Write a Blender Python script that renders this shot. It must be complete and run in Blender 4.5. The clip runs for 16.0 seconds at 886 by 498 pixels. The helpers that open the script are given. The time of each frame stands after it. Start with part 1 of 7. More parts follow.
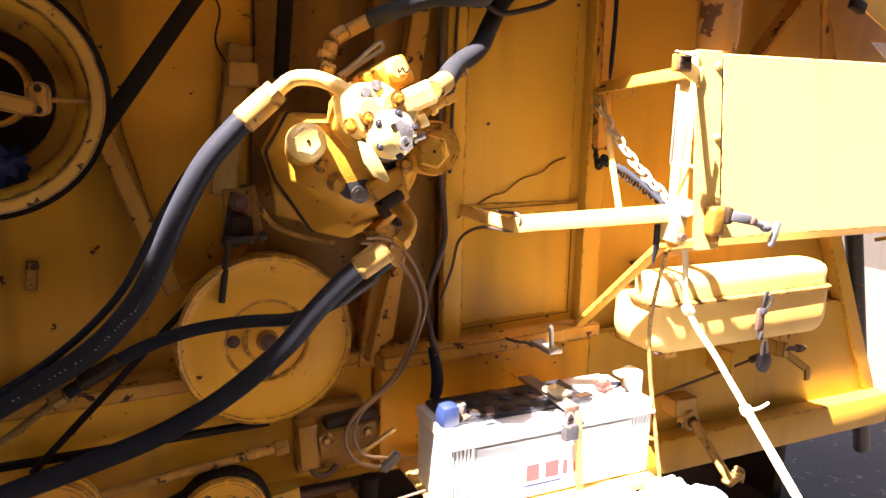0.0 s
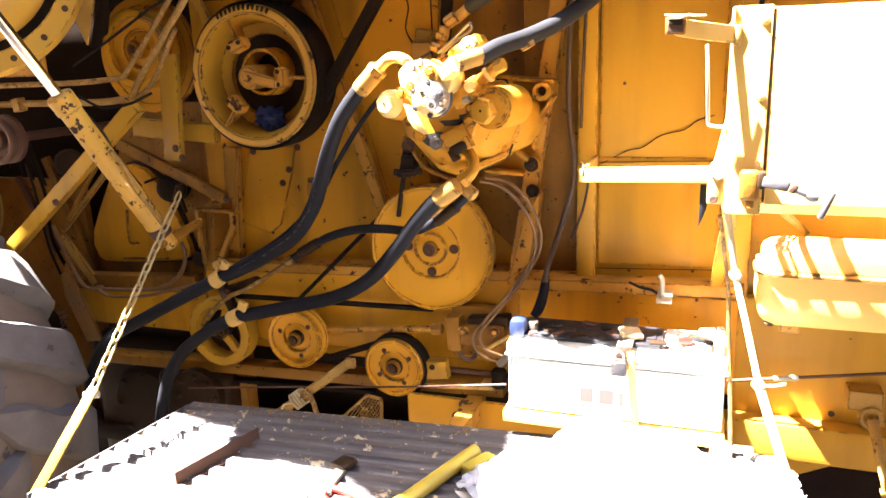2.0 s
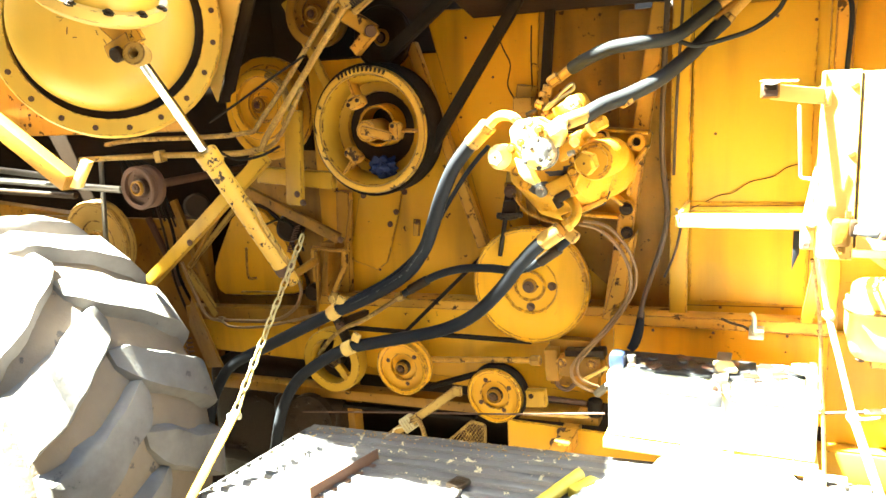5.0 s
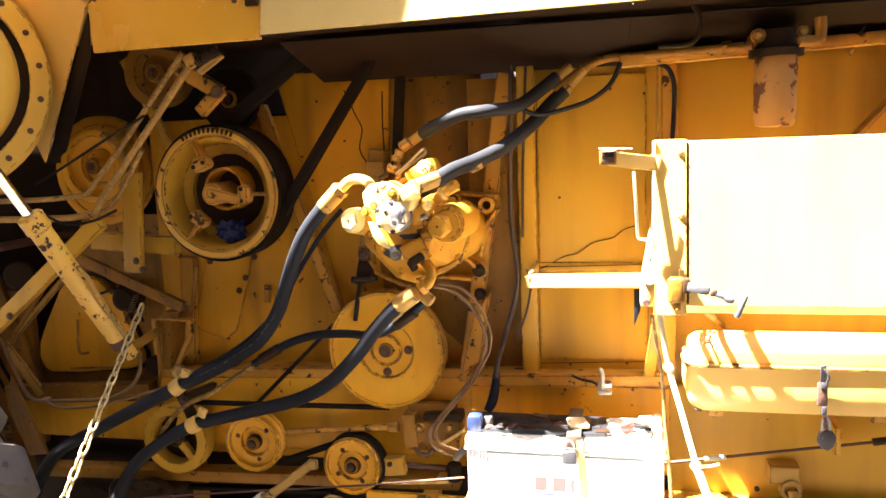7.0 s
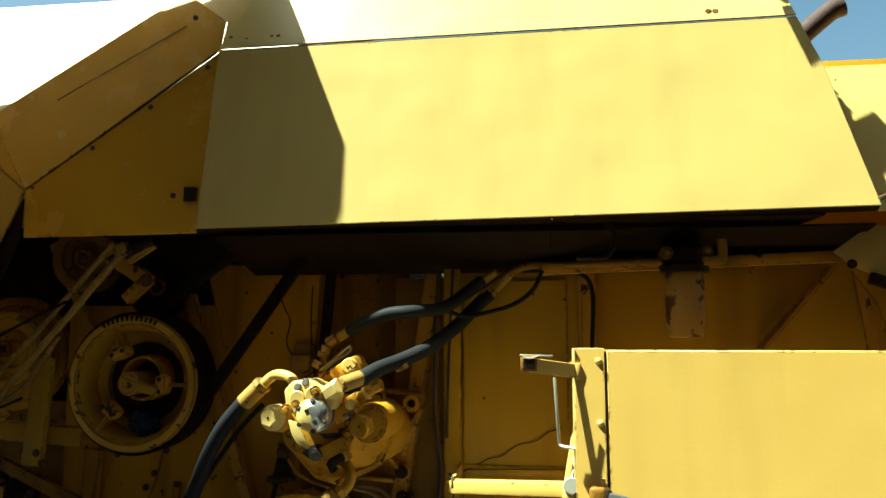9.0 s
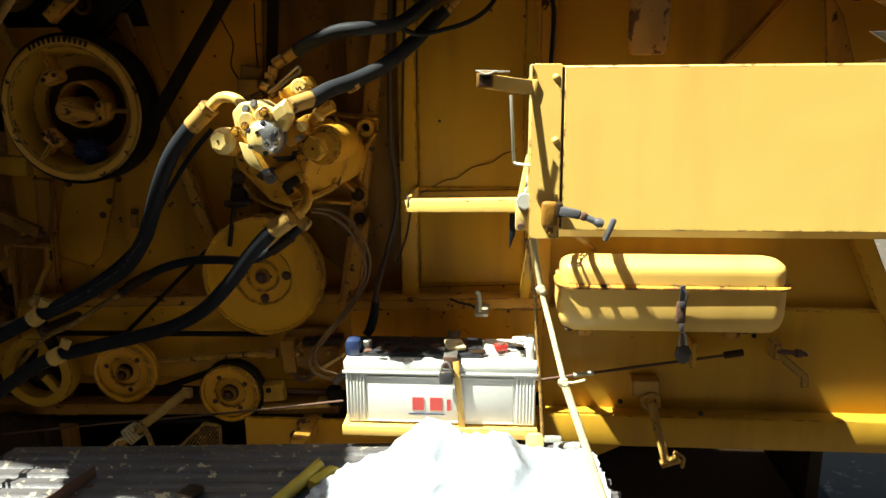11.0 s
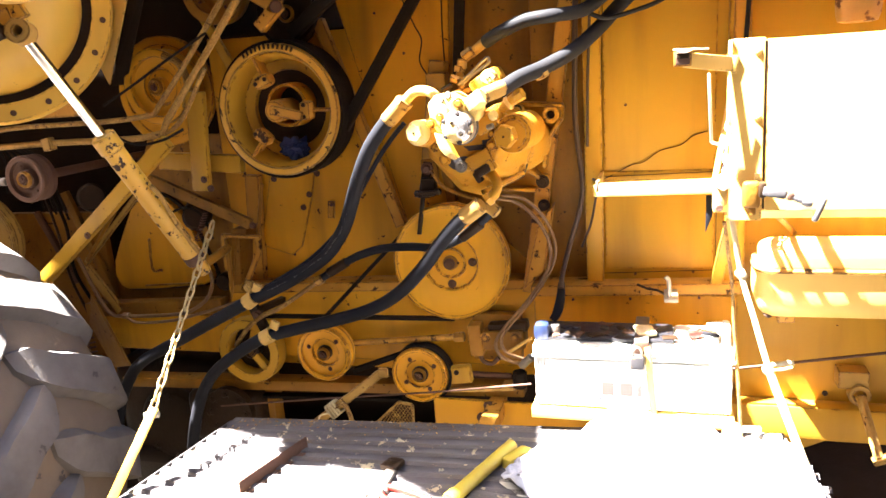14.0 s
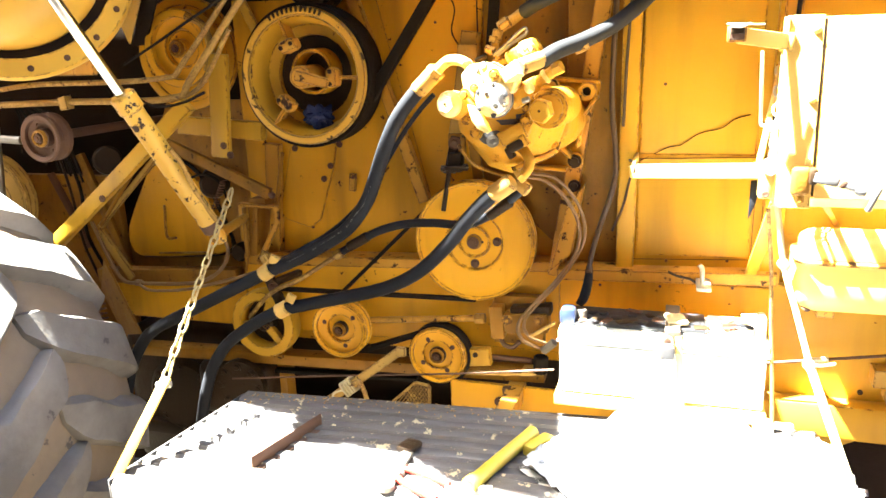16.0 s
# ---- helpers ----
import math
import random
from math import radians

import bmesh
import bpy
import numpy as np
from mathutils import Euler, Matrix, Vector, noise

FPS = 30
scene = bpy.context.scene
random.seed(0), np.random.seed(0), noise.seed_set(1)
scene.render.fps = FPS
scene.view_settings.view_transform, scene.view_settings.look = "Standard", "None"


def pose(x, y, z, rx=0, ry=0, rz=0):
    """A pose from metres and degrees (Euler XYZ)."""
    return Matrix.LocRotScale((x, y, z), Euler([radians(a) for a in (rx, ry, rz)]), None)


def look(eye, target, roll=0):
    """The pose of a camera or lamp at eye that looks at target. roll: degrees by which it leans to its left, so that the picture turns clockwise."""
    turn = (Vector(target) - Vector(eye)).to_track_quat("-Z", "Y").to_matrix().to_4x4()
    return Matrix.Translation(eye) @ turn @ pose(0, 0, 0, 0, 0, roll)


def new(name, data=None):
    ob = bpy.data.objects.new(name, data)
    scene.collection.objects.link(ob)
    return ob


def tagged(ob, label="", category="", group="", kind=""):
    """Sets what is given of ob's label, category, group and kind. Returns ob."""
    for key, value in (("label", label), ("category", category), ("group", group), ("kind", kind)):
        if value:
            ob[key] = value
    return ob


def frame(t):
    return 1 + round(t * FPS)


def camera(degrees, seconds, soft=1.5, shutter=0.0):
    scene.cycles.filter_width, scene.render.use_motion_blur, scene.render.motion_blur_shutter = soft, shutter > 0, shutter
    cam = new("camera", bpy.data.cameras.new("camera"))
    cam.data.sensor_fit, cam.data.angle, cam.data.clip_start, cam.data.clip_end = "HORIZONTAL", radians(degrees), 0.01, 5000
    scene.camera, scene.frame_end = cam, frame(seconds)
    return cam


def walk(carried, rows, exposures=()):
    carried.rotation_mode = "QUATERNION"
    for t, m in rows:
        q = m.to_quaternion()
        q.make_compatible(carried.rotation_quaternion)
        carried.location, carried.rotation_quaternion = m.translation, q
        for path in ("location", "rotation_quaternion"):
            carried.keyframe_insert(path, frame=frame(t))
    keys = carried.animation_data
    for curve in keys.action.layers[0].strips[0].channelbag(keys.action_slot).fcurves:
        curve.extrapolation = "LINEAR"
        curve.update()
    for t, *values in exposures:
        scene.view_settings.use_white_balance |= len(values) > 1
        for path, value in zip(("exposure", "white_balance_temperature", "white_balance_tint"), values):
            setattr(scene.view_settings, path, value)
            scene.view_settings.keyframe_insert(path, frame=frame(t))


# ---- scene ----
cam = camera(61.3, 16.0)
PATH = [
    (0, (-0.757, -1.537, 1.7), (0.07, 0.243, 1.32), 1.1),
    (0.5, (-0.463, -1.659, 1.707), (-0.012, 0.244, 1.291), 0.7),
    (0.7, (-0.352, -1.718, 1.72), (0.0, 0.202, 1.285), 0.4),
    (1, (-0.185, -1.772, 1.705), (0.005, 0.183, 1.328), -1.0),
    (1.5, (0.091, -1.817, 1.701), (-0.15, 0.125, 1.287), 2.6),
    (2, (0.259, -1.952, 1.747), (-0.388, -0.129, 1.239), -2.0),
    (2.5, (0.335, -2.068, 1.787), (-0.476, -0.295, 1.344), -1.8),
    (3, (0.262, -2.134, 1.823), (-0.564, -0.336, 1.535), -3.8),
    (3.5, (0.232, -2.148, 1.841), (-0.598, -0.349, 1.572), -3.2),
    (4, (0.227, -2.15, 1.835), (-0.583, -0.351, 1.509), -2.5),
    (4.2, (0.23, -2.15, 1.833), (-0.59, -0.362, 1.472), -2.7),
    (6.3, (0.178, -2.138, 1.795), (-0.443, -0.297, 1.324), -2.6),
    (6.5, (0.194, -2.128, 1.787), (-0.366, -0.252, 1.377), -2.1),
    (7, (0.203, -2.125, 1.829), (-0.235, -0.195, 1.542), -2.2),
    (7.5, (0.223, -2.129, 1.848), (-0.116, -0.163, 1.706), -1.9),
    (8, (0.223, -2.14, 1.866), (-0.116, -0.169, 1.874), -2.2),
    (8.5, (0.225, -2.144, 1.873), (-0.106, -0.176, 2.006), -1.7),
    (9, (0.228, -2.141, 1.872), (-0.032, -0.167, 2.066), -0.1),
    (9.5, (0.235, -2.135, 1.881), (0.098, -0.14, 1.946), 0.5),
    (9.7, (0.24, -2.128, 1.87), (0.126, -0.133, 1.776), 0.3),
    (11.8, (0.194, -2.097, 1.816), (-0.066, -0.182, 1.304), -2.0),
    (12, (0.171, -2.099, 1.816), (-0.164, -0.195, 1.303), -2.1),
    (12.5, (0.154, -2.114, 1.8), (-0.282, -0.23, 1.293), -3.5),
    (13, (0.163, -2.133, 1.805), (-0.278, -0.25, 1.293), -3.6),
    (13.5, (0.162, -2.148, 1.812), (-0.329, -0.271, 1.328), -4.0),
    (14, (0.149, -2.151, 1.81), (-0.403, -0.292, 1.322), -4.0),
    (14.5, (0.147, -2.153, 1.781), (-0.453, -0.312, 1.279), -4.7),
    (15, (0.122, -2.136, 1.8), (-0.534, -0.304, 1.334), -4.5),
    (15.5, (0.105, -2.132, 1.79), (-0.535, -0.299, 1.308), -4.6),
    (16, (0.085, -2.103, 1.779), (-0.486, -0.261, 1.249), -1.8),
]
walk(cam, [(t, look(eye, target, roll)) for t, eye, target, roll in PATH],
     [(0, 3.80, 6200, 25), (0.5, 3.67, 6200, 27), (1.5, 3.72, 6200, 24), (2, 4.64, 6200, 18), (2.5, 5.02, 6200, 8), (3, 5.57, 6200, -10), (3.5, 5.67, 6200, -14), (4.2, 5.67, 6200, -13), (6.5, 5.17, 6200, 3), (7, 4.47, 6200, 14), (7.5, 3.83, 6200, 22), (8.3, 2.83, 6200, 6), (9, 1.90, 6200, -22), (9.7, 1.80, 6200, -22), (11.8, 2.80, 6200, 25), (12, 3.22, 6200, 31), (12.5, 4.04, 6200, 31), (13.5, 4.54, 6200, 18), (14.5, 4.94, 6200, 10), (15, 5.34, 6200, 1), (15.5, 5.48, 6200, 1), (16, 5.35, 6200, 1)])

# ---------- world, sun ----------
w = bpy.data.worlds.new("world")
scene.world = w
w.use_nodes = True
SUN_FROM = Vector((-0.53, -0.17, 1.0)).normalized()
sky = w.node_tree.nodes.new("ShaderNodeTexSky")
sky.sky_type, sky.sun_disc = "NISHITA", False
sky.sun_elevation = math.asin(SUN_FROM.z)
sky.air_density, sky.dust_density, sky.ozone_density = 0.9, 2.6, 0.7
sky.sun_rotation = math.atan2(SUN_FROM.x, SUN_FROM.y)
w.node_tree.links.new(sky.outputs[0], w.node_tree.nodes["Background"].inputs[0])
w.node_tree.nodes["Background"].inputs[1].default_value = 0.05
sun = new("sun", bpy.data.lights.new("sun", "SUN"))
sun.data.energy, sun.data.angle, sun.data.color = 5.0, radians(0.53), (1.0, 0.95, 0.86)
sun.matrix_world = look(SUN_FROM * 20, (0, 0, 0))


# ---------- materials ----------
def material(name, base, rough=0.5, metal=0.0, second=None, spots=None, scale=6.0, amount=0.5, spot_cut=0.62,
             spot_scale=25.0, bump=0.1, bump_scale=120.0, spec=0.5, spot_rough=0.8, streak=0.0,
             streak_col=(0.16, 0.075, 0.02), wave=0.0, edge=0.0):
    """Painted or raw surface: two tones of the base by a broad noise, chips or dirt by a finer one, fine relief."""
    m = bpy.data.materials.new(name)
    m.use_nodes = True
    nt = m.node_tree
    p = nt.nodes["Principled BSDF"]
    p.inputs["Metallic"].default_value = metal
    p.inputs["Specular IOR Level"].default_value = spec
    tc = nt.nodes.new("ShaderNodeTexCoord")

    def noise_at(sc, detail=6.0, rgh=0.6):
        n = nt.nodes.new("ShaderNodeTexNoise")
        n.inputs["Scale"].default_value, n.inputs["Detail"].default_value = sc, detail
        n.inputs["Roughness"].default_value = rgh
        nt.links.new(tc.outputs["Object"], n.inputs["Vector"])
        return n.outputs["Fac"]

    def ramp(src, lo, hi):
        r = nt.nodes.new("ShaderNodeMapRange")
        r.inputs["From Min"].default_value, r.inputs["From Max"].default_value = lo, hi
        nt.links.new(src, r.inputs["Value"])
        return r.outputs["Result"]

    def mix(fac, a, b):
        x = nt.nodes.new("ShaderNodeMix")
        x.data_type = "RGBA"
        nt.links.new(fac, x.inputs["Factor"])
        for sock, v in ((x.inputs["A"], a), (x.inputs["B"], b)):
            if isinstance(v, tuple):
                sock.default_value = (*v, 1)
            else:
                nt.links.new(v, sock)
        return x.outputs["Result"]

    second = second or tuple(c * 0.75 for c in base)
    colour = mix(ramp(noise_at(scale), 0.5 - 0.25 / max(amount, 0.05), 0.5 + 0.25 / max(amount, 0.05)), base, second)
    if streak:
        mp = nt.nodes.new("ShaderNodeMapping")
        mp.inputs["Scale"].default_value = (9.0, 9.0, 1.1)
        nt.links.new(tc.outputs["Object"], mp.inputs["Vector"])
        sn = nt.nodes.new("ShaderNodeTexNoise")
        sn.inputs["Scale"].default_value, sn.inputs["Detail"].default_value = 1.0, 7.0
        nt.links.new(mp.outputs[0], sn.inputs["Vector"])
        rs = nt.nodes.new("ShaderNodeMapRange")
        rs.inputs["From Min"].default_value, rs.inputs["From Max"].default_value = 0.50, 0.78
        rs.inputs["To Max"].default_value = streak
        nt.links.new(sn.outputs["Fac"], rs.inputs["Value"])
        colour = mix(rs.outputs["Result"], colour, streak_col)
    fine = noise_at(bump_scale, 4.0)
    rr = nt.nodes.new("ShaderNodeMapRange")
    rr.inputs["To Min"].default_value, rr.inputs["To Max"].default_value = max(rough - 0.12, 0.05), min(rough + 0.12, 1.0)
    nt.links.new(noise_at(scale * 3.1), rr.inputs["Value"])
    rough_out = rr.outputs["Result"]
    if spots:
        cut = ramp(noise_at(spot_scale, 8.0, 0.65), spot_cut, spot_cut + 0.03)
        colour = mix(cut, colour, spots)
        r2 = nt.nodes.new("ShaderNodeMix")
        nt.links.new(cut, r2.inputs["Factor"])
        nt.links.new(rough_out, r2.inputs["A"])
        r2.inputs["B"].default_value = spot_rough
        rough_out = r2.outputs["Result"]
    if edge:
        # paint rubbed off along the sheet and casting edges
        bv, geo, dot = nt.nodes.new("ShaderNodeBevel"), nt.nodes.new("ShaderNodeNewGeometry"), nt.nodes.new("ShaderNodeVectorMath")
        bv.samples = 4
        bv.inputs["Radius"].default_value = 0.008
        dot.operation = "DOT_PRODUCT"
        nt.links.new(bv.outputs[0], dot.inputs[0])
        nt.links.new(geo.outputs["Normal"], dot.inputs[1])
        worn, ragged = ramp(dot.outputs["Value"], 0.997, 0.96), ramp(noise_at(38.0, 6.0, 0.7), 0.66 - 0.4 * edge, 0.72 - 0.4 * edge)
        both = nt.nodes.new("ShaderNodeMath")
        both.operation = "MULTIPLY"
        nt.links.new(worn, both.inputs[0])
        nt.links.new(ragged, both.inputs[1])
        colour = mix(both.outputs[0], colour, (0.085, 0.036, 0.014))
    nt.links.new(colour, p.inputs["Base Color"])
    nt.links.new(rough_out, p.inputs["Roughness"])
    if bump:
        b = nt.nodes.new("ShaderNodeBump")
        b.inputs["Strength"].default_value, b.inputs["Distance"].default_value = bump, 0.004
        nt.links.new(fine, b.inputs["Height"])
        if wave:
            b2 = nt.nodes.new("ShaderNodeBump")
            b2.inputs["Strength"].default_value, b2.inputs["Distance"].default_value = wave, 0.03
            nt.links.new(noise_at(2.6, 2.0), b2.inputs["Height"])
            nt.links.new(b2.outputs[0], b.inputs["Normal"])
        nt.links.new(b.outputs[0], p.inputs["Normal"])
    return m


# darkened to offset the brighter light on the right-hand panels
PAINT = material("yellow_paint", (0.54, 0.312, 0.028), 0.42, second=(0.47, 0.252, 0.019), spots=(0.10, 0.045, 0.012), scale=3.2, spot_cut=0.70, spot_scale=22, streak=0.5, wave=0.25, edge=0.45, spec=0.25)
# oil streaks are its own; the base is lightened against the dim left side
PAINT_OILY = material("lightened_oil_streaked_yellow_paint", (0.76, 0.392, 0.020), 0.42, second=(0.62, 0.285, 0.013), spots=(0.06, 0.028, 0.01), scale=2.4, amount=0.7, spot_cut=0.655, spot_scale=26, streak=0.5, streak_col=(0.10, 0.045, 0.012), wave=0.3, edge=0.60, spec=0.25)
PAINT_GOLD = material("glossy_golden_paint", (0.70, 0.37, 0.028), 0.26, second=(0.60, 0.29, 0.02), spots=(0.12, 0.06, 0.02), scale=2.2, spot_cut=0.76, spot_scale=28, bump=0.04, wave=0.5, edge=0.30)
CHIPPED = material("chipped_yellow_paint", (0.66, 0.38, 0.045), 0.42, second=(0.54, 0.28, 0.025), spots=(0.035, 0.02, 0.012), scale=5, spot_cut=0.60, spot_scale=24, bump=0.2, streak=0.5, edge=0.75)
PAINT_WORN = material("worn_yellow_paint", (0.62, 0.325, 0.042), 0.5, second=(0.42, 0.19, 0.024), spots=(0.055, 0.028, 0.012), scale=7, spot_cut=0.585, spot_scale=28, bump=0.25, streak=0.8, edge=0.65, spec=0.25)
# pump paint, kept dark for the unlit housing
PAINT_CAST = material("yellow_paint_on_casting", (0.62, 0.330, 0.028), 0.42, second=(0.44, 0.195, 0.013), spots=(0.06, 0.025, 0.01), scale=16, spot_cut=0.635, spot_scale=34, bump=0.5, bump_scale=220, edge=0.45, spec=0.25)
# faded hood paint, also the lit tone of the sunlit pump parts
PAINT_PALE = material("faded_and_sunlit_cream_yellow_paint", (0.74, 0.555, 0.20), 0.36, second=(0.67, 0.48, 0.15), spots=(0.22, 0.14, 0.05), scale=1.6, spot_cut=0.77, spot_scale=30, bump=0.05, streak=0.35, streak_col=(0.50, 0.34, 0.10), wave=0.25, edge=0.20)
PAINT_LIGHT = material("light_yellow_paint", (0.76, 0.50, 0.135), 0.4, second=(0.69, 0.425, 0.09), spots=(0.20, 0.11, 0.03), scale=2.6, spot_cut=0.74, spot_scale=30, bump=0.06, streak=0.25, streak_col=(0.42, 0.23, 0.05), wave=0.15, edge=0.35)
# pale cream, chosen so that the sunlit tank slope comes out nearly white
PAINT_CREAM = material("pale_cream_paint", (0.74, 0.66, 0.42), 0.45, second=(0.68, 0.58, 0.33), scale=2, bump=0.05)
PAINT_DUSTY = material("dusty_tan_paint", (0.50, 0.31, 0.075), 0.6, second=(0.31, 0.17, 0.035), spots=(0.07, 0.04, 0.02), scale=9, spot_cut=0.62, spot_scale=30, bump=0.3, edge=0.60, spec=0.25)
# dark grease, and the black of shaded holes, gaps and wells
GREASE = material("dark_grease_and_hollow_shade", (0.013, 0.009, 0.006), 0.45, second=(0.045, 0.024, 0.010), scale=9, bump=0.4, spec=0.18)
# oil stains, and a darker tone in place of shade on recessed parts
PAINT_DIRTY_SHADED = material("oil_stained_and_shaded_yellow_paint", (0.37, 0.175, 0.018), 0.5, second=(0.15, 0.068, 0.010), spots=(0.05, 0.028, 0.010), scale=6, amount=0.7, spot_cut=0.62, spot_scale=40, bump=0.3, streak=0.8, streak_col=(0.05, 0.028, 0.01), spec=0.25)
# near-black brown: shade inside and under the hood, also dark oily steel
DARK = material("shade_and_oil_brown", (0.024, 0.012, 0.005), 0.6, second=(0.010, 0.006, 0.004), scale=5, bump=0.2, spec=0.12)
EXHAUST = material("heat_browned_pipe", (0.060, 0.020, 0.018), 0.75, second=(0.035, 0.014, 0.012), scale=16, bump=0.4)
RUST = material("rusty_steel", (0.12, 0.055, 0.028), 0.8, second=(0.07, 0.035, 0.022), scale=20, bump=0.5)
STEEL = material("worn_steel", (0.35, 0.33, 0.30), 0.45, metal=0.8, second=(0.18, 0.15, 0.12), scale=15, bump=0.15)
CHROME = material("chromed_steel", (0.75, 0.75, 0.76), 0.14, metal=1.0, second=(0.68, 0.68, 0.7), scale=10, bump=0.02)
ZINC = material("galvanised_steel", (0.62, 0.60, 0.52), 0.42, metal=0.5, second=(0.42, 0.38, 0.28), scale=20, bump=0.1)
RUBBER = material("black_rubber_hose", (0.019, 0.020, 0.024), 0.42, second=(0.025, 0.025, 0.029), spots=(0.05, 0.042, 0.034), scale=10, spot_cut=0.72, spot_scale=40, bump=0.12, spec=0.05)
# paler copy of the black rubber, for the two hoses that catch sun
HOSE_GREY = material("sunlit_grey_rubber_hose", (0.034, 0.034, 0.036), 0.5, second=(0.020, 0.020, 0.022), spots=(0.025, 0.022, 0.02), scale=14, spot_cut=0.68, spot_scale=40, bump=0.12, spec=0.04)
BAREGREY = material("bare_grey_worn_metal", (0.07, 0.066, 0.07), 0.5, metal=0.3, second=(0.035, 0.03, 0.03), spots=(0.22, 0.14, 0.05), scale=30, spot_cut=0.6, spot_scale=60, bump=0.3)
BELT = material("dark_rubber_belt", (0.008, 0.007, 0.006), 0.7, second=(0.020, 0.014, 0.010), scale=14, bump=0.2, spec=0.08)
MUD = material("dried_brown_mud_on_tyre", (0.21, 0.158, 0.112), 0.95, second=(0.13, 0.10, 0.075), scale=5, amount=0.9, bump=0.6, bump_scale=40, spots=(0.06, 0.05, 0.045), spot_cut=0.63, spot_scale=12, wave=0.5)
TYRE = material("dusty_tyre_rubber", (0.185, 0.168, 0.158), 0.85, second=(0.090, 0.078, 0.070), scale=4.5, amount=1.4, bump=0.25, bump_scale=60, spots=(0.055, 0.050, 0.047), spot_cut=0.64, spot_scale=9, wave=0.5)
YELLOWED = material("dusty_yellowed_chain", (0.52, 0.40, 0.17), 0.5, metal=0.3, second=(0.36, 0.25, 0.09), scale=24, bump=0.2)
WHITE = material("white_battery_plastic", (0.74, 0.73, 0.68), 0.4, second=(0.62, 0.59, 0.52), scale=6, bump=0.05)
BLACKP = material("grimy_black_plastic", (0.010, 0.011, 0.016), 0.5, second=(0.02, 0.018, 0.02), spots=(0.11, 0.04, 0.02), scale=14, spot_cut=0.63, spot_scale=30, bump=0.3)
BLUEP = material("blue_plastic", (0.016, 0.028, 0.085), 0.45, bump=0.05)
REDP = material("red_plastic", (0.50, 0.03, 0.02), 0.4, bump=0.05)
REDINK = material("red_ink", (0.60, 0.07, 0.06), 0.5, bump=0.0)
TIN = material("bare_galvanised_sheet", (0.74, 0.72, 0.67), 0.5, metal=0.15, second=(0.60, 0.56, 0.49), spots=(0.33, 0.27, 0.19), scale=4, spot_cut=0.70, spot_scale=18, bump=0.2)
PLANK = material("scuffed_ribbed_steel", (0.12, 0.108, 0.104), 0.5, second=(0.040, 0.034, 0.034), spots=(0.46, 0.38, 0.24), scale=5, spot_cut=0.605, spot_scale=30, streak=0.5, streak_col=(0.03, 0.026, 0.025), bump=0.4)
OLIVE = material("yellow_plastic_sleeve", (0.48, 0.38, 0.025), 0.5, second=(0.30, 0.21, 0.03), scale=14, bump=0.2)
ROPE = material("pale_rope", (0.66, 0.56, 0.34), 0.85, second=(0.45, 0.34, 0.16), scale=40, bump=0.6, bump_scale=260)
COPPER = material("dusty_pipe_brown", (0.26, 0.145, 0.06), 0.55, second=(0.14, 0.075, 0.03), scale=18, bump=0.2)
BAG = material("grey_plastic_bag", (0.46, 0.48, 0.52), 0.28, second=(0.30, 0.315, 0.35), scale=9, bump=0.2)
DARK_BAG = material("dark_grey_plastic", (0.05, 0.05, 0.06), 0.35, second=(0.10, 0.10, 0.115), scale=30, bump=0.2)
RAG = material("blue_rag", (0.015, 0.03, 0.13), 0.9, second=(0.008, 0.01, 0.03), scale=25, bump=0.5)
SOIL = material("dry_soil", (0.062, 0.047, 0.030), 0.95, second=(0.044, 0.034, 0.022), spots=(0.12, 0.095, 0.066), scale=1.5, spot_cut=0.6, spot_scale=14, bump=0.6, bump_scale=30)
PRINT = material("worn_white_print", (0.13, 0.13, 0.12), 0.7, bump=0.0)
WIRE = material("brown_cable", (0.075, 0.04, 0.02), 0.6, second=(0.035, 0.02, 0.014), scale=20, bump=0.1)
HANDLE = material("grey_plastic_handle", (0.14, 0.135, 0.14), 0.4, second=(0.05, 0.048, 0.05), bump=0.08)


# ---------- mesh helpers ----------
ORIGIN = {}


def thing(name, at, label, category, group="", kind=""):
    ob = new(name)
    ob.location = at
    ob.empty_display_size = 0.05
    ORIGIN[ob] = Vector(at)
    return tagged(ob, label, category, group, kind)


def part(name, bm, mat, parent, label="", smooth=40):
    o = ORIGIN[parent]
    bmesh.ops.translate(bm, vec=-o, verts=bm.verts)
    bmesh.ops.recalc_face_normals(bm, faces=bm.faces)
    me = bpy.data.meshes.new(name)
    bm.to_mesh(me)
    bm.free()
    me.materials.append(mat)
    me.shade_smooth()
    me.set_sharp_from_angle(angle=radians(smooth))
    ob = new(name, me)
    ob.parent = parent
    ORIGIN[ob] = o
    return tagged(ob, label)


def solo(name, bm, mat, label, category, group="", kind="", smooth=40):
    """A top-level thing of one mesh, with its origin at its base."""
    co = [v.co for v in bm.verts]
    o = Vector((sum(c.x for c in co) / len(co), sum(c.y for c in co) / len(co), min(c.z for c in co)))
    key = new("tmp")
    ORIGIN[key] = o
    ob = part(name, bm, mat, key, label, smooth)
    ob.parent = None
    ob.location = o
    bpy.data.objects.remove(key)
    return tagged(ob, label, category, group, kind)


def bev(bm, geom_edges, offset, seg=2):
    if offset > 0:
        bmesh.ops.bevel(bm, geom=list(geom_edges), offset=offset, segments=seg, profile=0.5, affect="EDGES", clamp_overlap=True)


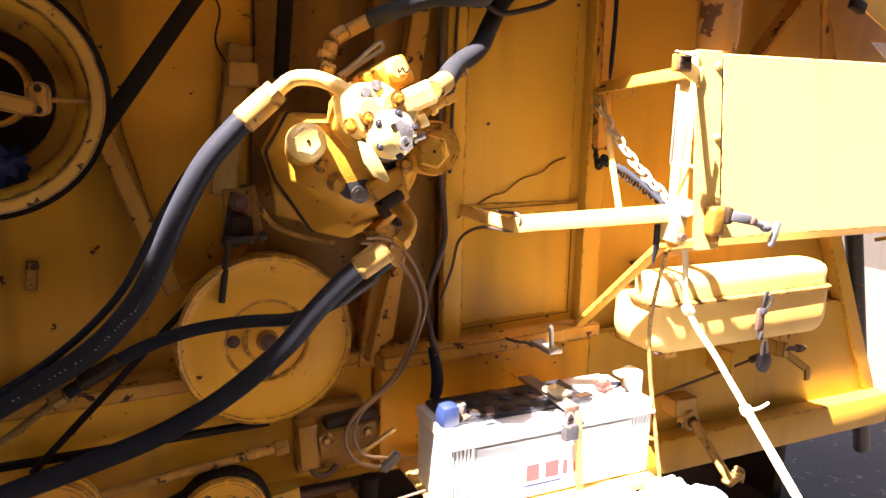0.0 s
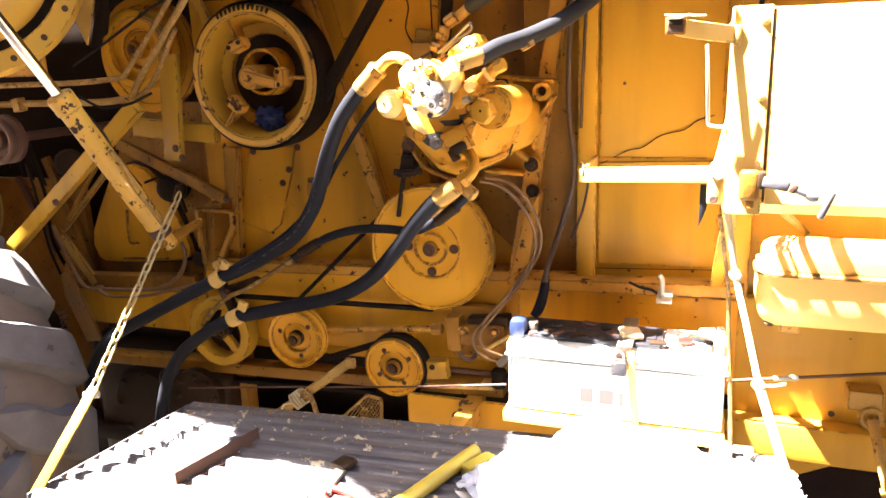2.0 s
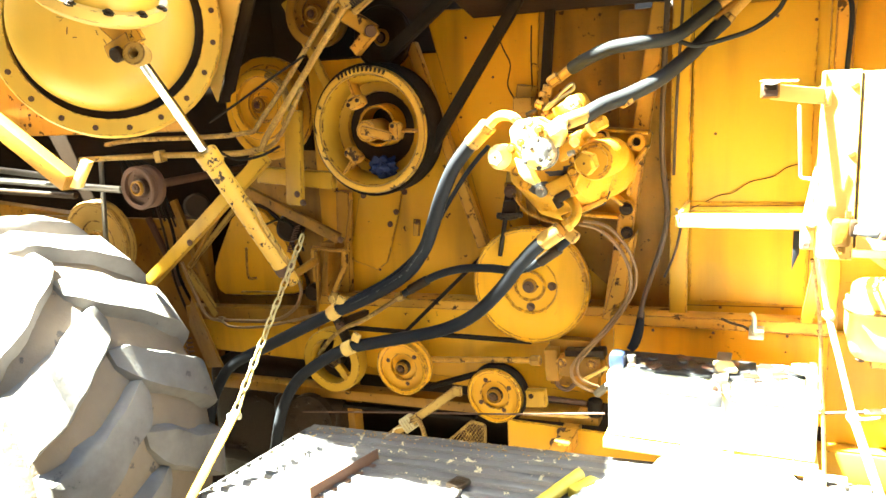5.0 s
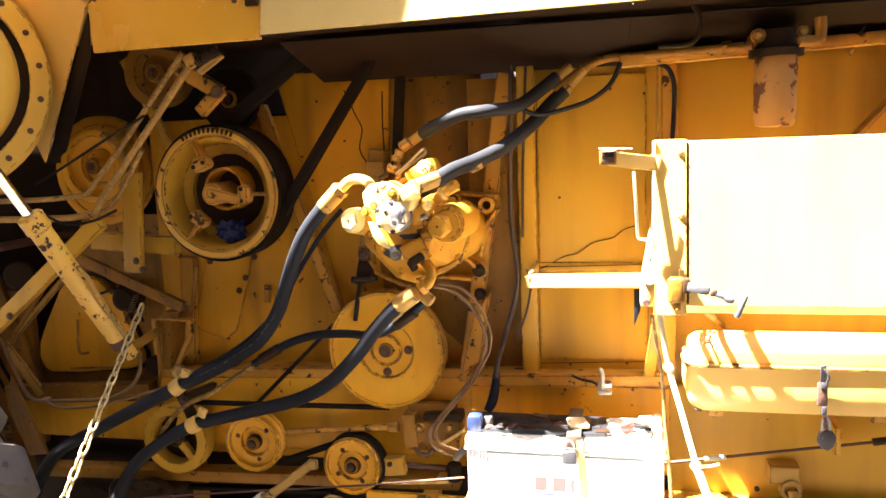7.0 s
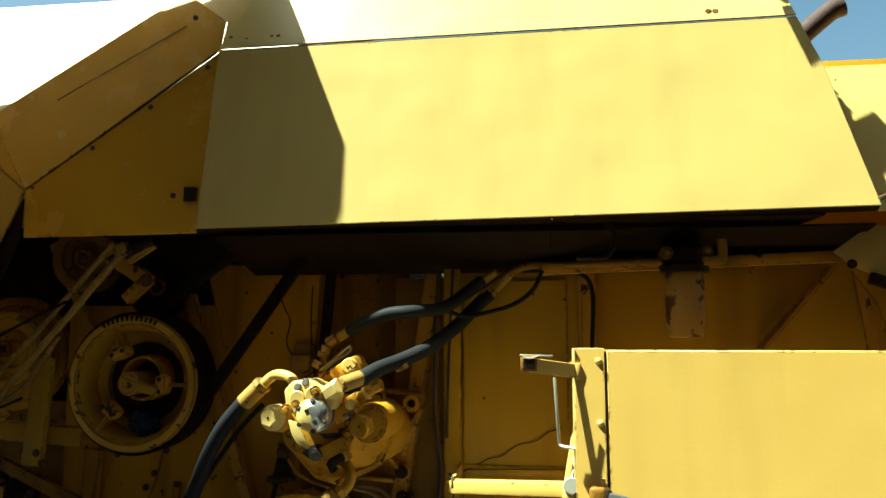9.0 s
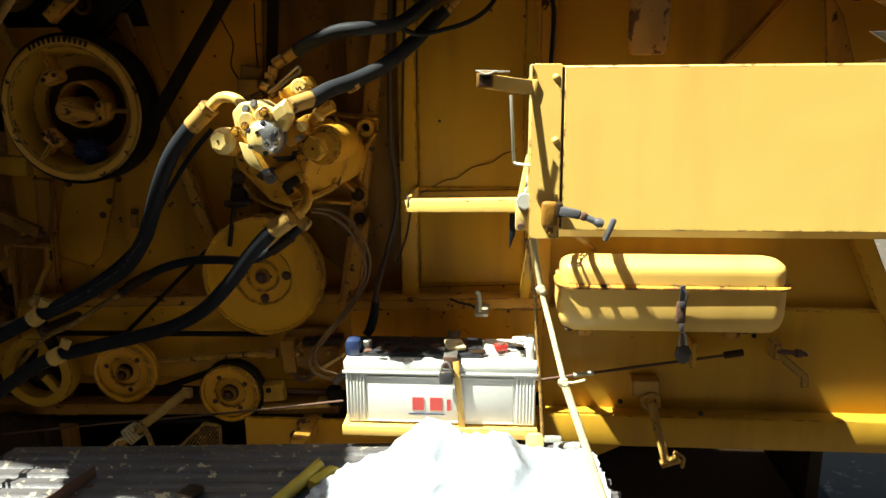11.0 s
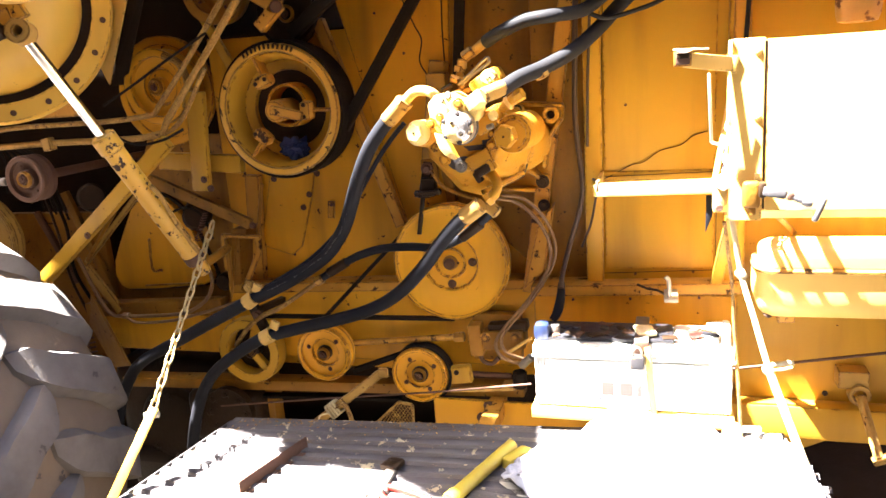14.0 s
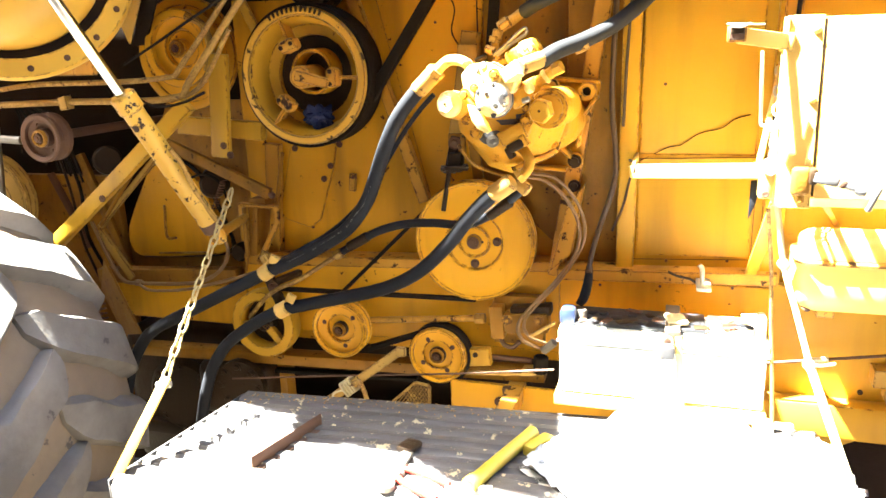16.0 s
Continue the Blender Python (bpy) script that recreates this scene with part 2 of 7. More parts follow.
def block(size, m, bm=None, b=0.003, seg=2):
    """A box of that size round the pose m, with rounded edges."""
    out = bm or bmesh.new()
    t = bmesh.new()
    bmesh.ops.create_cube(t, size=1)
    for v in t.verts:
        v.co = Vector((v.co.x * size[0], v.co.y * size[1], v.co.z * size[2]))
    bev(t, t.edges, b, seg)
    t.transform(m)
    return merge(out, t)


def merge(out, t):
    me = bpy.data.meshes.new("t")
    t.to_mesh(me)
    t.free()
    out.from_mesh(me)
    bpy.data.meshes.remove(me)
    return out


def box(x0, x1, y0, y1, z0, z1, bm=None, b=0.003, seg=2):
    return block((abs(x1 - x0), abs(y1 - y0), abs(z1 - z0)), pose((x0 + x1) / 2, (y0 + y1) / 2, (z0 + z1) / 2), bm, b, seg)


def frame_of(p0, p1, up=(0, -1, 0)):
    """A pose half way, with local x from p0 to p1 and local y as near to up as it goes."""
    p0, p1 = Vector(p0), Vector(p1)
    x = (p1 - p0).normalized()
    u = Vector(up)
    y = (u - x * u.dot(x))
    if y.length < 1e-3:
        y = Vector((0, 0, 1)) - x * x.z
    y.normalize()
    z = x.cross(y)
    m = Matrix((x, y, z)).transposed().to_4x4()
    m.translation = (p0 + p1) / 2
    return m


def bar(p0, p1, wide, thick, bm=None, b=0.002, up=(0, -1, 0)):
    """A flat bar from p0 to p1; thick is measured along up."""
    return block(((Vector(p1) - Vector(p0)).length, thick, wide), frame_of(p0, p1, up), bm, b)


def turned(profile, at, axis, seg=40, bm=None, closed=False):
    """A turned body: profile of (radius, distance along axis)."""
    out = bm or bmesh.new()
    a = Vector(axis).normalized()
    u = a.orthogonal().normalized()
    v = a.cross(u)
    at = Vector(at)
    rings = []
    for r, d in profile:
        if r < 1e-5:
            rings.append([out.verts.new(at + a * d)])
        else:
            rings.append([out.verts.new(at + a * d + (u * math.cos(k) + v * math.sin(k)) * r)
                          for k in (2 * math.pi * i / seg for i in range(seg))])
    pairs = list(zip(rings, rings[1:])) + ([(rings[-1], rings[0])] if closed else [])
    for p, q in pairs:
        for i in range(seg):
            j = (i + 1) % seg
            if len(p) == 1 and len(q) == 1:
                continue
            if len(p) == 1:
                out.faces.new((p[0], q[i], q[j]))
            elif len(q) == 1:
                out.faces.new((p[i], q[0], p[j]))
            else:
                out.faces.new((p[i], q[i], q[j], p[j]))
    return out


def rod(p0, p1, r, r1=None, seg=16, bm=None, c=None):
    """A round rod with chamfered ends."""
    p0, p1 = Vector(p0), Vector(p1)
    n = (p1 - p0).length
    r1 = r if r1 is None else r1
    c = min(r, r1, n / 2) * 0.18 if c is None else c
    return turned([(0, 0), (r - c, 0), (r, c), (r1, n - c), (r1 - c, n), (0, n)], p0, p1 - p0, seg, bm)


def curve_points(pts, steps=7):
    pts = [Vector(p) for p in pts]
    ext = [2 * pts[0] - pts[1], *pts, 2 * pts[-1] - pts[-2]]
    out = []
    for a, b, c, d in zip(ext, ext[1:], ext[2:], ext[3:]):
        for i in range(steps):
            t = i / steps
            out.append(0.5 * ((2 * b) + (c - a) * t + (2 * a - 5 * b + 4 * c - d) * t * t + (3 * b - a - 3 * c + d) * t ** 3))
    return out + [pts[-1]]


def hose(pts, r, seg=14, bm=None, steps=7, radius=None):
    """A round tube along a smooth line through pts; radius(i, n) varies it."""
    out = bm or bmesh.new()
    line = curve_points(pts, steps)
    n = len(line)
    side = None
    last = None
    for i, p in enumerate(line):
        d = (line[min(i + 1, n - 1)] - line[max(i - 1, 0)]).normalized()
        side = d.orthogonal().normalized() if side is None else (side - d * side.dot(d)).normalized()
        up = d.cross(side)
        rr = r if radius is None else r * radius(i, n)
        ring = [out.verts.new(p + (side * math.cos(k) + up * math.sin(k)) * rr) for k in (2 * math.pi * j / seg for j in range(seg))]
        if last:
            for j in range(seg):
                out.faces.new((last[j], ring[j], ring[(j + 1) % seg], last[(j + 1) % seg]))
        else:
            out.faces.new(ring)
        last = ring
    out.faces.new(last)
    return out


def plate(outline, y0, y1, bm=None, b=0.002, seg=2):
    """A plate with an outline in x, z, from y0 to y1."""
    out = bm or bmesh.new()
    t = bmesh.new()
    f = t.faces.new([t.verts.new((x, y0, z)) for x, z in outline])
    ext = bmesh.ops.extrude_face_region(t, geom=[f])
    bmesh.ops.translate(t, vec=(0, y1 - y0, 0), verts=[g for g in ext["geom"] if isinstance(g, bmesh.types.BMVert)])
    bmesh.ops.recalc_face_normals(t, faces=t.faces)
    bev(t, t.edges, b, seg)
    return merge(out, t)


def sheet(corners, thick, bm=None, b=0.0015):
    """A flat sheet through three or more corners, with thickness."""
    out = bm or bmesh.new()
    t = bmesh.new()
    f = t.faces.new([t.verts.new(c) for c in corners])
    f.normal_update()
    n = f.normal.copy()
    ext = bmesh.ops.extrude_face_region(t, geom=[f])
    bmesh.ops.translate(t, vec=n * thick, verts=[g for g in ext["geom"] if isinstance(g, bmesh.types.BMVert)])
    bmesh.ops.recalc_face_normals(t, faces=t.faces)
    bev(t, t.edges, b, 1)
    return merge(out, t)


def rounded(x0, x1, z0, z1, r, n=5):
    pts = []
    for cx, cz, a0 in ((x1 - r, z1 - r, 0), (x0 + r, z1 - r, 90), (x0 + r, z0 + r, 180), (x1 - r, z0 + r, 270)):
        for i in range(n + 1):
            a = radians(a0 + 90 * i / n)
            pts.append((cx + r * math.cos(a), cz + r * math.sin(a)))
    return pts


def bolt(at, axis=(0, -1, 0), r=0.008, bm=None):
    """Hexagon head on a washer."""
    out = bm or bmesh.new()
    turned([(0, -0.002), (r * 1.6, -0.002), (r * 1.6, r * 0.25), (0, r * 0.25)], at, axis, 12, out)
    turned([(0, r * 0.2), (r, r * 0.2), (r, r * 0.85), (r * 0.8, r), (0, r)], at, axis, 6, out)
    return out


def belt(centres, wide, y0, y1, bm=None, seg=24):
    """A belt round circles (x, z, r) given in turning order, as a closed band of that thickness."""
    out = bm or bmesh.new()
    pts = []
    n = len(centres)
    for i in range(n):
        (xa, za, ra), (xb, zb, rb), (xc, zc, rc) = centres[i - 1], centres[i], centres[(i + 1) % n]

        def tangent(x1, z1, r1, x2, z2, r2):
            d = math.hypot(x2 - x1, z2 - z1)
            return math.atan2(z2 - z1, x2 - x1) + math.acos(max(-1, min(1, (r1 - r2) / d)))

        a0, a1 = tangent(xa, za, ra, xb, zb, rb), tangent(xb, zb, rb, xc, zc, rc)
        while a1 > a0:
            a1 -= 2 * math.pi
        for k in range(seg + 1):
            a = a0 + (a1 - a0) * k / seg
            pts.append((xb + math.cos(a) * rb, zb + math.sin(a) * rb, math.cos(a), math.sin(a)))
    rings = []
    for x, z, cx, cz in pts:
        rings.append([out.verts.new((x + cx * o, y, z + cz * o)) for o, y in ((0, y0), (wide, y0), (wide, y1), (0, y1))])
    for p, q in zip(rings, rings[1:] + rings[:1]):
        for j in range(4):
            out.faces.new((p[j], q[j], q[(j + 1) % 4], p[(j + 1) % 4]))
    return out


def chain(name, p0, p1, label, sag=0.01, pitch=0.034, wire=0.0032, mat=None):
    """A hanging chain of single oval links."""
    p0, p1 = Vector(p0), Vector(p1)
    n = max(2, round((p1 - p0).length / pitch))
    root = thing(name, tuple(p1), label, "chain")
    for i in range(n):
        a, b = p0.lerp(p1, i / n), p0.lerp(p1, (i + 1) / n)
        m = frame_of(a, b, (0, -1, 0) if i % 2 else (0.9, 0.3, 0.1))
        m = Matrix.Translation((0, 0, -sag * math.sin(math.pi * (i + 0.5) / n))) @ m
        bm = bmesh.new()
        pts = []
        for k in range(16):
            t = 2 * math.pi * k / 16
            pts.append(m @ Vector((math.copysign(abs(math.cos(t)) ** 0.7, math.cos(t)) * pitch * 0.62, 0, math.sin(t) * pitch * 0.30)))
        nrm = (m.to_3x3() @ Vector((0, 1, 0))).normalized()
        c = sum(pts, Vector()) / 16
        rings = []
        for k, p in enumerate(pts):
            d = (pts[(k + 1) % 16] - pts[k - 1]).normalized()
            s = d.cross(nrm).normalized()
            rings.append([bm.verts.new(p + (s * math.cos(j) + nrm * math.sin(j)) * wire) for j in (0, math.pi / 3, 2 * math.pi / 3, math.pi, 4 * math.pi / 3, 5 * math.pi / 3)])
        for p, q in zip(rings, rings[1:] + rings[:1]):
            for j in range(6):
                bm.faces.new((p[j], q[j], q[(j + 1) % 6], p[(j + 1) % 6]))
        part("link", bm, mat or ZINC, root)
    return root

LIGHT_STOP = material("dark_light_stop_sheeting", (0.055, 0.042, 0.028), 0.8, second=(0.035, 0.027, 0.019), scale=0.8, bump=0.2)

# ---------- ground ----------
g = bmesh.new()
n = 60
grid = {}
for i in range(n + 1):
    for j in range(n + 1):
        u, v = (i / n * 2 - 1), (j / n * 2 - 1)
        x, y = math.copysign(abs(u) ** 4, u) * 600 + u * 6, math.copysign(abs(v) ** 4, v) * 600 + v * 6
        grid[i, j] = g.verts.new((x, y, 0.025 * noise.noise((x * 1.3, y * 1.3, 0)) if abs(x) < 9 and abs(y) < 9 else 0.0))
for i in range(n):
    for j in range(n):
        g.faces.new((grid[i, j], grid[i + 1, j], grid[i + 1, j + 1], grid[i, j + 1]))
solo("ground", g, SOIL, "dry bare brown soil under and round the harvester", "ground", kind="structure")

# plain dark walls added round the yard, behind the viewer and at both ends, to cut skylight on the machine
stop_south = bmesh.new()
for i in range(120):
    x = -15 + i * 0.25
    box(x, x + 0.248, -4.12 + 0.02 * (i % 2), -4.0, 0.0, 10.5, stop_south, b=0.0)
stop_west = bmesh.new()
for i in range(40):
    y = -8 + i * 0.25
    box(-6.02 + 0.02 * (i % 2), -5.9, y, y + 0.248, 0.0, 4.5, stop_west, b=0.0)
stop_east = bmesh.new()
for i in range(48):
    y = -4 + i * 0.25
    box(7.0, 7.12 - 0.02 * (i % 2), y, y + 0.248, 0.0, 3.2, stop_east, b=0.0)
solo("wall_east", stop_east, LIGHT_STOP, "dark corrugated wall added beyond the rear to block sky", "wall", kind="structure")
solo("wall_west", stop_west, LIGHT_STOP, "dark corrugated wall added to cut light from the left", "wall", kind="structure")
solo("wall_south", stop_south, LIGHT_STOP, "tall dark corrugated wall added behind the viewer to cut skylight", "wall", kind="structure")

# ---------- the harvester's body ----------
body = thing("combine_harvester", (0, 0.3, 0.35), "yellow combine harvester with open side covers, worn and oily", "combine harvester")
part("rear_side_panel", plate([(-0.05, 0.93), (-0.05, 2.12), (1.75, 2.12), (1.75, 1.45), (1.17, 1.45), (1.415, 0.93)], 0.004, 0.05), PAINT, body)
part("rear_post", bar((1.165, -0.02, 1.46), (1.50, -0.02, 0.75), 0.05, 0.04), PAINT, body)
# sheet added to keep light out of the open rear
part("rear_light_stop", box(1.20, 1.80, 0.0, 1.3, 1.44, 1.46), PAINT_DIRTY_SHADED, body)
p = plate(rounded(0.004, 0.298, 1.19, 1.452, 0.008), 0.006, -0.004)
part("lower_cover_sheet", p, PAINT, body)
part("upper_cover_sheet", plate(rounded(0.004, 0.298, 1.468, 1.99, 0.008), 0.006, -0.004), PAINT, body)
part("seam_strip", box(-0.004, 0.32, -0.008, 0.004, 1.447, 1.474), PAINT, body)
part("corner_post", box(-0.05, -0.002, -0.02, 0.03, 1.12, 2.05), PAINT, body)
for p, q in (((-0.009, -0.007, 1.402), (-0.014, -0.007, 1.178)), ((-0.014, -0.007, 1.175), (0.310, -0.007, 1.189)), ((-0.019, -0.010, 1.460), (0.308, -0.010, 1.468)), ((0.304, -0.007, 1.404), (0.304, -0.007, 1.192)), ((0.006, -0.007, 1.972), (-0.008, -0.007, 1.465))):
    part("seam_line", bar(p, q, 0.0018, 0.003), GREASE, body)
part("middle_post", box(0.325, 0.378, -0.03, 0.02, 1.12, 2.05), PAINT, body)
# thin crack in the paint: a raised torn seam
part("torn_seam", hose([(-0.020, -0.024, 1.446), (0.020, -0.008, 1.462), (0.076, -0.006, 1.491), (0.111, -0.006, 1.499), (0.155, -0.006, 1.529), (0.209, -0.006, 1.543), (0.240, -0.006, 1.566), (0.278, -0.006, 1.578)], 0.0013, 6), DARK, body, "dark crack line across the panel")
part("ledge_grease", hose([(0.093, -0.066, 1.161), (0.122, -0.070, 1.150), (0.150, -0.068, 1.144), (0.171, -0.066, 1.131)], 0.004, 6), GREASE, body, "black grease smear on the ledge")
part("ledge", bar((-1.27, 0.05, 1.099), (-0.215, 0.05, 1.132), 0.032, 0.08), PAINT_WORN, body)
part("ledge", bar((-0.21, 0.015, 1.132), (0.37, 0.015, 1.15), 0.032, 0.15), PAINT_WORN, body)
part("lower_side_panel", box(-1.27, -0.21, 0.012, 0.05, 0.86, 1.12), PAINT_OILY, body)
part("lower_side_panel", box(-1.85, -1.273, 0.012, 0.05, 0.86, 1.0), PAINT_OILY, body)
part("lower_side_panel", box(-0.207, 1.30, -0.03, 0.02, 0.86, 1.12), PAINT_OILY, body)
part("rear_lower_sheet", plate([(0.36, 0.80), (0.36, 1.13), (1.31, 1.13), (1.465, 0.80)], -0.032, 0.0), PAINT, body)
part("chassis_beam", box(0.30, 1.50, -0.09, -0.03, 0.722, 0.822, b=0.008), PAINT, body)
part("beam_end_plate", plate([(0.36, 0.775), (0.60, 0.775), (0.60, 0.70), (0.52, 0.66), (0.42, 0.66)], -0.045, -0.032), PAINT, body)
part("front_lower_rail", bar((-1.707, -0.040, 0.764), (-0.244, -0.040, 0.811), 0.035, 0.06), PAINT_DIRTY_SHADED, body)
part("low_plate", plate([(-0.525, 0.55), (-0.02, 0.55), (-0.02, 0.79), (-0.525, 0.79)], -0.10, -0.09), PAINT_OILY, body)
part("low_plate_rib", bar((-0.348, -0.112, 0.79), (-0.318, -0.112, 0.60), 0.026, 0.022), RUST, body)
part("low_plate_bolt", bolt((-0.372, -0.103, 0.735), r=0.010), RUST, body)
# recessed wall behind the drives
part("front_side_panel", box(-1.27, -0.05, 0.085, 0.13, 0.80, 1.93), PAINT_OILY, body)
part("panel_post", bar((-1.154, 0.070, 1.482), (-1.188, 0.070, 1.025), 0.05, 0.03), PAINT_WORN, body)
part("slant_strip", bar((-0.858, 0.066, 1.956), (-0.629, 0.035, 1.313), 0.035, 0.03), PAINT_WORN, body)
part("slant_recess", plate([(-0.814, 2.056), (-0.440, 2.035), (-0.475, 1.360), (-0.624, 1.308)], 0.086, 0.078), PAINT_OILY, body)
# this panel and the post backing are darkened in place of shade
part("dark_upper_panel", plate([(-0.438, 2.017), (-0.164, 2.018), (-0.192, 1.152), (-0.469, 1.399)], 0.086, 0.07), PAINT_DIRTY_SHADED, body)
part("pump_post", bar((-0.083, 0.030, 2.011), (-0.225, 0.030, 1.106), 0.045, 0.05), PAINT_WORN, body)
part("post_backing", box(-0.20, -0.051, 0.032, 0.085, 1.1, 2.0), PAINT_DIRTY_SHADED, body)
part("inspection_cover", plate([(-1.096, 1.486), (-0.932, 1.485), (-0.953, 1.395), (-1.007, 1.233), (-1.047, 1.201), (-1.140, 1.229), (-1.154, 1.260)], 0.087, 0.076, b=0.004), PAINT_OILY, body)
part("panel_seam", bar((-1.177, 0.078, 1.079), (-0.648, 0.078, 1.114), 0.004, 0.006), GREASE, body)
for px in ((-0.880, 0.070, 1.377), (-0.957, 0.070, 1.412), (-0.983, 0.070, 1.369), (-0.921, 0.070, 1.481), (-1.074, 0.060, 1.468)):
    part("panel_bolt", bolt(px, r=0.0065), RUST, body)
part("panel_clip", bar((-0.882, 0.075, 1.387), (-0.888, 0.075, 1.331), 0.022, 0.014), PAINT_WORN, body)
# near-black sheets in place of the shade inside the machine
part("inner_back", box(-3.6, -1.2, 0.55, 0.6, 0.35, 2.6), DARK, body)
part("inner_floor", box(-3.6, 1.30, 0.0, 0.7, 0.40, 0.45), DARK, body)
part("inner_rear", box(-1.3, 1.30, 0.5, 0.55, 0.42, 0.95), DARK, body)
part("inner_side_sheet", sheet([(-1.95, 0.16, 0.85), (-1.27, 0.12, 0.85), (-1.27, 0.12, 1.62), (-1.6, 0.16, 1.62)], 0.01), PAINT_DIRTY_SHADED, body)
cover_line = [(-1.640, 1.400), (-1.678, 1.366), (-1.751, 1.240), (-1.784, 1.175), (-1.792, 1.119), (-1.776, 1.080), (-1.748, 1.063), (-1.629, 1.067), (-1.419, 1.086), (-1.380, 1.104), (-1.374, 1.140), (-1.450, 1.330), (-1.520, 1.400), (-1.580, 1.418)]
rc = part("rounded_cover", plate(cover_line, 0.12, 0.085, b=0.008), PAINT_OILY, body)
part("cover_seam", hose([(x, 0.112, z) for x, z in cover_line + cover_line[:1]], 0.008, 8, steps=4), GREASE, rc, "dark greasy joint round the cover")
part("cover_lip", bar((-1.662, 0.082, 1.082), (-1.467, 0.082, 1.094), 0.006, 0.008), PAINT_DUSTY, rc)
part("cover_handle", hose([(-1.623, 0.090, 1.246), (-1.598, 0.060, 1.254), (-1.604, 0.060, 1.153), (-1.570, 0.060, 1.148), (-1.594, 0.090, 1.139)], 0.005, 8), PAINT_WORN, body)
part("diagonal_brace", bar((-1.917, -0.200, 1.119), (-1.269, -0.200, 1.631), 0.045, 0.03), PAINT, body)
part("diagonal_brace_thin", bar((-1.831, 0.000, 1.192), (-1.560, 0.000, 1.441), 0.018, 0.016), PAINT_DUSTY, body)
part("diagonal_brace_thin", bar((-1.838, 0.0, 1.178), (-1.720, 0.0, 1.010), 0.032, 0.016), PAINT_DUSTY, body)
part("long_brace", bar((-1.519, -0.020, 1.501), (-1.121, -0.040, 1.337), 0.035, 0.02), PAINT_DIRTY_SHADED, body)
part("cross_rail", bar((-1.407, -0.060, 1.557), (-1.109, -0.060, 1.537), 0.055, 0.03), PAINT, body)
part("hanger_bar", bar((-1.202, -0.120, 1.770), (-1.227, -0.120, 1.465), 0.06, 0.02), PAINT, body)
for q in ((-1.210, -0.130, 1.501), (-1.191, -0.130, 1.473), (-1.104, -0.060, 1.338), (-1.446, -0.220, 1.551), (-1.606, -0.220, 1.344)):
    part("brace_bolt", bolt(q, r=0.007), RUST, body)
part("small_bracket", plate([(-1.204, 1.318), (-1.147, 1.320), (-1.150, 1.290), (-1.177, 1.285), (-1.196, 1.128), (-1.229, 1.126)], -0.03, 0.06), PAINT_DIRTY_SHADED, body)
part("valve_upright", bar((-1.229, -0.03, 1.302), (-1.229, -0.03, 1.177), 0.026, 0.024), PAINT_WORN, body)
part("valve_arm", bar((-1.240, -0.03, 1.299), (-1.105, -0.03, 1.293), 0.010, 0.024), PAINT_WORN, body)
part("slant_link", bar((-1.096, -0.05, 1.300), (-1.098, -0.05, 1.245), 0.018, 0.010), PAINT_WORN, body)
part("slant_link", bar((-1.098, -0.05, 1.250), (-1.154, -0.05, 1.150), 0.018, 0.010), PAINT_WORN, body)
part("link_tab", block((0.03, 0.012, 0.034), pose(-1.150, -0.055, 1.136, 0, 20, 0), b=0.003), PAINT_DUSTY, body)
# two black discs in place of the shade in open holes
part("dark_hole_disc", turned([(0, -0.012), (0.040, -0.012), (0.048, 0.0), (0.048, 0.03)], (-1.392, 0.062, 1.352), (0, 1, 0), 28), GREASE, body)
part("dark_hole_disc", turned([(0, -0.012), (0.026, -0.012), (0.032, 0.0), (0.032, 0.03)], (-1.318, 0.062, 1.107), (0, 1, 0), 24), GREASE, body)
part("link_bar", bar((-1.133, 0.000, 1.224), (-1.209, 0.000, 1.098), 0.016, 0.01), PAINT_DIRTY_SHADED, body)
part("bottom_sill", bar((-1.870, 0.020, 1.009), (-1.299, 0.020, 1.039), 0.05, 0.05), PAINT_DIRTY_SHADED, body)
part("drain_gusset", sheet([(-1.785, -0.060, 1.095), (-1.674, -0.060, 0.823), (-1.784, -0.020, 0.795), (-1.853, -0.020, 0.966)], 0.008), PAINT_DIRTY_SHADED, body)
part("left_gusset", plate([(-0.316, 1.160), (-0.273, 1.135), (-0.301, 1.104)], 0.03, 0.06), GREASE, body)
part("pump_leg", plate([(-0.189, 1.319), (-0.142, 1.386), (-0.174, 1.183), (-0.235, 1.132)], -0.03, 0.02), PAINT_WORN, body)
gm = bmesh.new()
for k in range(13):
    o = k * 0.0105
    for a, b in (((-0.681 + o, 0.747), (-0.681 + o + 0.06, 0.83)), ((-0.681 + o + 0.02, 0.83), (-0.681 + o + 0.02 + 0.055, 0.747))):
        seg_ = [Vector((a[0], -0.22, a[1])).lerp(Vector((b[0], -0.22, b[1])), u_ / 12) for u_ in range(13)]
        seg_ = [q for q in seg_ if -0.682 < q.x < -0.554 and q.z < 0.749 + (q.x + 0.681) * 0.94 and q.z < 0.827]
        if len(seg_) > 1:
            bar(seg_[0], seg_[-1], 0.0028, 0.004, gm, b=0.0)
guard = tagged(part("perforated_guard", gm, PAINT_DUSTY, body), "dusty expanded metal guard mesh", kind="stuff")
for a, b in (((-0.681, 0.747), (-0.596, 0.829)), ((-0.596, 0.829), (-0.553, 0.822)), ((-0.553, 0.822), (-0.555, 0.745)), ((-0.681, 0.745), (-0.555, 0.745))):
    part("guard_edge", bar((a[0], -0.22, a[1]), (b[0], -0.22, b[1]), 0.008, 0.008), PAINT_DUSTY, guard)
part("rear_divider", bar((0.805, -0.030, 1.796), (0.994, -0.030, 2.013), 0.012, 0.05), PAINT_WORN, body)
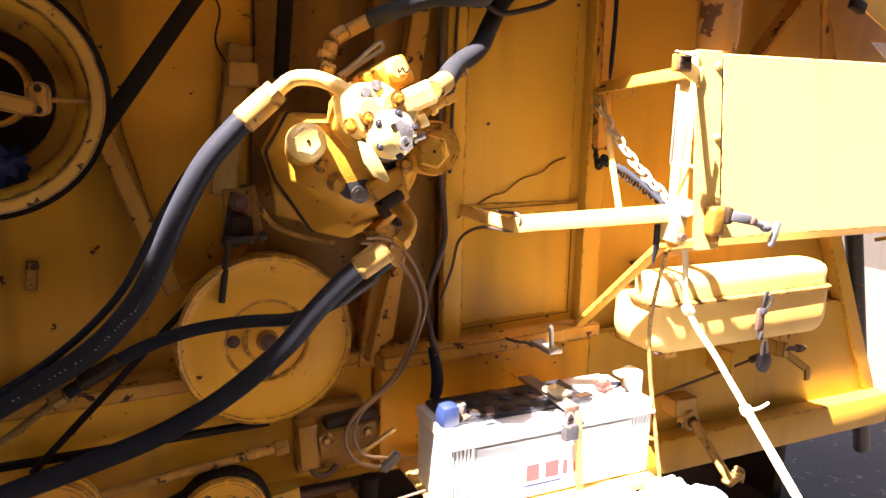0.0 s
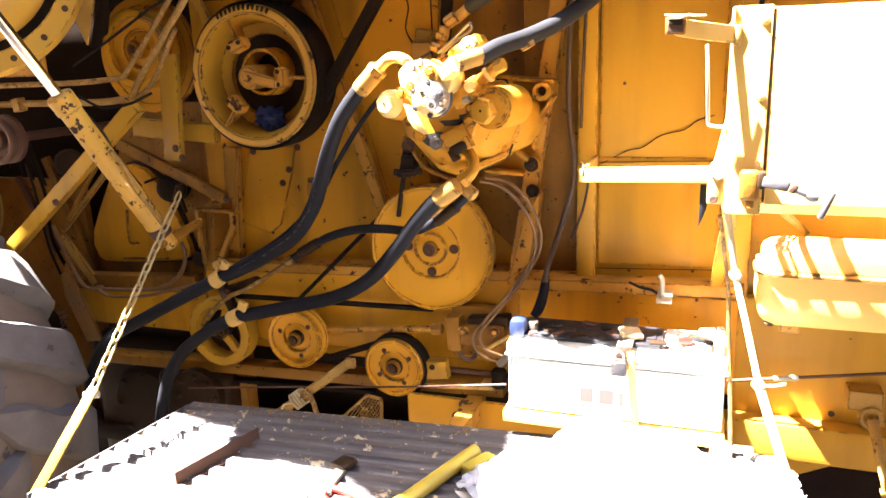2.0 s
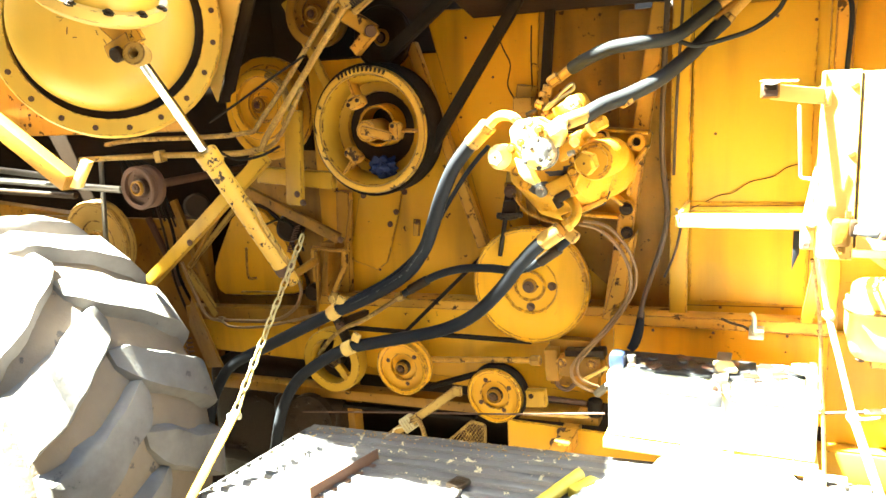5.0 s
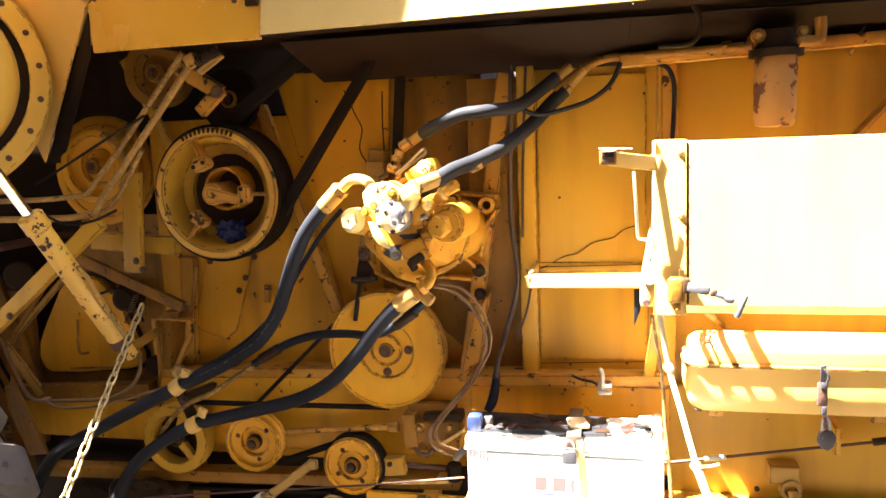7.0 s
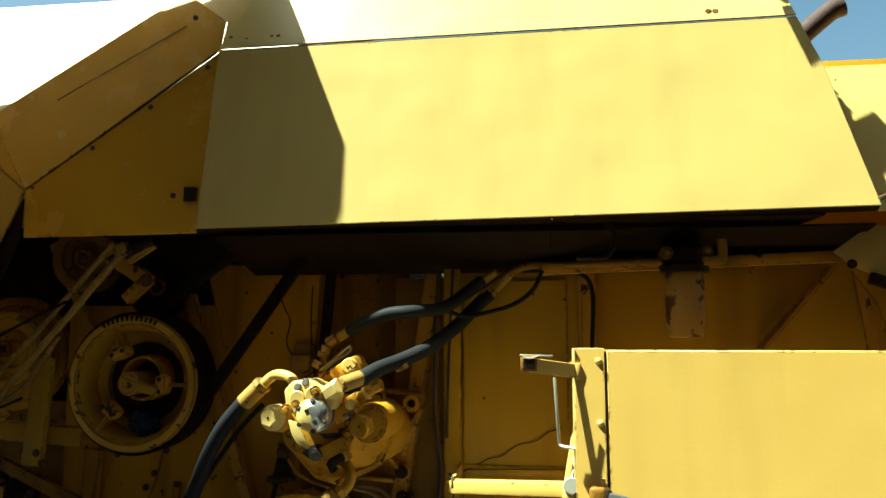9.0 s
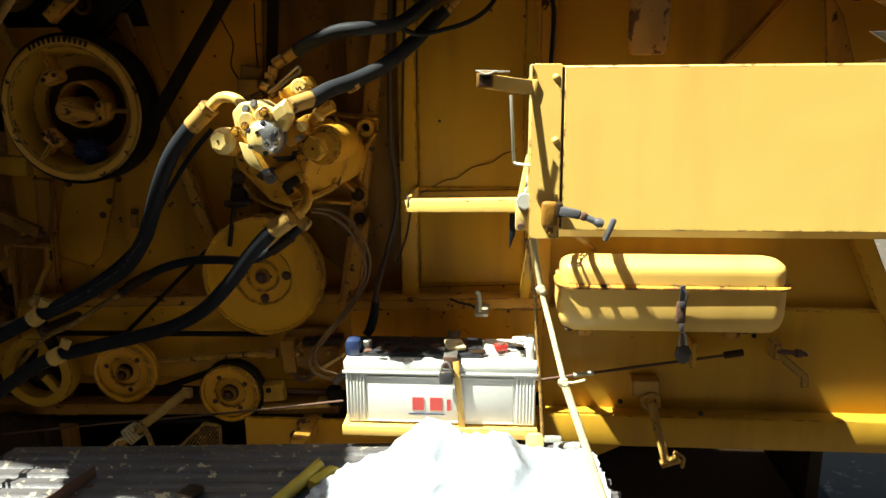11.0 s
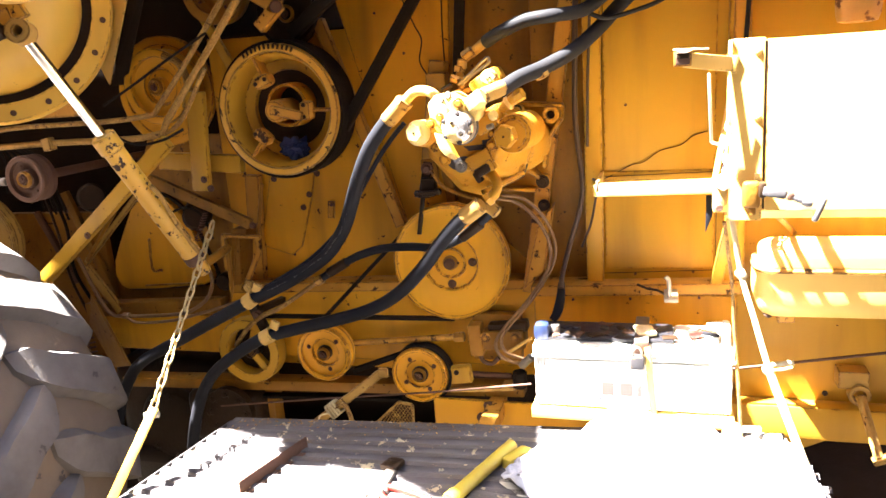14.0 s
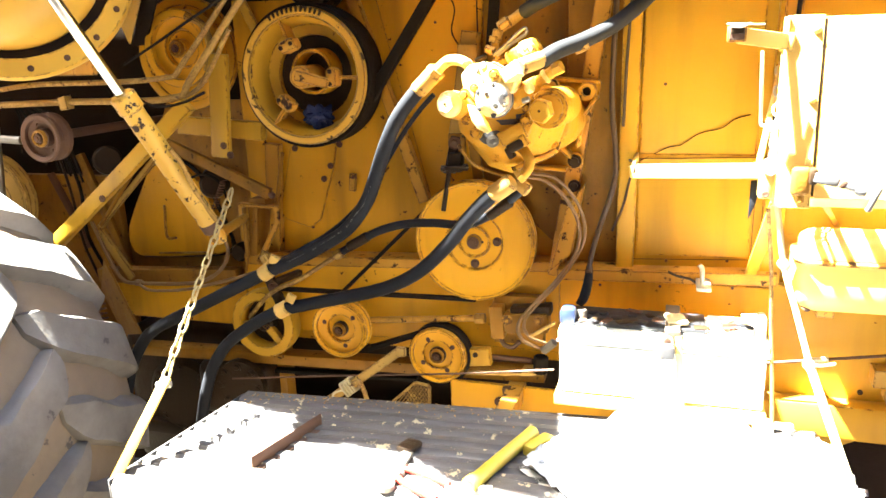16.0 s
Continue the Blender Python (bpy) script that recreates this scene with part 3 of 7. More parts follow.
part("stiffening_rib", box(0.335, 0.375, -0.05, -0.02, 1.60, 2.02), PAINT_WORN, body)
# under-hood sheets are coloured near black in place of shade
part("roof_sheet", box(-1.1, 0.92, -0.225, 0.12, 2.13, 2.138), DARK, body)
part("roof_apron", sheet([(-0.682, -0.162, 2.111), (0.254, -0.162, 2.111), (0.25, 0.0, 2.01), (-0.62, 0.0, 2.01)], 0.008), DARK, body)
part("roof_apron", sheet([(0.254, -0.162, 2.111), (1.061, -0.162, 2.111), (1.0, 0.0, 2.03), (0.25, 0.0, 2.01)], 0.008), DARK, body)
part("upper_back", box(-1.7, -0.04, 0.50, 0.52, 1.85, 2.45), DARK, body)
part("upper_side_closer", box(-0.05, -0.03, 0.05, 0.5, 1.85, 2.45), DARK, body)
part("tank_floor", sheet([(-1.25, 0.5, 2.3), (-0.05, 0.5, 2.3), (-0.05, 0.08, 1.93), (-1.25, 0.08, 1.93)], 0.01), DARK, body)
part("upper_rail", bar((0.227, -0.060, 2.015), (1.012, -0.060, 2.042), 0.03, 0.05), PAINT_WORN, body)
# sheet added to stop sun leaking down onto the drives
part("hopper_sun_stop", sheet([(-1.95, -0.08, 2.50), (-1.12, -0.15, 2.50), (-1.12, 0.5, 2.50), (-1.95, 0.5, 2.50)], 0.01), DARK, body)
part("tank_wall", box(-1.5, 1.6, -0.02, 0.02, 2.17, 2.55), PAINT_LIGHT, body)
part("tank_slope", sheet([(-3.75, -0.15, 2.12), (-0.52, -0.12, 2.58), (-0.45, 0.35, 3.05), (-3.75, 0.35, 3.05)], 0.01), PAINT_CREAM, body)
# plate behind the auger ring, carried left to keep sun off the drives
part("ring_plate", box(-3.3, -1.55, -0.24, -0.22, 1.72, 2.46), PAINT_WORN, body)
# board added at the front end to cut light from the left
part("front_light_stop", box(-3.66, -3.6, -0.25, 1.3, 0.4, 2.5), DARK, body)
part("inner_left_panel", box(-2.9, -1.84, 0.12, 0.15, 0.45, 1.35), PAINT_DIRTY_SHADED, body)
# dark sheet added to hide sunlit ground and keep the underside black
part("underside_blind", box(-3.3, 0.2, 0.30, 0.34, 0.06, 0.9), DARK, body)
# roof, like the slope, is lengthened leftward to keep sun off the inside
part("tank_roof", box(-3.75, -0.45, 0.36, 1.36, 3.03, 3.05), PAINT_CREAM, body)
part("rear_wall", box(1.75, 1.79, 0.004, 1.3, 1.45, 2.5), PAINT, body)
part("far_side", box(-3.6, 1.2, 1.3, 1.36, 0.6, 3.03), PAINT, body)
part("far_side", box(1.2, 1.79, 1.3, 1.36, 1.45, 3.03), PAINT, body)
part("rear_bulkhead", box(1.19, 1.23, 0.05, 1.3, 0.42, 1.45), DARK, body)
part("rear_strut", rod((1.62, 0.22, 1.45), (1.86, 0.22, 0.42), 0.03, seg=20), BAREGREY, body, "dark grey rear strut")
part("hopper_inner", sheet([(-1.615, 0.020, 1.800), (-1.238, -0.202, 2.225), (-1.232, -0.221, 2.105), (-1.580, 0.050, 1.803)], 0.006), DARK, body)

# ---------- hood ----------
hood = thing("engine_hood", (0.200, -0.270, 2.095), "sun-faded cream yellow sheet metal hood over the drive side", "hood")
part("front_sheet", sheet([(-0.694, -0.243, 2.122), (1.040, -0.240, 2.148), (0.943, -0.187, 2.521), (0.892, -0.168, 2.655), (-0.675, -0.169, 2.641)], 0.006), PAINT_PALE, hood)
part("corner_cap", sheet([(-0.674, -0.168, 2.643), (-0.675, -0.122, 2.749), (-0.834, -0.048, 2.877), (-0.600, -0.107, 2.822)], 0.005), PAINT_PALE, hood)
# flange coloured near black so that bounced light does not show on it
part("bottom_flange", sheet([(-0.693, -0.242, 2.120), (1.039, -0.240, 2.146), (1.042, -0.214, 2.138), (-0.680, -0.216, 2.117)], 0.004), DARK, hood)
part("top_strip", sheet([(-0.675, -0.170, 2.647), (0.891, -0.168, 2.659), (0.884, -0.121, 2.728), (-0.602, -0.110, 2.818)], 0.006), PAINT_PALE, hood)
part("top_sheet", sheet([(-0.602, -0.109, 2.820), (0.885, -0.120, 2.730), (0.83, 0.0, 2.74), (-0.52, 0.0, 2.84)], 0.006), PAINT_PALE, hood)
part("seam", bar((-0.674, -0.173, 2.642), (0.890, -0.172, 2.654), 0.006, 0.004), GREASE, hood)
for q in ((-0.645, -0.158, 2.684), (-0.597, -0.159, 2.676), (-0.524, -0.157, 2.682), (-0.504, -0.157, 2.682), (0.676, -0.154, 2.687), (0.694, -0.154, 2.686), (0.876, -0.146, 2.691)):
    part("rivet", bolt(q, r=0.006), PAINT_DUSTY, hood)
for q in ((-0.146, -0.230, 2.245), (0.859, -0.240, 2.170), (0.937, -0.235, 2.209), (-0.562, -0.239, 2.175), (0.951, -0.213, 2.359), (0.880, -0.218, 2.320), (0.968, -0.197, 2.476), (0.011, -0.232, 2.224), (0.422, -0.236, 2.199), (0.316, -0.190, 2.514), (-0.324, -0.185, 2.552), (1.009, -0.240, 2.171), (0.257, -0.246, 2.130)):
    part("paint_chip", turned([(0, 0), (0.0024, 0), (0.0018, 0.001), (0, 0.001)], q, (0, -1, 0), 8), RUST, hood)
part("corner_latch", block((0.03, 0.012, 0.012), frame_of((1.034, -0.238, 2.164), (1.057, -0.237, 2.174))), RUST, hood)
rear_hood = thing("rear_hood", (1.491, -0.162, 2.014), "bright yellow rear body panel with a dusty bracket beneath it", "hood")
part("rear_sheet", sheet([(0.827, -0.163, 2.145), (2.0, -0.163, 2.145), (2.0, -0.046, 2.555), (0.902, -0.046, 2.555)], 0.006), PAINT_PALE, rear_hood)
part("rear_top", sheet([(0.902, -0.046, 2.555), (2.0, -0.046, 2.555), (1.95, 1.36, 2.56), (0.85, 1.36, 2.56)], 0.006), PAINT_LIGHT, rear_hood)
part("rear_end_cap", sheet([(0.826, -0.160, 2.145), (0.902, -0.046, 2.555), (0.85, 0.3, 2.52), (0.80, 0.0, 2.0)], 0.006), PAINT_WORN, rear_hood)
part("bracket_plate", plate([(0.965, 2.048), (1.059, 2.115), (1.247, 2.103), (1.845, 2.192), (1.845, 1.980), (1.220, 1.910), (1.008, 2.012)], -0.135, -0.127), PAINT_PALE, rear_hood)
part("bracket_knob", rod((1.008, -0.135, 2.016), (1.002, -0.151, 2.015), 0.012), GREASE, rear_hood)
part("bracket_clip", block((0.05, 0.02, 0.03), frame_of((1.034, -0.140, 1.985), (1.105, -0.140, 1.960))), GREASE, rear_hood)
part("brace", sheet([(1.038, -0.054, 2.005), (1.096, -0.054, 1.923), (1.140, -0.054, 1.794), (1.066, -0.054, 1.793)], 0.008), PAINT_WORN, rear_hood)
part("torn_sheet", sheet([(1.112, -0.162, 1.881), (1.201, -0.162, 1.882), (1.221, -0.162, 1.851), (1.179, -0.162, 1.839)], 0.004), TIN, rear_hood, "bent bare metal scrap")
part("torn_sheet", sheet([(1.108, -0.173, 1.810), (1.227, -0.173, 1.828), (1.227, -0.173, 1.814), (1.118, -0.173, 1.798)], 0.004), PAINT_LIGHT, rear_hood)
solo("exhaust_pipe", hose([(0.830, 0.000, 2.482), (0.894, -0.007, 2.600), (1.018, -0.026, 2.715), (1.060, -0.029, 2.735)], 0.028, 18), EXHAUST, "rusty brown exhaust pipe stub above the hood", "exhaust pipe")

side_hood = thing("side_hood", (-0.828, -0.270, 2.084), "folded orange yellow hood corner with bolts and a black latch", "hood")
part("lower_sheet", sheet([(-1.197, -0.243, 2.106), (-0.693, -0.240, 2.110), (-0.670, -0.165, 2.642), (-1.213, -0.226, 2.240)], 0.006), PAINT_GOLD, side_hood)
part("upper_sheet", sheet([(-1.212, -0.226, 2.245), (-0.672, -0.167, 2.645), (-0.676, -0.124, 2.749), (-0.836, -0.051, 2.876), (-1.376, -0.138, 2.501), (-1.343, -0.162, 2.405)], 0.006), PAINT_GOLD, side_hood)
part("corner_sheet", sheet([(-1.213, -0.226, 2.244), (-1.343, -0.162, 2.405), (-1.377, -0.138, 2.498), (-1.592, -0.128, 2.497)], 0.006), PAINT_GOLD, side_hood)
part("hopper_side", sheet([(-1.214, -0.225, 2.243), (-1.593, -0.127, 2.497), (-1.780, -0.025, 2.302), (-1.598, 0.000, 1.806)], 0.006), PAINT_LIGHT, side_hood)
part("fold_seam", bar((-1.210, -0.229, 2.243), (-0.680, -0.175, 2.638), 0.006, 0.004), GREASE, side_hood)
part("crease", bar((-1.341, -0.164, 2.403), (-1.119, -0.201, 2.344), 0.003, 0.003), GREASE, side_hood)
part("crease", bar((-1.183, -0.153, 2.525), (-0.802, -0.118, 2.746), 0.003, 0.003), GREASE, side_hood)
part("latch", block((0.035, 0.02, 0.04), frame_of((-0.742, -0.235, 2.219), (-0.690, -0.235, 2.218))), GREASE, side_hood, "black hood latch")
for q in ((-0.768, -0.234, 2.217), (-1.024, -0.213, 2.362), (-0.864, -0.196, 2.479), (-0.704, -0.180, 2.594), (-1.190, -0.228, 2.250), (-0.776, -0.119, 2.769)):
    part("hood_bolt", bolt(q, r=0.0048), RUST, side_hood)

# unseen sheets and rails added above the view, outlined to cast shade on the left of the hood, the pump and part of the
# platform
tank = thing("overhead_shade_sheets", (-1.0, -0.2, 2.95), "unseen cream sheets and rails added overhead to cast shade", "tank extension")
shade_outline = [(-2.528, -0.813), (-1.978, -0.893), (-1.678, -1.003), (-1.548, -1.083), (-1.308, -1.113), (-1.328, -0.953), (-1.368, -0.673), (-1.500, -0.600), (-1.620, -0.585), (-1.620, -0.550), (-1.500, -0.514), (-1.400, -0.504), (-1.250, -0.475), (-0.950, -0.460), (-0.795, -0.407), (-0.695, -0.348), (-0.657, -0.246), (-0.644, -0.145), (-0.664, -0.120), (-3.100, -0.120), (-3.100, -0.500), (-2.600, -0.550)]
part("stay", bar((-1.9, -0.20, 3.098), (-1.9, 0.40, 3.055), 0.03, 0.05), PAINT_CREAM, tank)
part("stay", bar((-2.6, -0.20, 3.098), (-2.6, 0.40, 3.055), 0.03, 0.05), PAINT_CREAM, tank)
part("shade_rail", rod((-1.66, -0.556, 3.100), (-1.00, -0.576, 3.100), 0.021, seg=20), PAINT_CREAM, tank)
part("shade_rail_bend", rod((-1.010, -0.572, 3.100), (-0.930, -0.538, 3.100), 0.027, seg=20), PAINT_CREAM, tank)
part("shade_rail_stay", bar((-1.02, -0.575, 3.100), (-1.02, -0.440, 3.104), 0.012, 0.02), PAINT_CREAM, tank)
part("shade_flap", sheet([(0.638, -0.224, 3.12), (0.730, -0.209, 3.12), (0.739, -0.276, 3.12), (0.594, -0.297, 3.12)], 0.006), PAINT_CREAM, tank)
part("shade_flap_arm", bar((0.665, -0.215, 3.124), (0.30, 0.9, 3.05), 0.012, 0.02), PAINT_CREAM, tank)
part("shade_flap_post", bar((0.30, 0.9, 3.06), (0.30, 0.9, 2.50), 0.03, 0.03), PAINT_CREAM, tank)
part("shade_sheet", sheet([(x, y, 3.1) for x, y in shade_outline], 0.01), PAINT_CREAM, tank)

# ---------- unloading auger ----------
auger = thing("unloading_auger", (-1.7, -0.35, 1.72), "large yellow unloading auger elbow with a bolted ring and upright tube", "auger")
RC = Vector((-1.703, -0.350, 2.058))
RN = Vector((0.60, -0.78, 0.12)).normalized()
AUGER = material("scuffed_yellow_auger_paint", (0.72, 0.45, 0.07), 0.38, second=(0.66, 0.38, 0.045), spots=(0.07, 0.035, 0.015), scale=3, spot_cut=0.69, spot_scale=34, bump=0.08, streak=0.35, streak_col=(0.40, 0.21, 0.04), edge=0.45)
part("ring", turned([(0.288, 0.0), (0.288, 0.018), (0.340, 0.018), (0.345, 0.010), (0.345, -0.03), (0.288, -0.03)], RC, RN, 72, closed=True), AUGER, auger)
# black disc in place of the shade in the gap inside the ring
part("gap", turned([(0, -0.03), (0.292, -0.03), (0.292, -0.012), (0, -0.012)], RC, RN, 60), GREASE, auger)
part("elbow_shell", turned([(0.270, -0.02), (0.270, 0.025), (0.262, 0.06), (0.24, 0.10), (0.195, 0.132), (0.115, 0.155), (0.0, 0.162)], RC + Vector((-0.012, 0.0, 0.008)), RN, 72), AUGER, auger)
u = RN.orthogonal().normalized()
v = RN.cross(u)
for k in range(20):
    a = 2 * math.pi * (k + 0.3) / 20
    part("ring_bolt", bolt(RC + RN * 0.02 + (u * math.cos(a) + v * math.sin(a)) * 0.318, RN, 0.0055), RUST, auger)
rg_m = random.Random(31)
EC = RC + Vector((-0.012, 0.0, 0.008))
for k in range(34):
    a, d_ = rg_m.uniform(0, 2 * math.pi), rg_m.choice((0.03, 0.06, 0.09, 0.115))
    h_ = 0.1625 - 0.0065 * (d_ / 0.115)
    c = EC + (u * math.cos(a) + v * math.sin(a)) * d_ + RN * (h_ + 0.0005)
    e_ = (u * math.cos(k * 2.3) + v * math.sin(k * 2.3)) * rg_m.uniform(0.003, 0.011)
    part("scuff_mark", bar(c - e_, c + e_, rg_m.uniform(0.0012, 0.003), 0.003, b=0.0, up=RN), RUST, auger)
TB = Vector((-1.391, -0.660, 2.105))
TA = Vector((0.50, -0.15, 0.86)).normalized()
part("upright_tube", turned([(0.0, 0.0), (0.150, 0.0), (0.150, 0.45), (0, 0.45)], TB, TA, 56), AUGER, auger)
part("tube_flange", turned([(0.10, -0.035), (0.150, -0.03), (0.172, -0.012), (0.174, 0.004), (0.170, 0.016), (0.10, 0.016)], TB, TA, 56, closed=True), PAINT_LIGHT, auger)
part("tube_band", turned([(0.149, 0.13), (0.153, 0.13), (0.153, 0.14), (0.149, 0.14)], TB, TA, 56, closed=True), PAINT_LIGHT, auger)
u = TA.orthogonal().normalized()
v = TA.cross(u)
for k in range(12):
    a = 2 * math.pi * (k + 0.5) / 12
    part("flange_bolt", bolt(TB - TA * 0.02 + (u * math.cos(a) + v * math.sin(a)) * 0.163 + TA * 0.034, TA, 0.009), GREASE, auger)
part("clevis", block((0.09, 0.05, 0.035), frame_of((-1.420, -0.620, 1.950), (-1.310, -0.620, 1.991))), CHIPPED, auger)
part("clevis_web", sheet([(-1.457, -0.640, 2.046), (-1.294, -0.640, 2.007), (-1.278, -0.640, 1.979), (-1.353, -0.640, 1.958)], 0.014), CHIPPED, auger)
part("clevis_pin", rod((-1.363, -0.660, 1.943), (-1.361, -0.580, 1.968), 0.02), GREASE, auger)
# cradle takes the darker paint because it should lie in shade
part("auger_cradle", bar((-2.445, -0.350, 1.877), (-1.973, -0.350, 1.567), 0.06, 0.05), PAINT_DIRTY_SHADED, auger)

cyl = thing("hydraulic_cylinder", (-1.101, -0.380, 1.305), "yellow hydraulic ram with a chrome rod and chipped paint", "hydraulic cylinder")
c0, c1, c2 = Vector((-1.313, -0.630, 1.943)), Vector((-1.278, -0.455, 1.667)), Vector((-1.197, -0.250, 1.273))
part("rod", rod(c0, c1 + (c2 - c1) * 0.05, 0.014, seg=20), CHROME, cyl, "bright chrome rod")
part("feed_pipe", hose([(-1.2, -0.4, 1.529), (-1.193, -0.37, 1.489), (-1.192, -0.34, 1.43), (-1.19, -0.3, 1.364), (-1.168, -0.27, 1.301)], 0.0065, 10), PAINT_DUSTY, cyl, "thin painted pipe along the ram")
part("base_ring", rod(c2 + (c1 - c2).normalized() * 0.03, c2 - (c1 - c2).normalized() * 0.004, 0.0305, seg=28), RUST, cyl)
part("rod_eye", turned([(0.013, -0.02), (0.03, -0.02), (0.03, 0.02), (0.013, 0.02)], c0, (0.3, -0.9, 0.2), 24, closed=True), PAINT_DUSTY, cyl)
RAM = material("badly_chipped_yellow_paint", (0.68, 0.40, 0.05), 0.42, second=(0.60, 0.33, 0.03), spots=(0.04, 0.02, 0.012), scale=7, spot_cut=0.57, spot_scale=36, bump=0.25, edge=0.5)
part("barrel", rod(c1, c2, 0.029, seg=28), RAM, cyl)
part("gland", rod(c1 + (c1 - c2).normalized() * 0.012, c1 + (c2 - c1).normalized() * 0.04, 0.034, seg=28), RAM, cyl)
part("base_eye", rod(c2, c2 + (c2 - c1).normalized() * 0.05, 0.022), CHIPPED, cyl)
part("base_pin", rod(c2 + (c2 - c1).normalized() * 0.03 + Vector((0, -0.03, 0)), (c2.x + 0.004, c2.y + 0.17, c2.z - 0.005), 0.014), PAINT_DIRTY_SHADED, cyl)

# ---------- drives ----------
def pulley(name, at, r, depth, label, hub=0.03, dish=0.02, holes=3, rim=0.02, mat=None, shaft_to=0.09, hole_r=0.006, rim_mat=None):
    x, y, z = at
    root = thing(name, (x, y, z - r), label, "pulley", "drive pulleys")
    m = mat or PAINT
    part("rim", turned([(r - rim, 0.004), (r - rim * 0.3, 0.0), (r, 0.004), (r, depth * 0.28), (r - 0.012, depth * 0.5), (r, depth * 0.72), (r, depth), (r - rim, depth), (r - rim, depth * 0.6)], at, (0, 1, 0), 64, closed=True), rim_mat or m, root)
    part("disc", turned([(0, dish), (hub * 1.2, dish), (hub * 1.9, dish + 0.004), (r * 0.5, dish * 0.7), (r - rim * 1.6, dish * 0.75), (r - rim * 0.6, dish * 0.4 + 0.003), (r - rim * 0.6, dish + 0.012), (0, dish + 0.012)], at, (0, 1, 0), 64), m, root)
    part("hub", turned([(0, -0.006), (hub * 0.45, -0.006), (hub * 0.5, 0.002), (hub * 0.85, 0.004), (hub, 0.008), (hub, dish + 0.01)], at, (0, 1, 0), 32), GREASE if hub < 0.027 else m, root)
    part("shaft_nut", bolt((x, y - 0.006, z), r=hub * 0.27), RUST, root)
    part("hub_ring", turned([(hub * 0.62, -0.004), (hub * 0.78, -0.006), (hub * 0.9, 0.0), (hub * 0.9, 0.01), (hub * 0.62, 0.01)], at, (0, 1, 0), 36, closed=True), PAINT_DIRTY_SHADED, root)
    for k in range(holes):
        a = 2 * math.pi * (k + 0.35) / holes
        rr = r * (0.30 if r > 0.15 else 0.62)
        part("disc_bolt", bolt((x + rr * math.cos(a), y + dish * 0.75, z + rr * math.sin(a)), r=0.0085 if r > 0.15 else 0.0048), PAINT_DIRTY_SHADED if r > 0.15 else RUST, root)
    part("shaft", rod((x, y + dish, z), (x, shaft_to, z), hub * 0.5), RUST, root)
    return root


dx, dy, dz, dr = -0.458, -0.045, 1.212, 0.182
disc = thing("large_disc_pulley", (dx, dy, dz - dr), "large flat yellow disc pulley with three bolts and a centre nut", "pulley", "drive pulleys")
part("rim", turned([(dr - 0.012, 0.003), (dr - 0.004, 0.0), (dr, 0.004), (dr, 0.012), (dr - 0.012, 0.021), (dr, 0.030), (dr, 0.042), (dr - 0.02, 0.042), (dr - 0.02, 0.025)], (dx, dy, dz), (0, 1, 0), 72, closed=True), PAINT_OILY, disc)
part("disc", turned([(0, 0.013), (0.46 * dr, 0.013), (0.475 * dr, 0.006), (0.50 * dr, 0.004), (0.62 * dr, 0.006), (0.86 * dr, 0.010), (0.93 * dr, 0.005), (0.955 * dr, 0.003), (0.955 * dr, 0.022), (0, 0.022)], (dx, dy, dz), (0, 1, 0), 72), PAINT_OILY, disc)
part("hub_plate", turned([(0, 0.008), (0.235 * dr, 0.008), (0.250 * dr, 0.003), (0.268 * dr, 0.003), (0.28 * dr, 0.013)], (dx, dy, dz), (0, 1, 0), 44), PAINT_OILY, disc)
part("hub", turned([(0, -0.006), (0.085 * dr, -0.006), (0.10 * dr, -0.002), (0.12 * dr, 0.0), (0.13 * dr, 0.009)], (dx, dy, dz), (0, 1, 0), 28), PAINT_DIRTY_SHADED, disc)
part("centre_nut", bolt((dx, dy - 0.006, dz), r=0.011), RUST, disc)
for a in (math.pi - 0.05, -math.pi / 2, 0.02):
    part("disc_bolt", bolt((dx + 0.375 * dr * math.cos(a), dy + 0.012, dz + 0.375 * dr * math.sin(a)), r=0.0085), RUST, disc)
part("key", block((0.008, 0.006, 0.006), pose(dx + 0.024, dy + 0.005, dz), b=0.001), GREASE, disc)
part("shaft", rod((dx, dy + 0.02, dz), (dx, 0.09, dz), 0.02), RUST, disc)
pulley("idler_pulley", (-0.880, -0.115, 0.926), 0.0925, 0.05, "yellow belt idler pulley with a dark greasy bearing", 0.024, 0.022, 3, 0.016, PAINT_OILY, 0.0)
pulley("idler_pulley", (-0.567, -0.10, 0.862), 0.090, 0.05, "yellow belt idler pulley with a black hub and rubber belt", 0.026, 0.016, 4, 0.014, PAINT_OILY, 0.0)
pulley("small_rusty_pulley", (-1.781, -0.250, 1.534), 0.075, 0.06, "small rusty brown tensioner pulley", 0.03, 0.03, 4, 0.016, RUST, 0.5)
pulley("drum_pulley", (-2.254, -0.050, 1.281), 0.17, 0.05, "pale yellow disc pulley behind the tyre", 0.05, 0.02, 3, 0.02, PAINT_DUSTY, 0.5)
pulley("variator_pulley", (-1.444, 0.020, 1.789), 0.122, 0.07, "worn yellow double pulley deep in the drive", 0.03, 0.04, 0, 0.026, PAINT_OILY, 0.5)
pulley("variator_back_plate", (-1.484, 0.120, 1.771), 0.185, 0.03, "large brown yellow pulley plate behind the double pulley", 0.05, 0.01, 6, 0.03, PAINT_OILY, 0.5)
pulley("upper_pulley", (-1.178, 0.000, 2.071), 0.105, 0.06, "brown yellow pulley half hidden under the hood", 0.03, 0.03, 4, 0.03, PAINT_DIRTY_SHADED, 0.2)
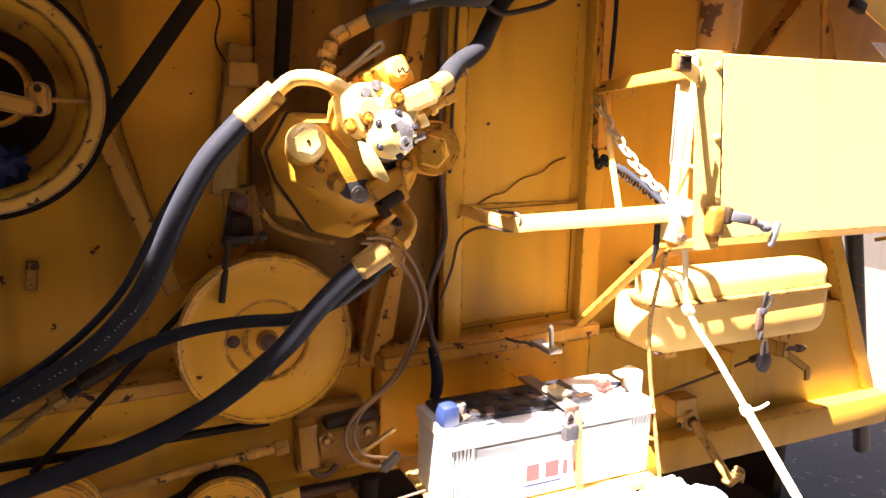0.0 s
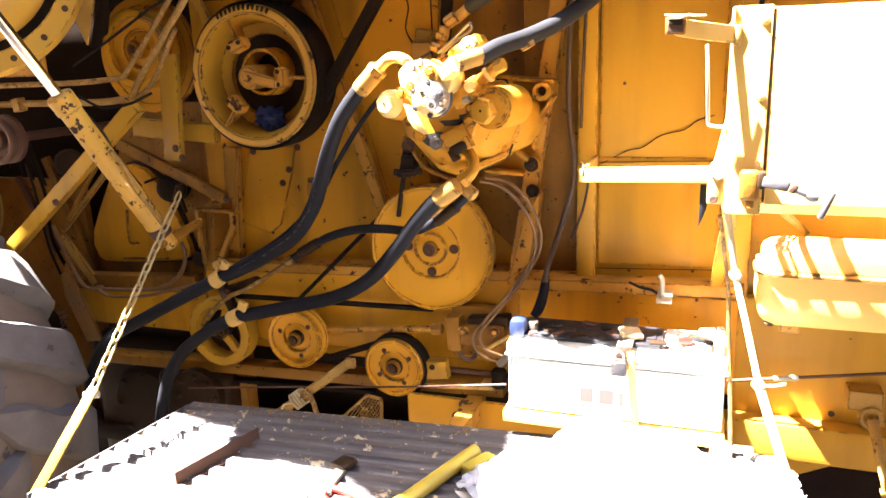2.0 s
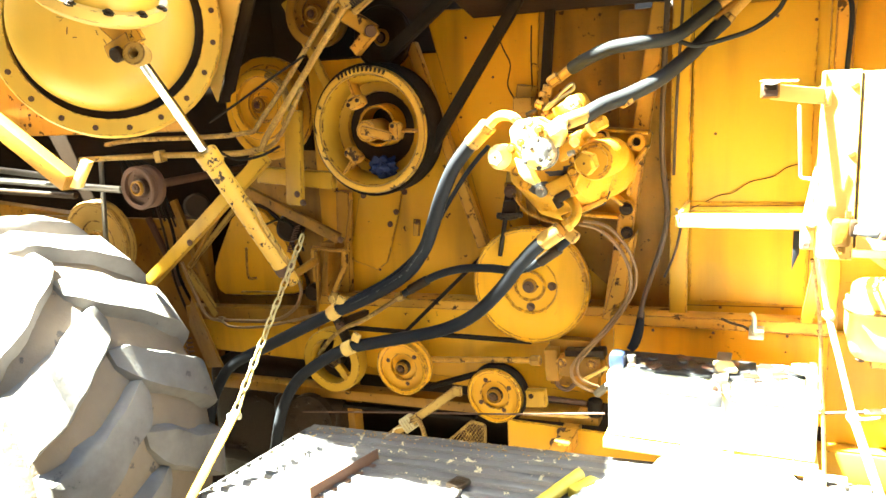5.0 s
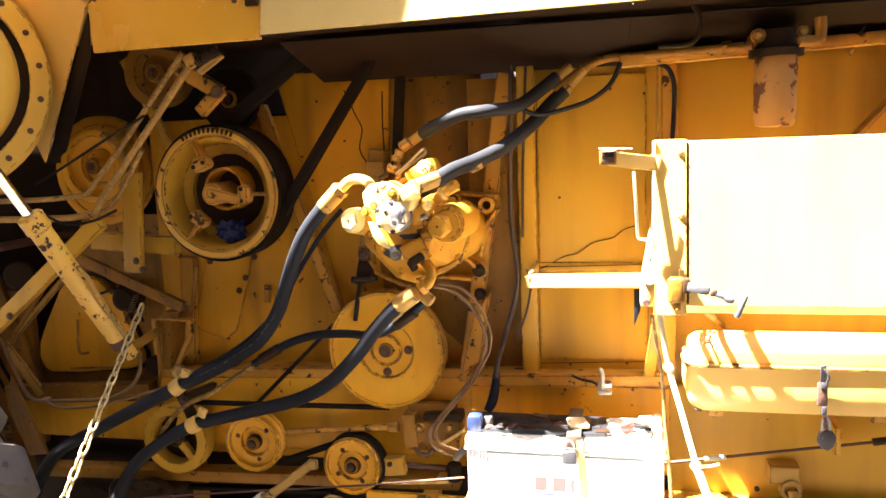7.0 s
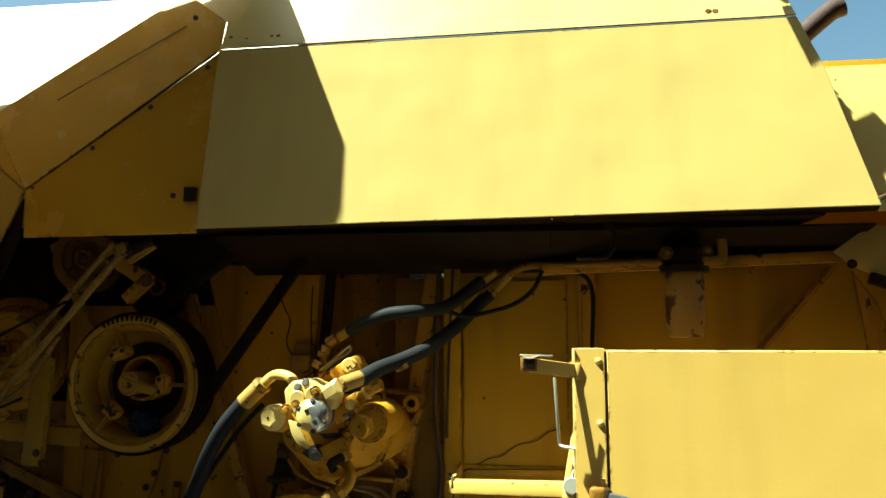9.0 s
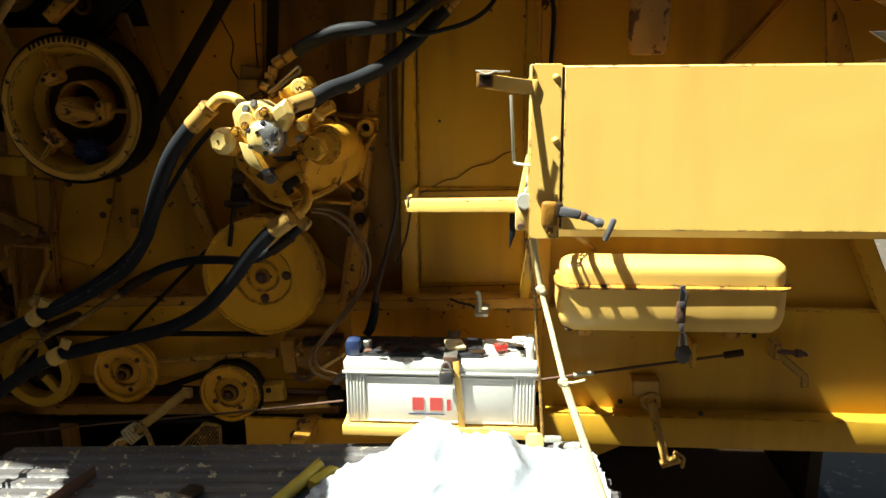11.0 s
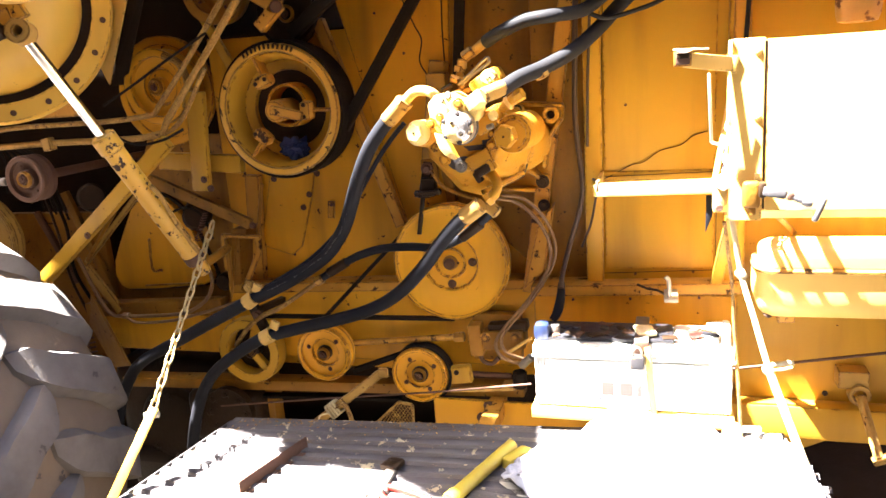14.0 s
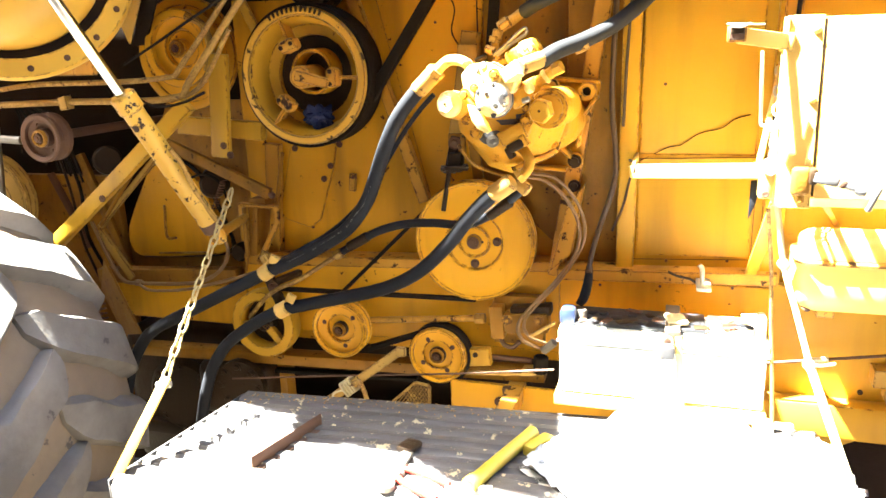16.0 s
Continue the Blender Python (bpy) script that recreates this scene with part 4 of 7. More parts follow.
pulley("upper_disc", (-0.948, 0.030, 1.981), 0.10, 0.03, "oily brown steel disc beside the tensioner", 0.03, 0.005, 0, 0.01, DARK, 0.2)

# spoked flywheel on the left of the row of idlers
sx, sz = -1.158, 0.916
spoked = thing("spoked_pulley", (sx, -0.10, sz - 0.11), "yellow three-spoked pulley with a dark hub", "pulley", "drive pulleys")
part("rim", turned([(0.080, 0.0), (0.110, 0.0), (0.113, 0.008), (0.113, 0.05), (0.080, 0.05)], (sx, -0.10, sz), (0, 1, 0), 56, closed=True), PAINT, spoked)
part("hub", rod((sx, -0.09, sz), (sx, -0.03, sz), 0.03, seg=24), GREASE, spoked)
for k in range(3):
    a = radians(-50 + 120 * k)
    part("spoke", bar((sx, -0.08, sz), (sx + 0.088 * math.cos(a), -0.08, sz + 0.088 * math.sin(a)), 0.026, 0.02), PAINT, spoked)
part("shaft", rod((sx, -0.03, sz), (sx, 0.0, sz), 0.014), RUST, spoked)
part("back_disc", turned([(0, 0), (0.078, 0), (0.078, 0.01), (0, 0.01)], (sx, -0.05, sz), (0, 1, 0), 40), GREASE, spoked)

# large open flywheel pulley
bx, bz, by = -0.930, 1.699, -0.13
big = thing("flywheel_pulley", (bx, by, bz - 0.18), "large open yellow belt pulley with spoke lugs and notched rim", "pulley", "drive pulleys")
part("rim", turned([(0.160, -0.002), (0.168, -0.004), (0.180, 0.0), (0.182, 0.012), (0.180, 0.10), (0.160, 0.10), (0.157, 0.05)], (bx, by, bz), (0, 1, 0), 80, closed=True), CHIPPED, big)
part("drum", turned([(0.158, 0.004), (0.146, 0.03), (0.138, 0.075), (0.110, 0.085), (0.108, 0.10), (0.158, 0.10)], (bx, by, bz), (0, 1, 0), 64, closed=True), PAINT, big)
# black disc in place of the shade deep in the pulley
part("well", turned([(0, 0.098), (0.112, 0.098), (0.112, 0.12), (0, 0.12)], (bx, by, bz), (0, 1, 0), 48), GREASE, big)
for k in range(12):
    a = radians(68 + 50 * k / 11)
    m = Matrix.Translation((bx + 0.1735 * math.cos(a), by - 0.003, bz + 0.1735 * math.sin(a))) @ Matrix.Rotation(-a, 4, "Y")
    part("notch", block((0.014, 0.006, 0.006), m, b=0.001), GREASE, big)
for deg in (112, -2, 232):
    a = radians(deg)
    d = Vector((math.cos(a), 0, math.sin(a)))
    c = Vector((bx, by + 0.03, bz))
    part("spoke", bar(c + d * 0.085, c + d * 0.165, 0.008, 0.05), PAINT_WORN, big)
    t = Vector((-d.z, 0, d.x))
    q = c + d * 0.088 + Vector((0, -0.022, 0))
    lug = bar(q - t * 0.026, q + t * 0.026, 0.034, 0.05, b=0.012)
    part("lug", lug, PAINT_WORN, big)
    for s in (-1, 1):
        part("lug_bolt", turned([(0, 0), (0.006, 0), (0.006, 0.003), (0, 0.003)], q + t * 0.016 * s + Vector((0, -0.0255, 0)), (0, -1, 0), 10), GREASE, big)
part("inner_barrel", turned([(0.052, 0.03), (0.060, 0.028), (0.062, 0.10), (0.052, 0.10)], (bx + 0.016, by, bz + 0.012), (0, 1, 0), 36, closed=True), PAINT_OILY, big)
part("hub", rod((bx - 0.004, by - 0.01, bz), (bx - 0.004, by + 0.11, bz), 0.031, seg=28), PAINT_WORN, big)
part("hub_arm", bar((bx - 0.012, by - 0.018, bz + 0.006), (bx + 0.085, by - 0.018, bz - 0.018), 0.028, 0.02, b=0.008), PAINT_WORN, big)
part("shaft", rod((bx, by + 0.1, bz), (bx, 0.12, bz), 0.03), RUST, big)
part("side_belt", turned([(0.181, 0.015), (0.191, 0.015), (0.191, 0.115), (0.181, 0.115)], (bx, by, bz), (0, 1, 0), 64, closed=True), BELT, big, "dark rubber belt")
big.scale = (1.064, 1.0, 1.064)
big.location.z = bz - 0.18 * 1.064
rg = bmesh.new()
bmesh.ops.create_icosphere(rg, subdivisions=4, radius=0.04)
for vv in rg.verts:
    d = vv.co.normalized()
    vv.co = vv.co * (1 + 0.55 * noise.noise(d * 3.1)) + d * 0.006 * noise.noise(d * 14)
    vv.co = Vector((bx + 0.02 + vv.co.x * 1.1, by + 0.05 + vv.co.y * 0.6, bz - 0.118 + vv.co.z * 0.8))
solo("rag", rg, RAG, "crumpled dark blue rag inside the open pulley", "rag")

belts = [
    ("long_belt", bar((-0.412, -0.060, 2.115), (-0.755, -0.060, 1.630), 0.030, 0.03), "dark rubber drive belt running up beside the pump"),
    ("upright_belt", bar((-0.375, 0.000, 2.147), (-0.410, 0.000, 1.744), 0.028, 0.02), "dark upright rubber drive belt behind the pump"),
    ("upper_belt", bar((-0.623, -0.050, 2.112), (-0.895, -0.050, 1.914), 0.036, 0.03), "oily dark drive belt under the hood"),
    ("thin_belt", bar((-0.902, -0.066, 1.016), (-0.552, -0.020, 1.355), 0.012, 0.012), "thin dark belt edge beside the hose"),
    ("low_belt", bar((-1.139, -0.030, 1.019), (-0.458, -0.030, 1.029), 0.012, 0.02), "dark rubber belt low along the panel"),
    ("idler_belt", bar((-0.796, -0.070, 0.857), (-0.605, -0.070, 0.929), 0.014, 0.03), "dark rubber belt between two idler pulleys"),
    ("under_belt", bar((-1.199, -0.030, 0.725), (-0.659, -0.030, 0.746), 0.012, 0.03), "dark rubber belt under the idler pulleys"),
]
for nm, bm, lab in belts:
    solo(nm, bm, BELT, lab, "belt")
solo("belt_loop", turned([(0.089, 0.012), (0.098, 0.012), (0.098, 0.048), (0.089, 0.048)], (-0.562, -0.10, 0.861), (0, 1, 0), 48, closed=True), BELT, "dark rubber belt wrapped round an idler pulley", "belt")

# twin tie rods with a spring tensioner
ten = thing("belt_tensioner", (-1.431, -0.132, 1.482), "yellow twin tie rods with a spring tensioner under the hood", "tensioner")
part("tie_rod", hose([(-1.951, -0.198, 1.680), (-1.799, -0.198, 1.694), (-1.374, -0.185, 1.704), (-1.266, -0.185, 1.761), (-0.952, -0.198, 2.097)], 0.008, 10), PAINT_DUSTY, ten)
part("tie_rod", hose([(-2.083, -0.202, 1.629), (-1.701, -0.198, 1.640), (-1.334, -0.185, 1.647), (-1.248, -0.185, 1.716), (-0.931, -0.198, 2.065)], 0.010, 10), PAINT_DUSTY, ten)
part("tie_rod", hose([(-1.339, -0.180, 1.639), (-1.233, -0.180, 1.682), (-1.114, -0.189, 1.836)], 0.007, 10), PAINT_DUSTY, ten)
part("spring_block", block((0.035, 0.03, 0.035), frame_of((-0.948, -0.202, 2.063), (-0.902, -0.202, 2.084))), PAINT_DUSTY, ten)
s0, s1 = Vector((-0.909, -0.202, 2.068)), Vector((-0.839, -0.202, 2.099))
m = frame_of(s0, s1)
coil = [m @ Vector(((i / 80 - 0.5) * (s1 - s0).length, 0.014 * math.cos(i * 0.75), 0.014 * math.sin(i * 0.75))) for i in range(81)]
part("spring", hose(coil, 0.003, 6, steps=2), GREASE, ten, "dark coil spring")
part("spring_rail", bar((-0.911, -0.194, 2.040), (-0.837, -0.194, 2.086), 0.016, 0.02), PAINT_DUSTY, ten)
part("arm", bar((-1.037, -0.100, 2.075), (-0.899, -0.100, 1.988), 0.045, 0.03), PAINT_WORN, ten)
part("arm_foot", bar((-0.898, -0.100, 2.000), (-0.971, -0.100, 1.936), 0.035, 0.03), PAINT_WORN, ten)
part("arm_pin", rod((-0.890, -0.140, 1.990), (-0.990, 0.050, 2.001), 0.018), RUST, ten)
part("lever", bar((-1.311, 0.050, 2.123), (-1.155, 0.050, 1.806), 0.03, 0.015), PAINT, ten)
part("curved_guard", hose([(-1.367, -0.020, 1.886), (-1.311, -0.020, 1.854), (-1.291, -0.020, 1.776), (-1.313, -0.020, 1.719)], 0.012, 8), PAINT_DUSTY, ten)
part("rod_clip", block((0.03, 0.03, 0.04), frame_of((-1.723, -0.202, 1.634), (-1.684, -0.202, 1.641))), PAINT_DUSTY, ten)

# ---------- hydraulic pump ----------
pump = thing("hydraulic_pump", (-0.346, -0.200, 1.452), "yellow cast hydraulic pump bolted to a tilted bracket", "hydraulic pump")
LEAN = Matrix.Rotation(radians(-29), 4, "Y")


def at(p, x=0.0, y=0.0, z=0.0):
    """Place on the pump, whose long side climbs to the rear."""
    return Matrix.Translation(p) @ LEAN @ pose(x, y, z)


def loft(rings):
    """A cast body through outlines of equal count, each of (y, [(x, z), ...]) from front to back."""
    t = bmesh.new()
    rows = [[t.verts.new((x, y, z)) for x, z in pts] for y, pts in rings]
    n = len(rows[0])
    for p, q in zip(rows, rows[1:]):
        for i in range(n):
            t.faces.new((p[i], p[(i + 1) % n], q[(i + 1) % n], q[i]))
    t.faces.new(rows[0])
    t.faces.new(rows[-1][::-1])
    bmesh.ops.recalc_face_normals(t, faces=t.faces)
    bev(t, t.edges, 0.006, 2)
    return t


# mounting bracket: rim and webs round open windows
bracket = part("bracket", plate([(-0.268, 1.680), (-0.105, 1.666), (-0.110, 1.625), (-0.150, 1.573), (-0.161, 1.494), (-0.150, 1.460), (-0.158, 1.428), (-0.206, 1.428), (-0.305, 1.432), (-0.425, 1.465), (-0.438, 1.585)], 0.004, 0.020, b=0.004), PAINT_CAST, pump)
for p, q, wd in (((-0.262, -0.010, 1.680), (-0.108, -0.010, 1.667), 0.011), ((-0.112, -0.010, 1.630), (-0.152, -0.010, 1.572), 0.011), ((-0.151, -0.010, 1.574), (-0.162, -0.010, 1.492), 0.011), ((-0.300, -0.010, 1.436), (-0.190, -0.010, 1.429), 0.011), ((-0.205, -0.022, 1.606), (-0.150, -0.014, 1.638), 0.013), ((-0.215, -0.022, 1.500), (-0.178, -0.014, 1.466), 0.013), ((-0.190, -0.022, 1.570), (-0.153, -0.012, 1.560), 0.010)):
    part("bracket_edge", bar(p, q, wd, 0.05, b=0.004), PAINT_CAST, bracket)
part("bracket_eye", turned([(0.012, -0.03), (0.024, -0.03), (0.024, 0.02), (0.012, 0.02)], (-0.138, -0.018, 1.644), (0, 1, 0), 24, closed=True), PAINT_CAST, bracket)
part("eye_hole", turned([(0, 0), (0.0125, 0), (0.0125, 0.01), (0, 0.01)], (-0.138, -0.033, 1.644), (0, 1, 0), 20), GREASE, bracket)
part("bolt_boss", rod((-0.168, 0.0, 1.455), (-0.168, -0.034, 1.455), 0.021, seg=24), PAINT_CAST, bracket)
part("bracket_bolt", bolt((-0.168, -0.034, 1.455), r=0.012), GREASE, bracket)
part("bracket_bolt", bolt((-0.171, -0.008, 1.381), r=0.011), GREASE, bracket)
# cast case: face plate, bevelled tray below it, drive end behind
case = part("housing", loft([(-0.283, [(-0.405, 1.665), (-0.418, 1.610), (-0.400, 1.556), (-0.370, 1.535), (-0.309, 1.526), (-0.250, 1.553), (-0.236, 1.600), (-0.268, 1.660)]),
                             (-0.262, [(-0.415, 1.665), (-0.432, 1.610), (-0.424, 1.556), (-0.366, 1.510), (-0.318, 1.508), (-0.250, 1.537), (-0.228, 1.600), (-0.260, 1.664)]),
                             (-0.235, [(-0.420, 1.668), (-0.446, 1.610), (-0.440, 1.560), (-0.354, 1.483), (-0.328, 1.484), (-0.250, 1.522), (-0.222, 1.600), (-0.252, 1.668)]),
                             (-0.150, [(-0.425, 1.680), (-0.468, 1.605), (-0.452, 1.556), (-0.384, 1.455), (-0.318, 1.437), (-0.210, 1.486), (-0.178, 1.570), (-0.210, 1.676)]),
                             (-0.060, [(-0.425, 1.680), (-0.468, 1.605), (-0.452, 1.556), (-0.384, 1.455), (-0.318, 1.437), (-0.210, 1.486), (-0.178, 1.570), (-0.210, 1.676)])]), PAINT_CAST, pump)
part("gasket", loft([(-0.128, [(-0.428, 1.683), (-0.472, 1.606), (-0.456, 1.554), (-0.386, 1.451), (-0.317, 1.433), (-0.207, 1.483), (-0.174, 1.570), (-0.208, 1.680)]), (-0.112, [(-0.428, 1.683), (-0.472, 1.606), (-0.456, 1.554), (-0.386, 1.451), (-0.317, 1.433), (-0.207, 1.483), (-0.174, 1.570), (-0.208, 1.680)])]), GREASE, case)
part("drive_end", turned([(0.084, 0.0), (0.083, 0.06), (0.078, 0.10), (0.06, 0.13), (0.03, 0.14), (0, 0.142)], (-0.226, 0.0, 1.572), (-0.05, -1, 0), 40), PAINT_CAST, pump)
part("case_rib", bar((-0.250, -0.235, 1.656), (-0.192, -0.120, 1.640), 0.012, 0.03), PAINT_CAST, pump)
part("case_rib", bar((-0.300, -0.225, 1.462), (-0.205, -0.150, 1.500), 0.012, 0.03), PAINT_CAST, pump)
for q, sx, sz in (((-0.346, -0.2835, 1.550), 0.026, 0.020), ((-0.268, -0.2835, 1.598), 0.018, 0.014), ((-0.300, -0.2835, 1.588), 0.030, 0.009)):
    k = bmesh.new()
    vs = [k.verts.new(Vector(q) + Vector((math.cos(a) * (sx + 0.25 * sx * math.sin(3 * a + q[0] * 40)), 0, math.sin(a) * (sz + 0.3 * sz * math.sin(2 * a + 1))))) for a in [i * math.pi / 12 for i in range(24)]]
    k.faces.new(vs)
    e = bmesh.ops.extrude_face_region(k, geom=k.faces[:])
    bmesh.ops.translate(k, vec=(0, 0.003, 0), verts=[g_ for g_ in e["geom"] if isinstance(g_, bmesh.types.BMVert)])
    part("worn_patch", k, BAREGREY, case, "bare grey patch where the paint has worn off")
part("step_plate", plate([(-0.330, 1.560), (-0.268, 1.590), (-0.250, 1.552), (-0.312, 1.528)], -0.296, -0.280, b=0.004), PAINT_CAST, case)
for q, rr in (((-0.408, -0.281, 1.595), 0.0095), ((-0.382, -0.284, 1.561), 0.0105), ((-0.255, -0.286, 1.592), 0.0105), ((-0.374, -0.232, 1.520), 0.0075), ((-0.346, -0.232, 1.492), 0.0075), ((-0.207, -0.160, 1.515), 0.0085), ((-0.256, -0.286, 1.623), 0.0085)):
    part("cover_bolt", bolt(q, r=rr), PAINT_CAST, pump)
part("worn_bolt", bolt((-0.340, -0.287, 1.541), r=0.010), STEEL, pump, "bare bolt head in the worn patch")
# control valve: one cast plate with lobes, and the worn cap on it
# sunlit pump parts get paler paint, shaded ones the darker casting paint
valve = part("valve_block", plate([(-0.395, 1.707), (-0.372, 1.731), (-0.325, 1.734), (-0.301, 1.718), (-0.268, 1.718), (-0.261, 1.699), (-0.270, 1.664), (-0.308, 1.640), (-0.351, 1.636), (-0.387, 1.662)], -0.375, -0.30, b=0.008, seg=3), PAINT_PALE, pump)
part("valve_foot", plate([(-0.385, 1.702), (-0.368, 1.720), (-0.325, 1.722), (-0.276, 1.706), (-0.272, 1.664), (-0.308, 1.620), (-0.360, 1.620), (-0.392, 1.655)], -0.31, -0.25, b=0.008, seg=3), PAINT_CAST, valve)
part("valve_lobe", rod((-0.359, -0.360, 1.690), (-0.357, -0.386, 1.691), 0.018, seg=24), PAINT_PALE, valve)
part("valve_lobe", rod((-0.318, -0.360, 1.700), (-0.316, -0.388, 1.700), 0.020, seg=24), PAINT_PALE, valve)
for q in ((-0.359, -0.374, 1.716), (-0.340, -0.372, 1.727)):
    part("port_plug", turned([(0, 0.004), (0.008, 0.004), (0.010, 0.001), (0.010, -0.004)], q, (-0.2, -1, 0.35), 16), BAREGREY, valve, "dark grey port plug")
for q, rr in (((-0.386, -0.376, 1.663), 0.0085), ((-0.359, -0.387, 1.677), 0.0065), ((-0.319, -0.389, 1.683), 0.0065), ((-0.310, -0.390, 1.708), 0.0085), ((-0.353, -0.377, 1.656), 0.0065), ((-0.278, -0.377, 1.708), 0.007)):
    part("valve_bolt", bolt(q, r=rr), PAINT_CAST, valve)
part("port_boss", rod((-0.287, -0.360, 1.700), (-0.249, -0.395, 1.722), 0.021, seg=6), PAINT_PALE, valve)
part("side_block", block((0.055, 0.06, 0.04), at((-0.264, -0.290, 1.650)), b=0.006), PAINT_CAST, valve)
part("side_screw", rod((-0.246, -0.330, 1.668), (-0.233, -0.335, 1.675), 0.012, seg=16), PAINT_PALE, valve)
part("side_pin", rod((-0.255, -0.335, 1.642), (-0.239, -0.340, 1.648), 0.007, seg=12), STEEL, valve)
WORN_CAP = material("worn_bright_casting", (0.62, 0.60, 0.58), 0.30, metal=0.75, second=(0.30, 0.27, 0.25), spots=(0.05, 0.04, 0.04), scale=40, spot_cut=0.62, spot_scale=50, bump=0.3)
cap = part("end_cap", turned([(0, 0.012), (0.030, 0.010), (0.038, 0.002), (0.0385, -0.05)], (-0.316, -0.375, 1.651), (0.06, -1, 0.06), 40), PAINT_CAST, pump)
for nm, m_, keep in (("painted_shell", PAINT_PALE, -1), ("worn_shell", WORN_CAP, 1)):
    k = turned([(0, 0.036), (0.019, 0.0355), (0.023, 0.034), (0.034, 0.026), (0.037, 0.023), (0.041, 0.012), (0.042, 0.006), (0.042, -0.025)], (-0.316, -0.375, 1.651), (0.06, -1, 0.06), 48)
    gone = [f_ for f_ in k.faces if keep * ((f_.calc_center_median().x + 0.312) + 0.45 * (f_.calc_center_median().z - 1.651) + 0.006 * math.sin(f_.calc_center_median().z * 330)) < 0]
    bmesh.ops.delete(k, geom=gone, context="FACES")
    part(nm, k, m_, cap, "half of the cap still painted yellow" if keep < 0 else "half of the cap worn to bright metal")
part("cap_band", turned([(0.0415, -0.022), (0.045, -0.020), (0.045, -0.010), (0.0415, -0.006)], (-0.316, -0.375, 1.651), (0.06, -1, 0.06), 40, closed=True), BAREGREY, cap, "bare dark steel band")
for q, rr in (((-0.325, -0.411, 1.664), 0.0045), ((-0.303, -0.409, 1.637), 0.0050), ((-0.341, -0.400, 1.630), 0.0048)):
    part("cap_port", turned([(0, 0.001), (rr, 0.001), (rr, -0.006), (0, -0.006)], q, (0.06, -1, 0.06), 16), GREASE, cap)
part("cap_port_ring", turned([(0.006, -0.006), (0.012, -0.006), (0.011, 0.003), (0.006, 0.003)], (-0.303, -0.410, 1.637), (0.06, -1, 0.06), 20, closed=True), WORN_CAP, cap)
for a in (20, 85, 150, 215, 280, 340):
    part("cap_screw", bolt((-0.316 + 0.034 * math.cos(radians(a)), -0.402, 1.651 + 0.034 * math.sin(radians(a))), (0.06, -1, 0.06), 0.0042), BAREGREY, cap)
part("pointer_plate", plate([(-0.376, 1.640), (-0.355, 1.634), (-0.337, 1.604), (-0.322, 1.576), (-0.328, 1.572), (-0.352, 1.584), (-0.366, 1.604)], -0.392, -0.384, b=0.002), PAINT_PALE, pump)
# plugs and studs
big_plug = part("relief_plug", turned([(0.050, -0.16), (0.050, -0.012), (0.046, 0.0), (0.036, 0.0), (0.036, 0.006), (0, 0.006)], (-0.200, -0.300, 1.621), (-0.06, -1, 0.02), 40), PAINT_CAST, pump)
part("plug_head", turned([(0, 0.030), (0.027, 0.030), (0.031, 0.024), (0.031, 0.004)], (-0.213, -0.300, 1.617), (-0.12, -1, 0.03), 6), PAINT_CAST, big_plug)
part("plug_dot", turned([(0, 0), (0.003, 0), (0.003, 0.002), (0, 0.002)], (-0.217, -0.3305, 1.618), (-0.12, -1, 0.03), 8), GREASE, big_plug)
left_plug = part("left_plug", rod((-0.418, -0.200, 1.612), (-0.440, -0.315, 1.634), 0.033, seg=32), PAINT_CAST, pump)
part("plug_dome", turned([(0, 0.018), (0.020, 0.017), (0.028, 0.012), (0.033, 0.0), (0.033, -0.03)], (-0.441, -0.318, 1.635), (-0.15, -1, 0.08), 28), PAINT_PALE, left_plug)
part("plug_head", turned([(0, 0.024), (0.021, 0.024), (0.0245, 0.020), (0.0245, 0.0)], (-0.441, -0.318, 1.635), (-0.15, -1, 0.08), 6), PAINT_PALE, left_plug)
part("plug_dot", turned([(0, 0), (0.003, 0), (0.003, 0.002), (0, 0.002)], (-0.4446, -0.3415, 1.637), (-0.15, -1, 0.08), 8), GREASE, left_plug)
part("top_block", block((0.082, 0.08, 0.052), at((-0.270, -0.220, 1.746)), b=0.008), PAINT_CAST, pump)
tp = part("top_plug", turned([(0, 0.02), (0.016, 0.02), (0.022, 0.012), (0.023, -0.03)], (-0.261, -0.250, 1.758), (0.05, -1, 0.15), 28), PAINT_LIGHT, pump)
part("plug_slot", hose([(-0.265, -0.274, 1.760), (-0.261, -0.274, 1.754), (-0.256, -0.274, 1.762), (-0.250, -0.274, 1.754), (-0.240, -0.274, 1.761)], 0.0018, 6), GREASE, tp)
stud = part("side_stud", rod((-0.236, -0.280, 1.678), (-0.178, -0.300, 1.716), 0.0135, seg=24), PAINT_CAST, pump)
part("stud_head", rod((-0.188, -0.300, 1.710), (-0.168, -0.305, 1.720), 0.016, seg=6), PAINT_CAST, stud)
part("stud_collar", rod((-0.212, -0.290, 1.693), (-0.204, -0.290, 1.699), 0.018, seg=20), PAINT_LIGHT, stud)
part("stud_base", block((0.04, 0.05, 0.04), at((-0.245, -0.270, 1.671)), b=0.006), PAINT_CAST, stud)
# control linkage above the pump
part("control_arm", bar((-0.365, -0.200, 1.713), (-0.291, -0.200, 1.752), 0.018, 0.012), PAINT_DUSTY, pump)
part("control_link", hose([(-0.354, -0.210, 1.746), (-0.320, -0.210, 1.772), (-0.279, -0.210, 1.807), (-0.270, -0.210, 1.805), (-0.273, -0.210, 1.794), (-0.307, -0.210, 1.773), (-0.345, -0.210, 1.745)], 0.0042, 8), STEEL, pump)
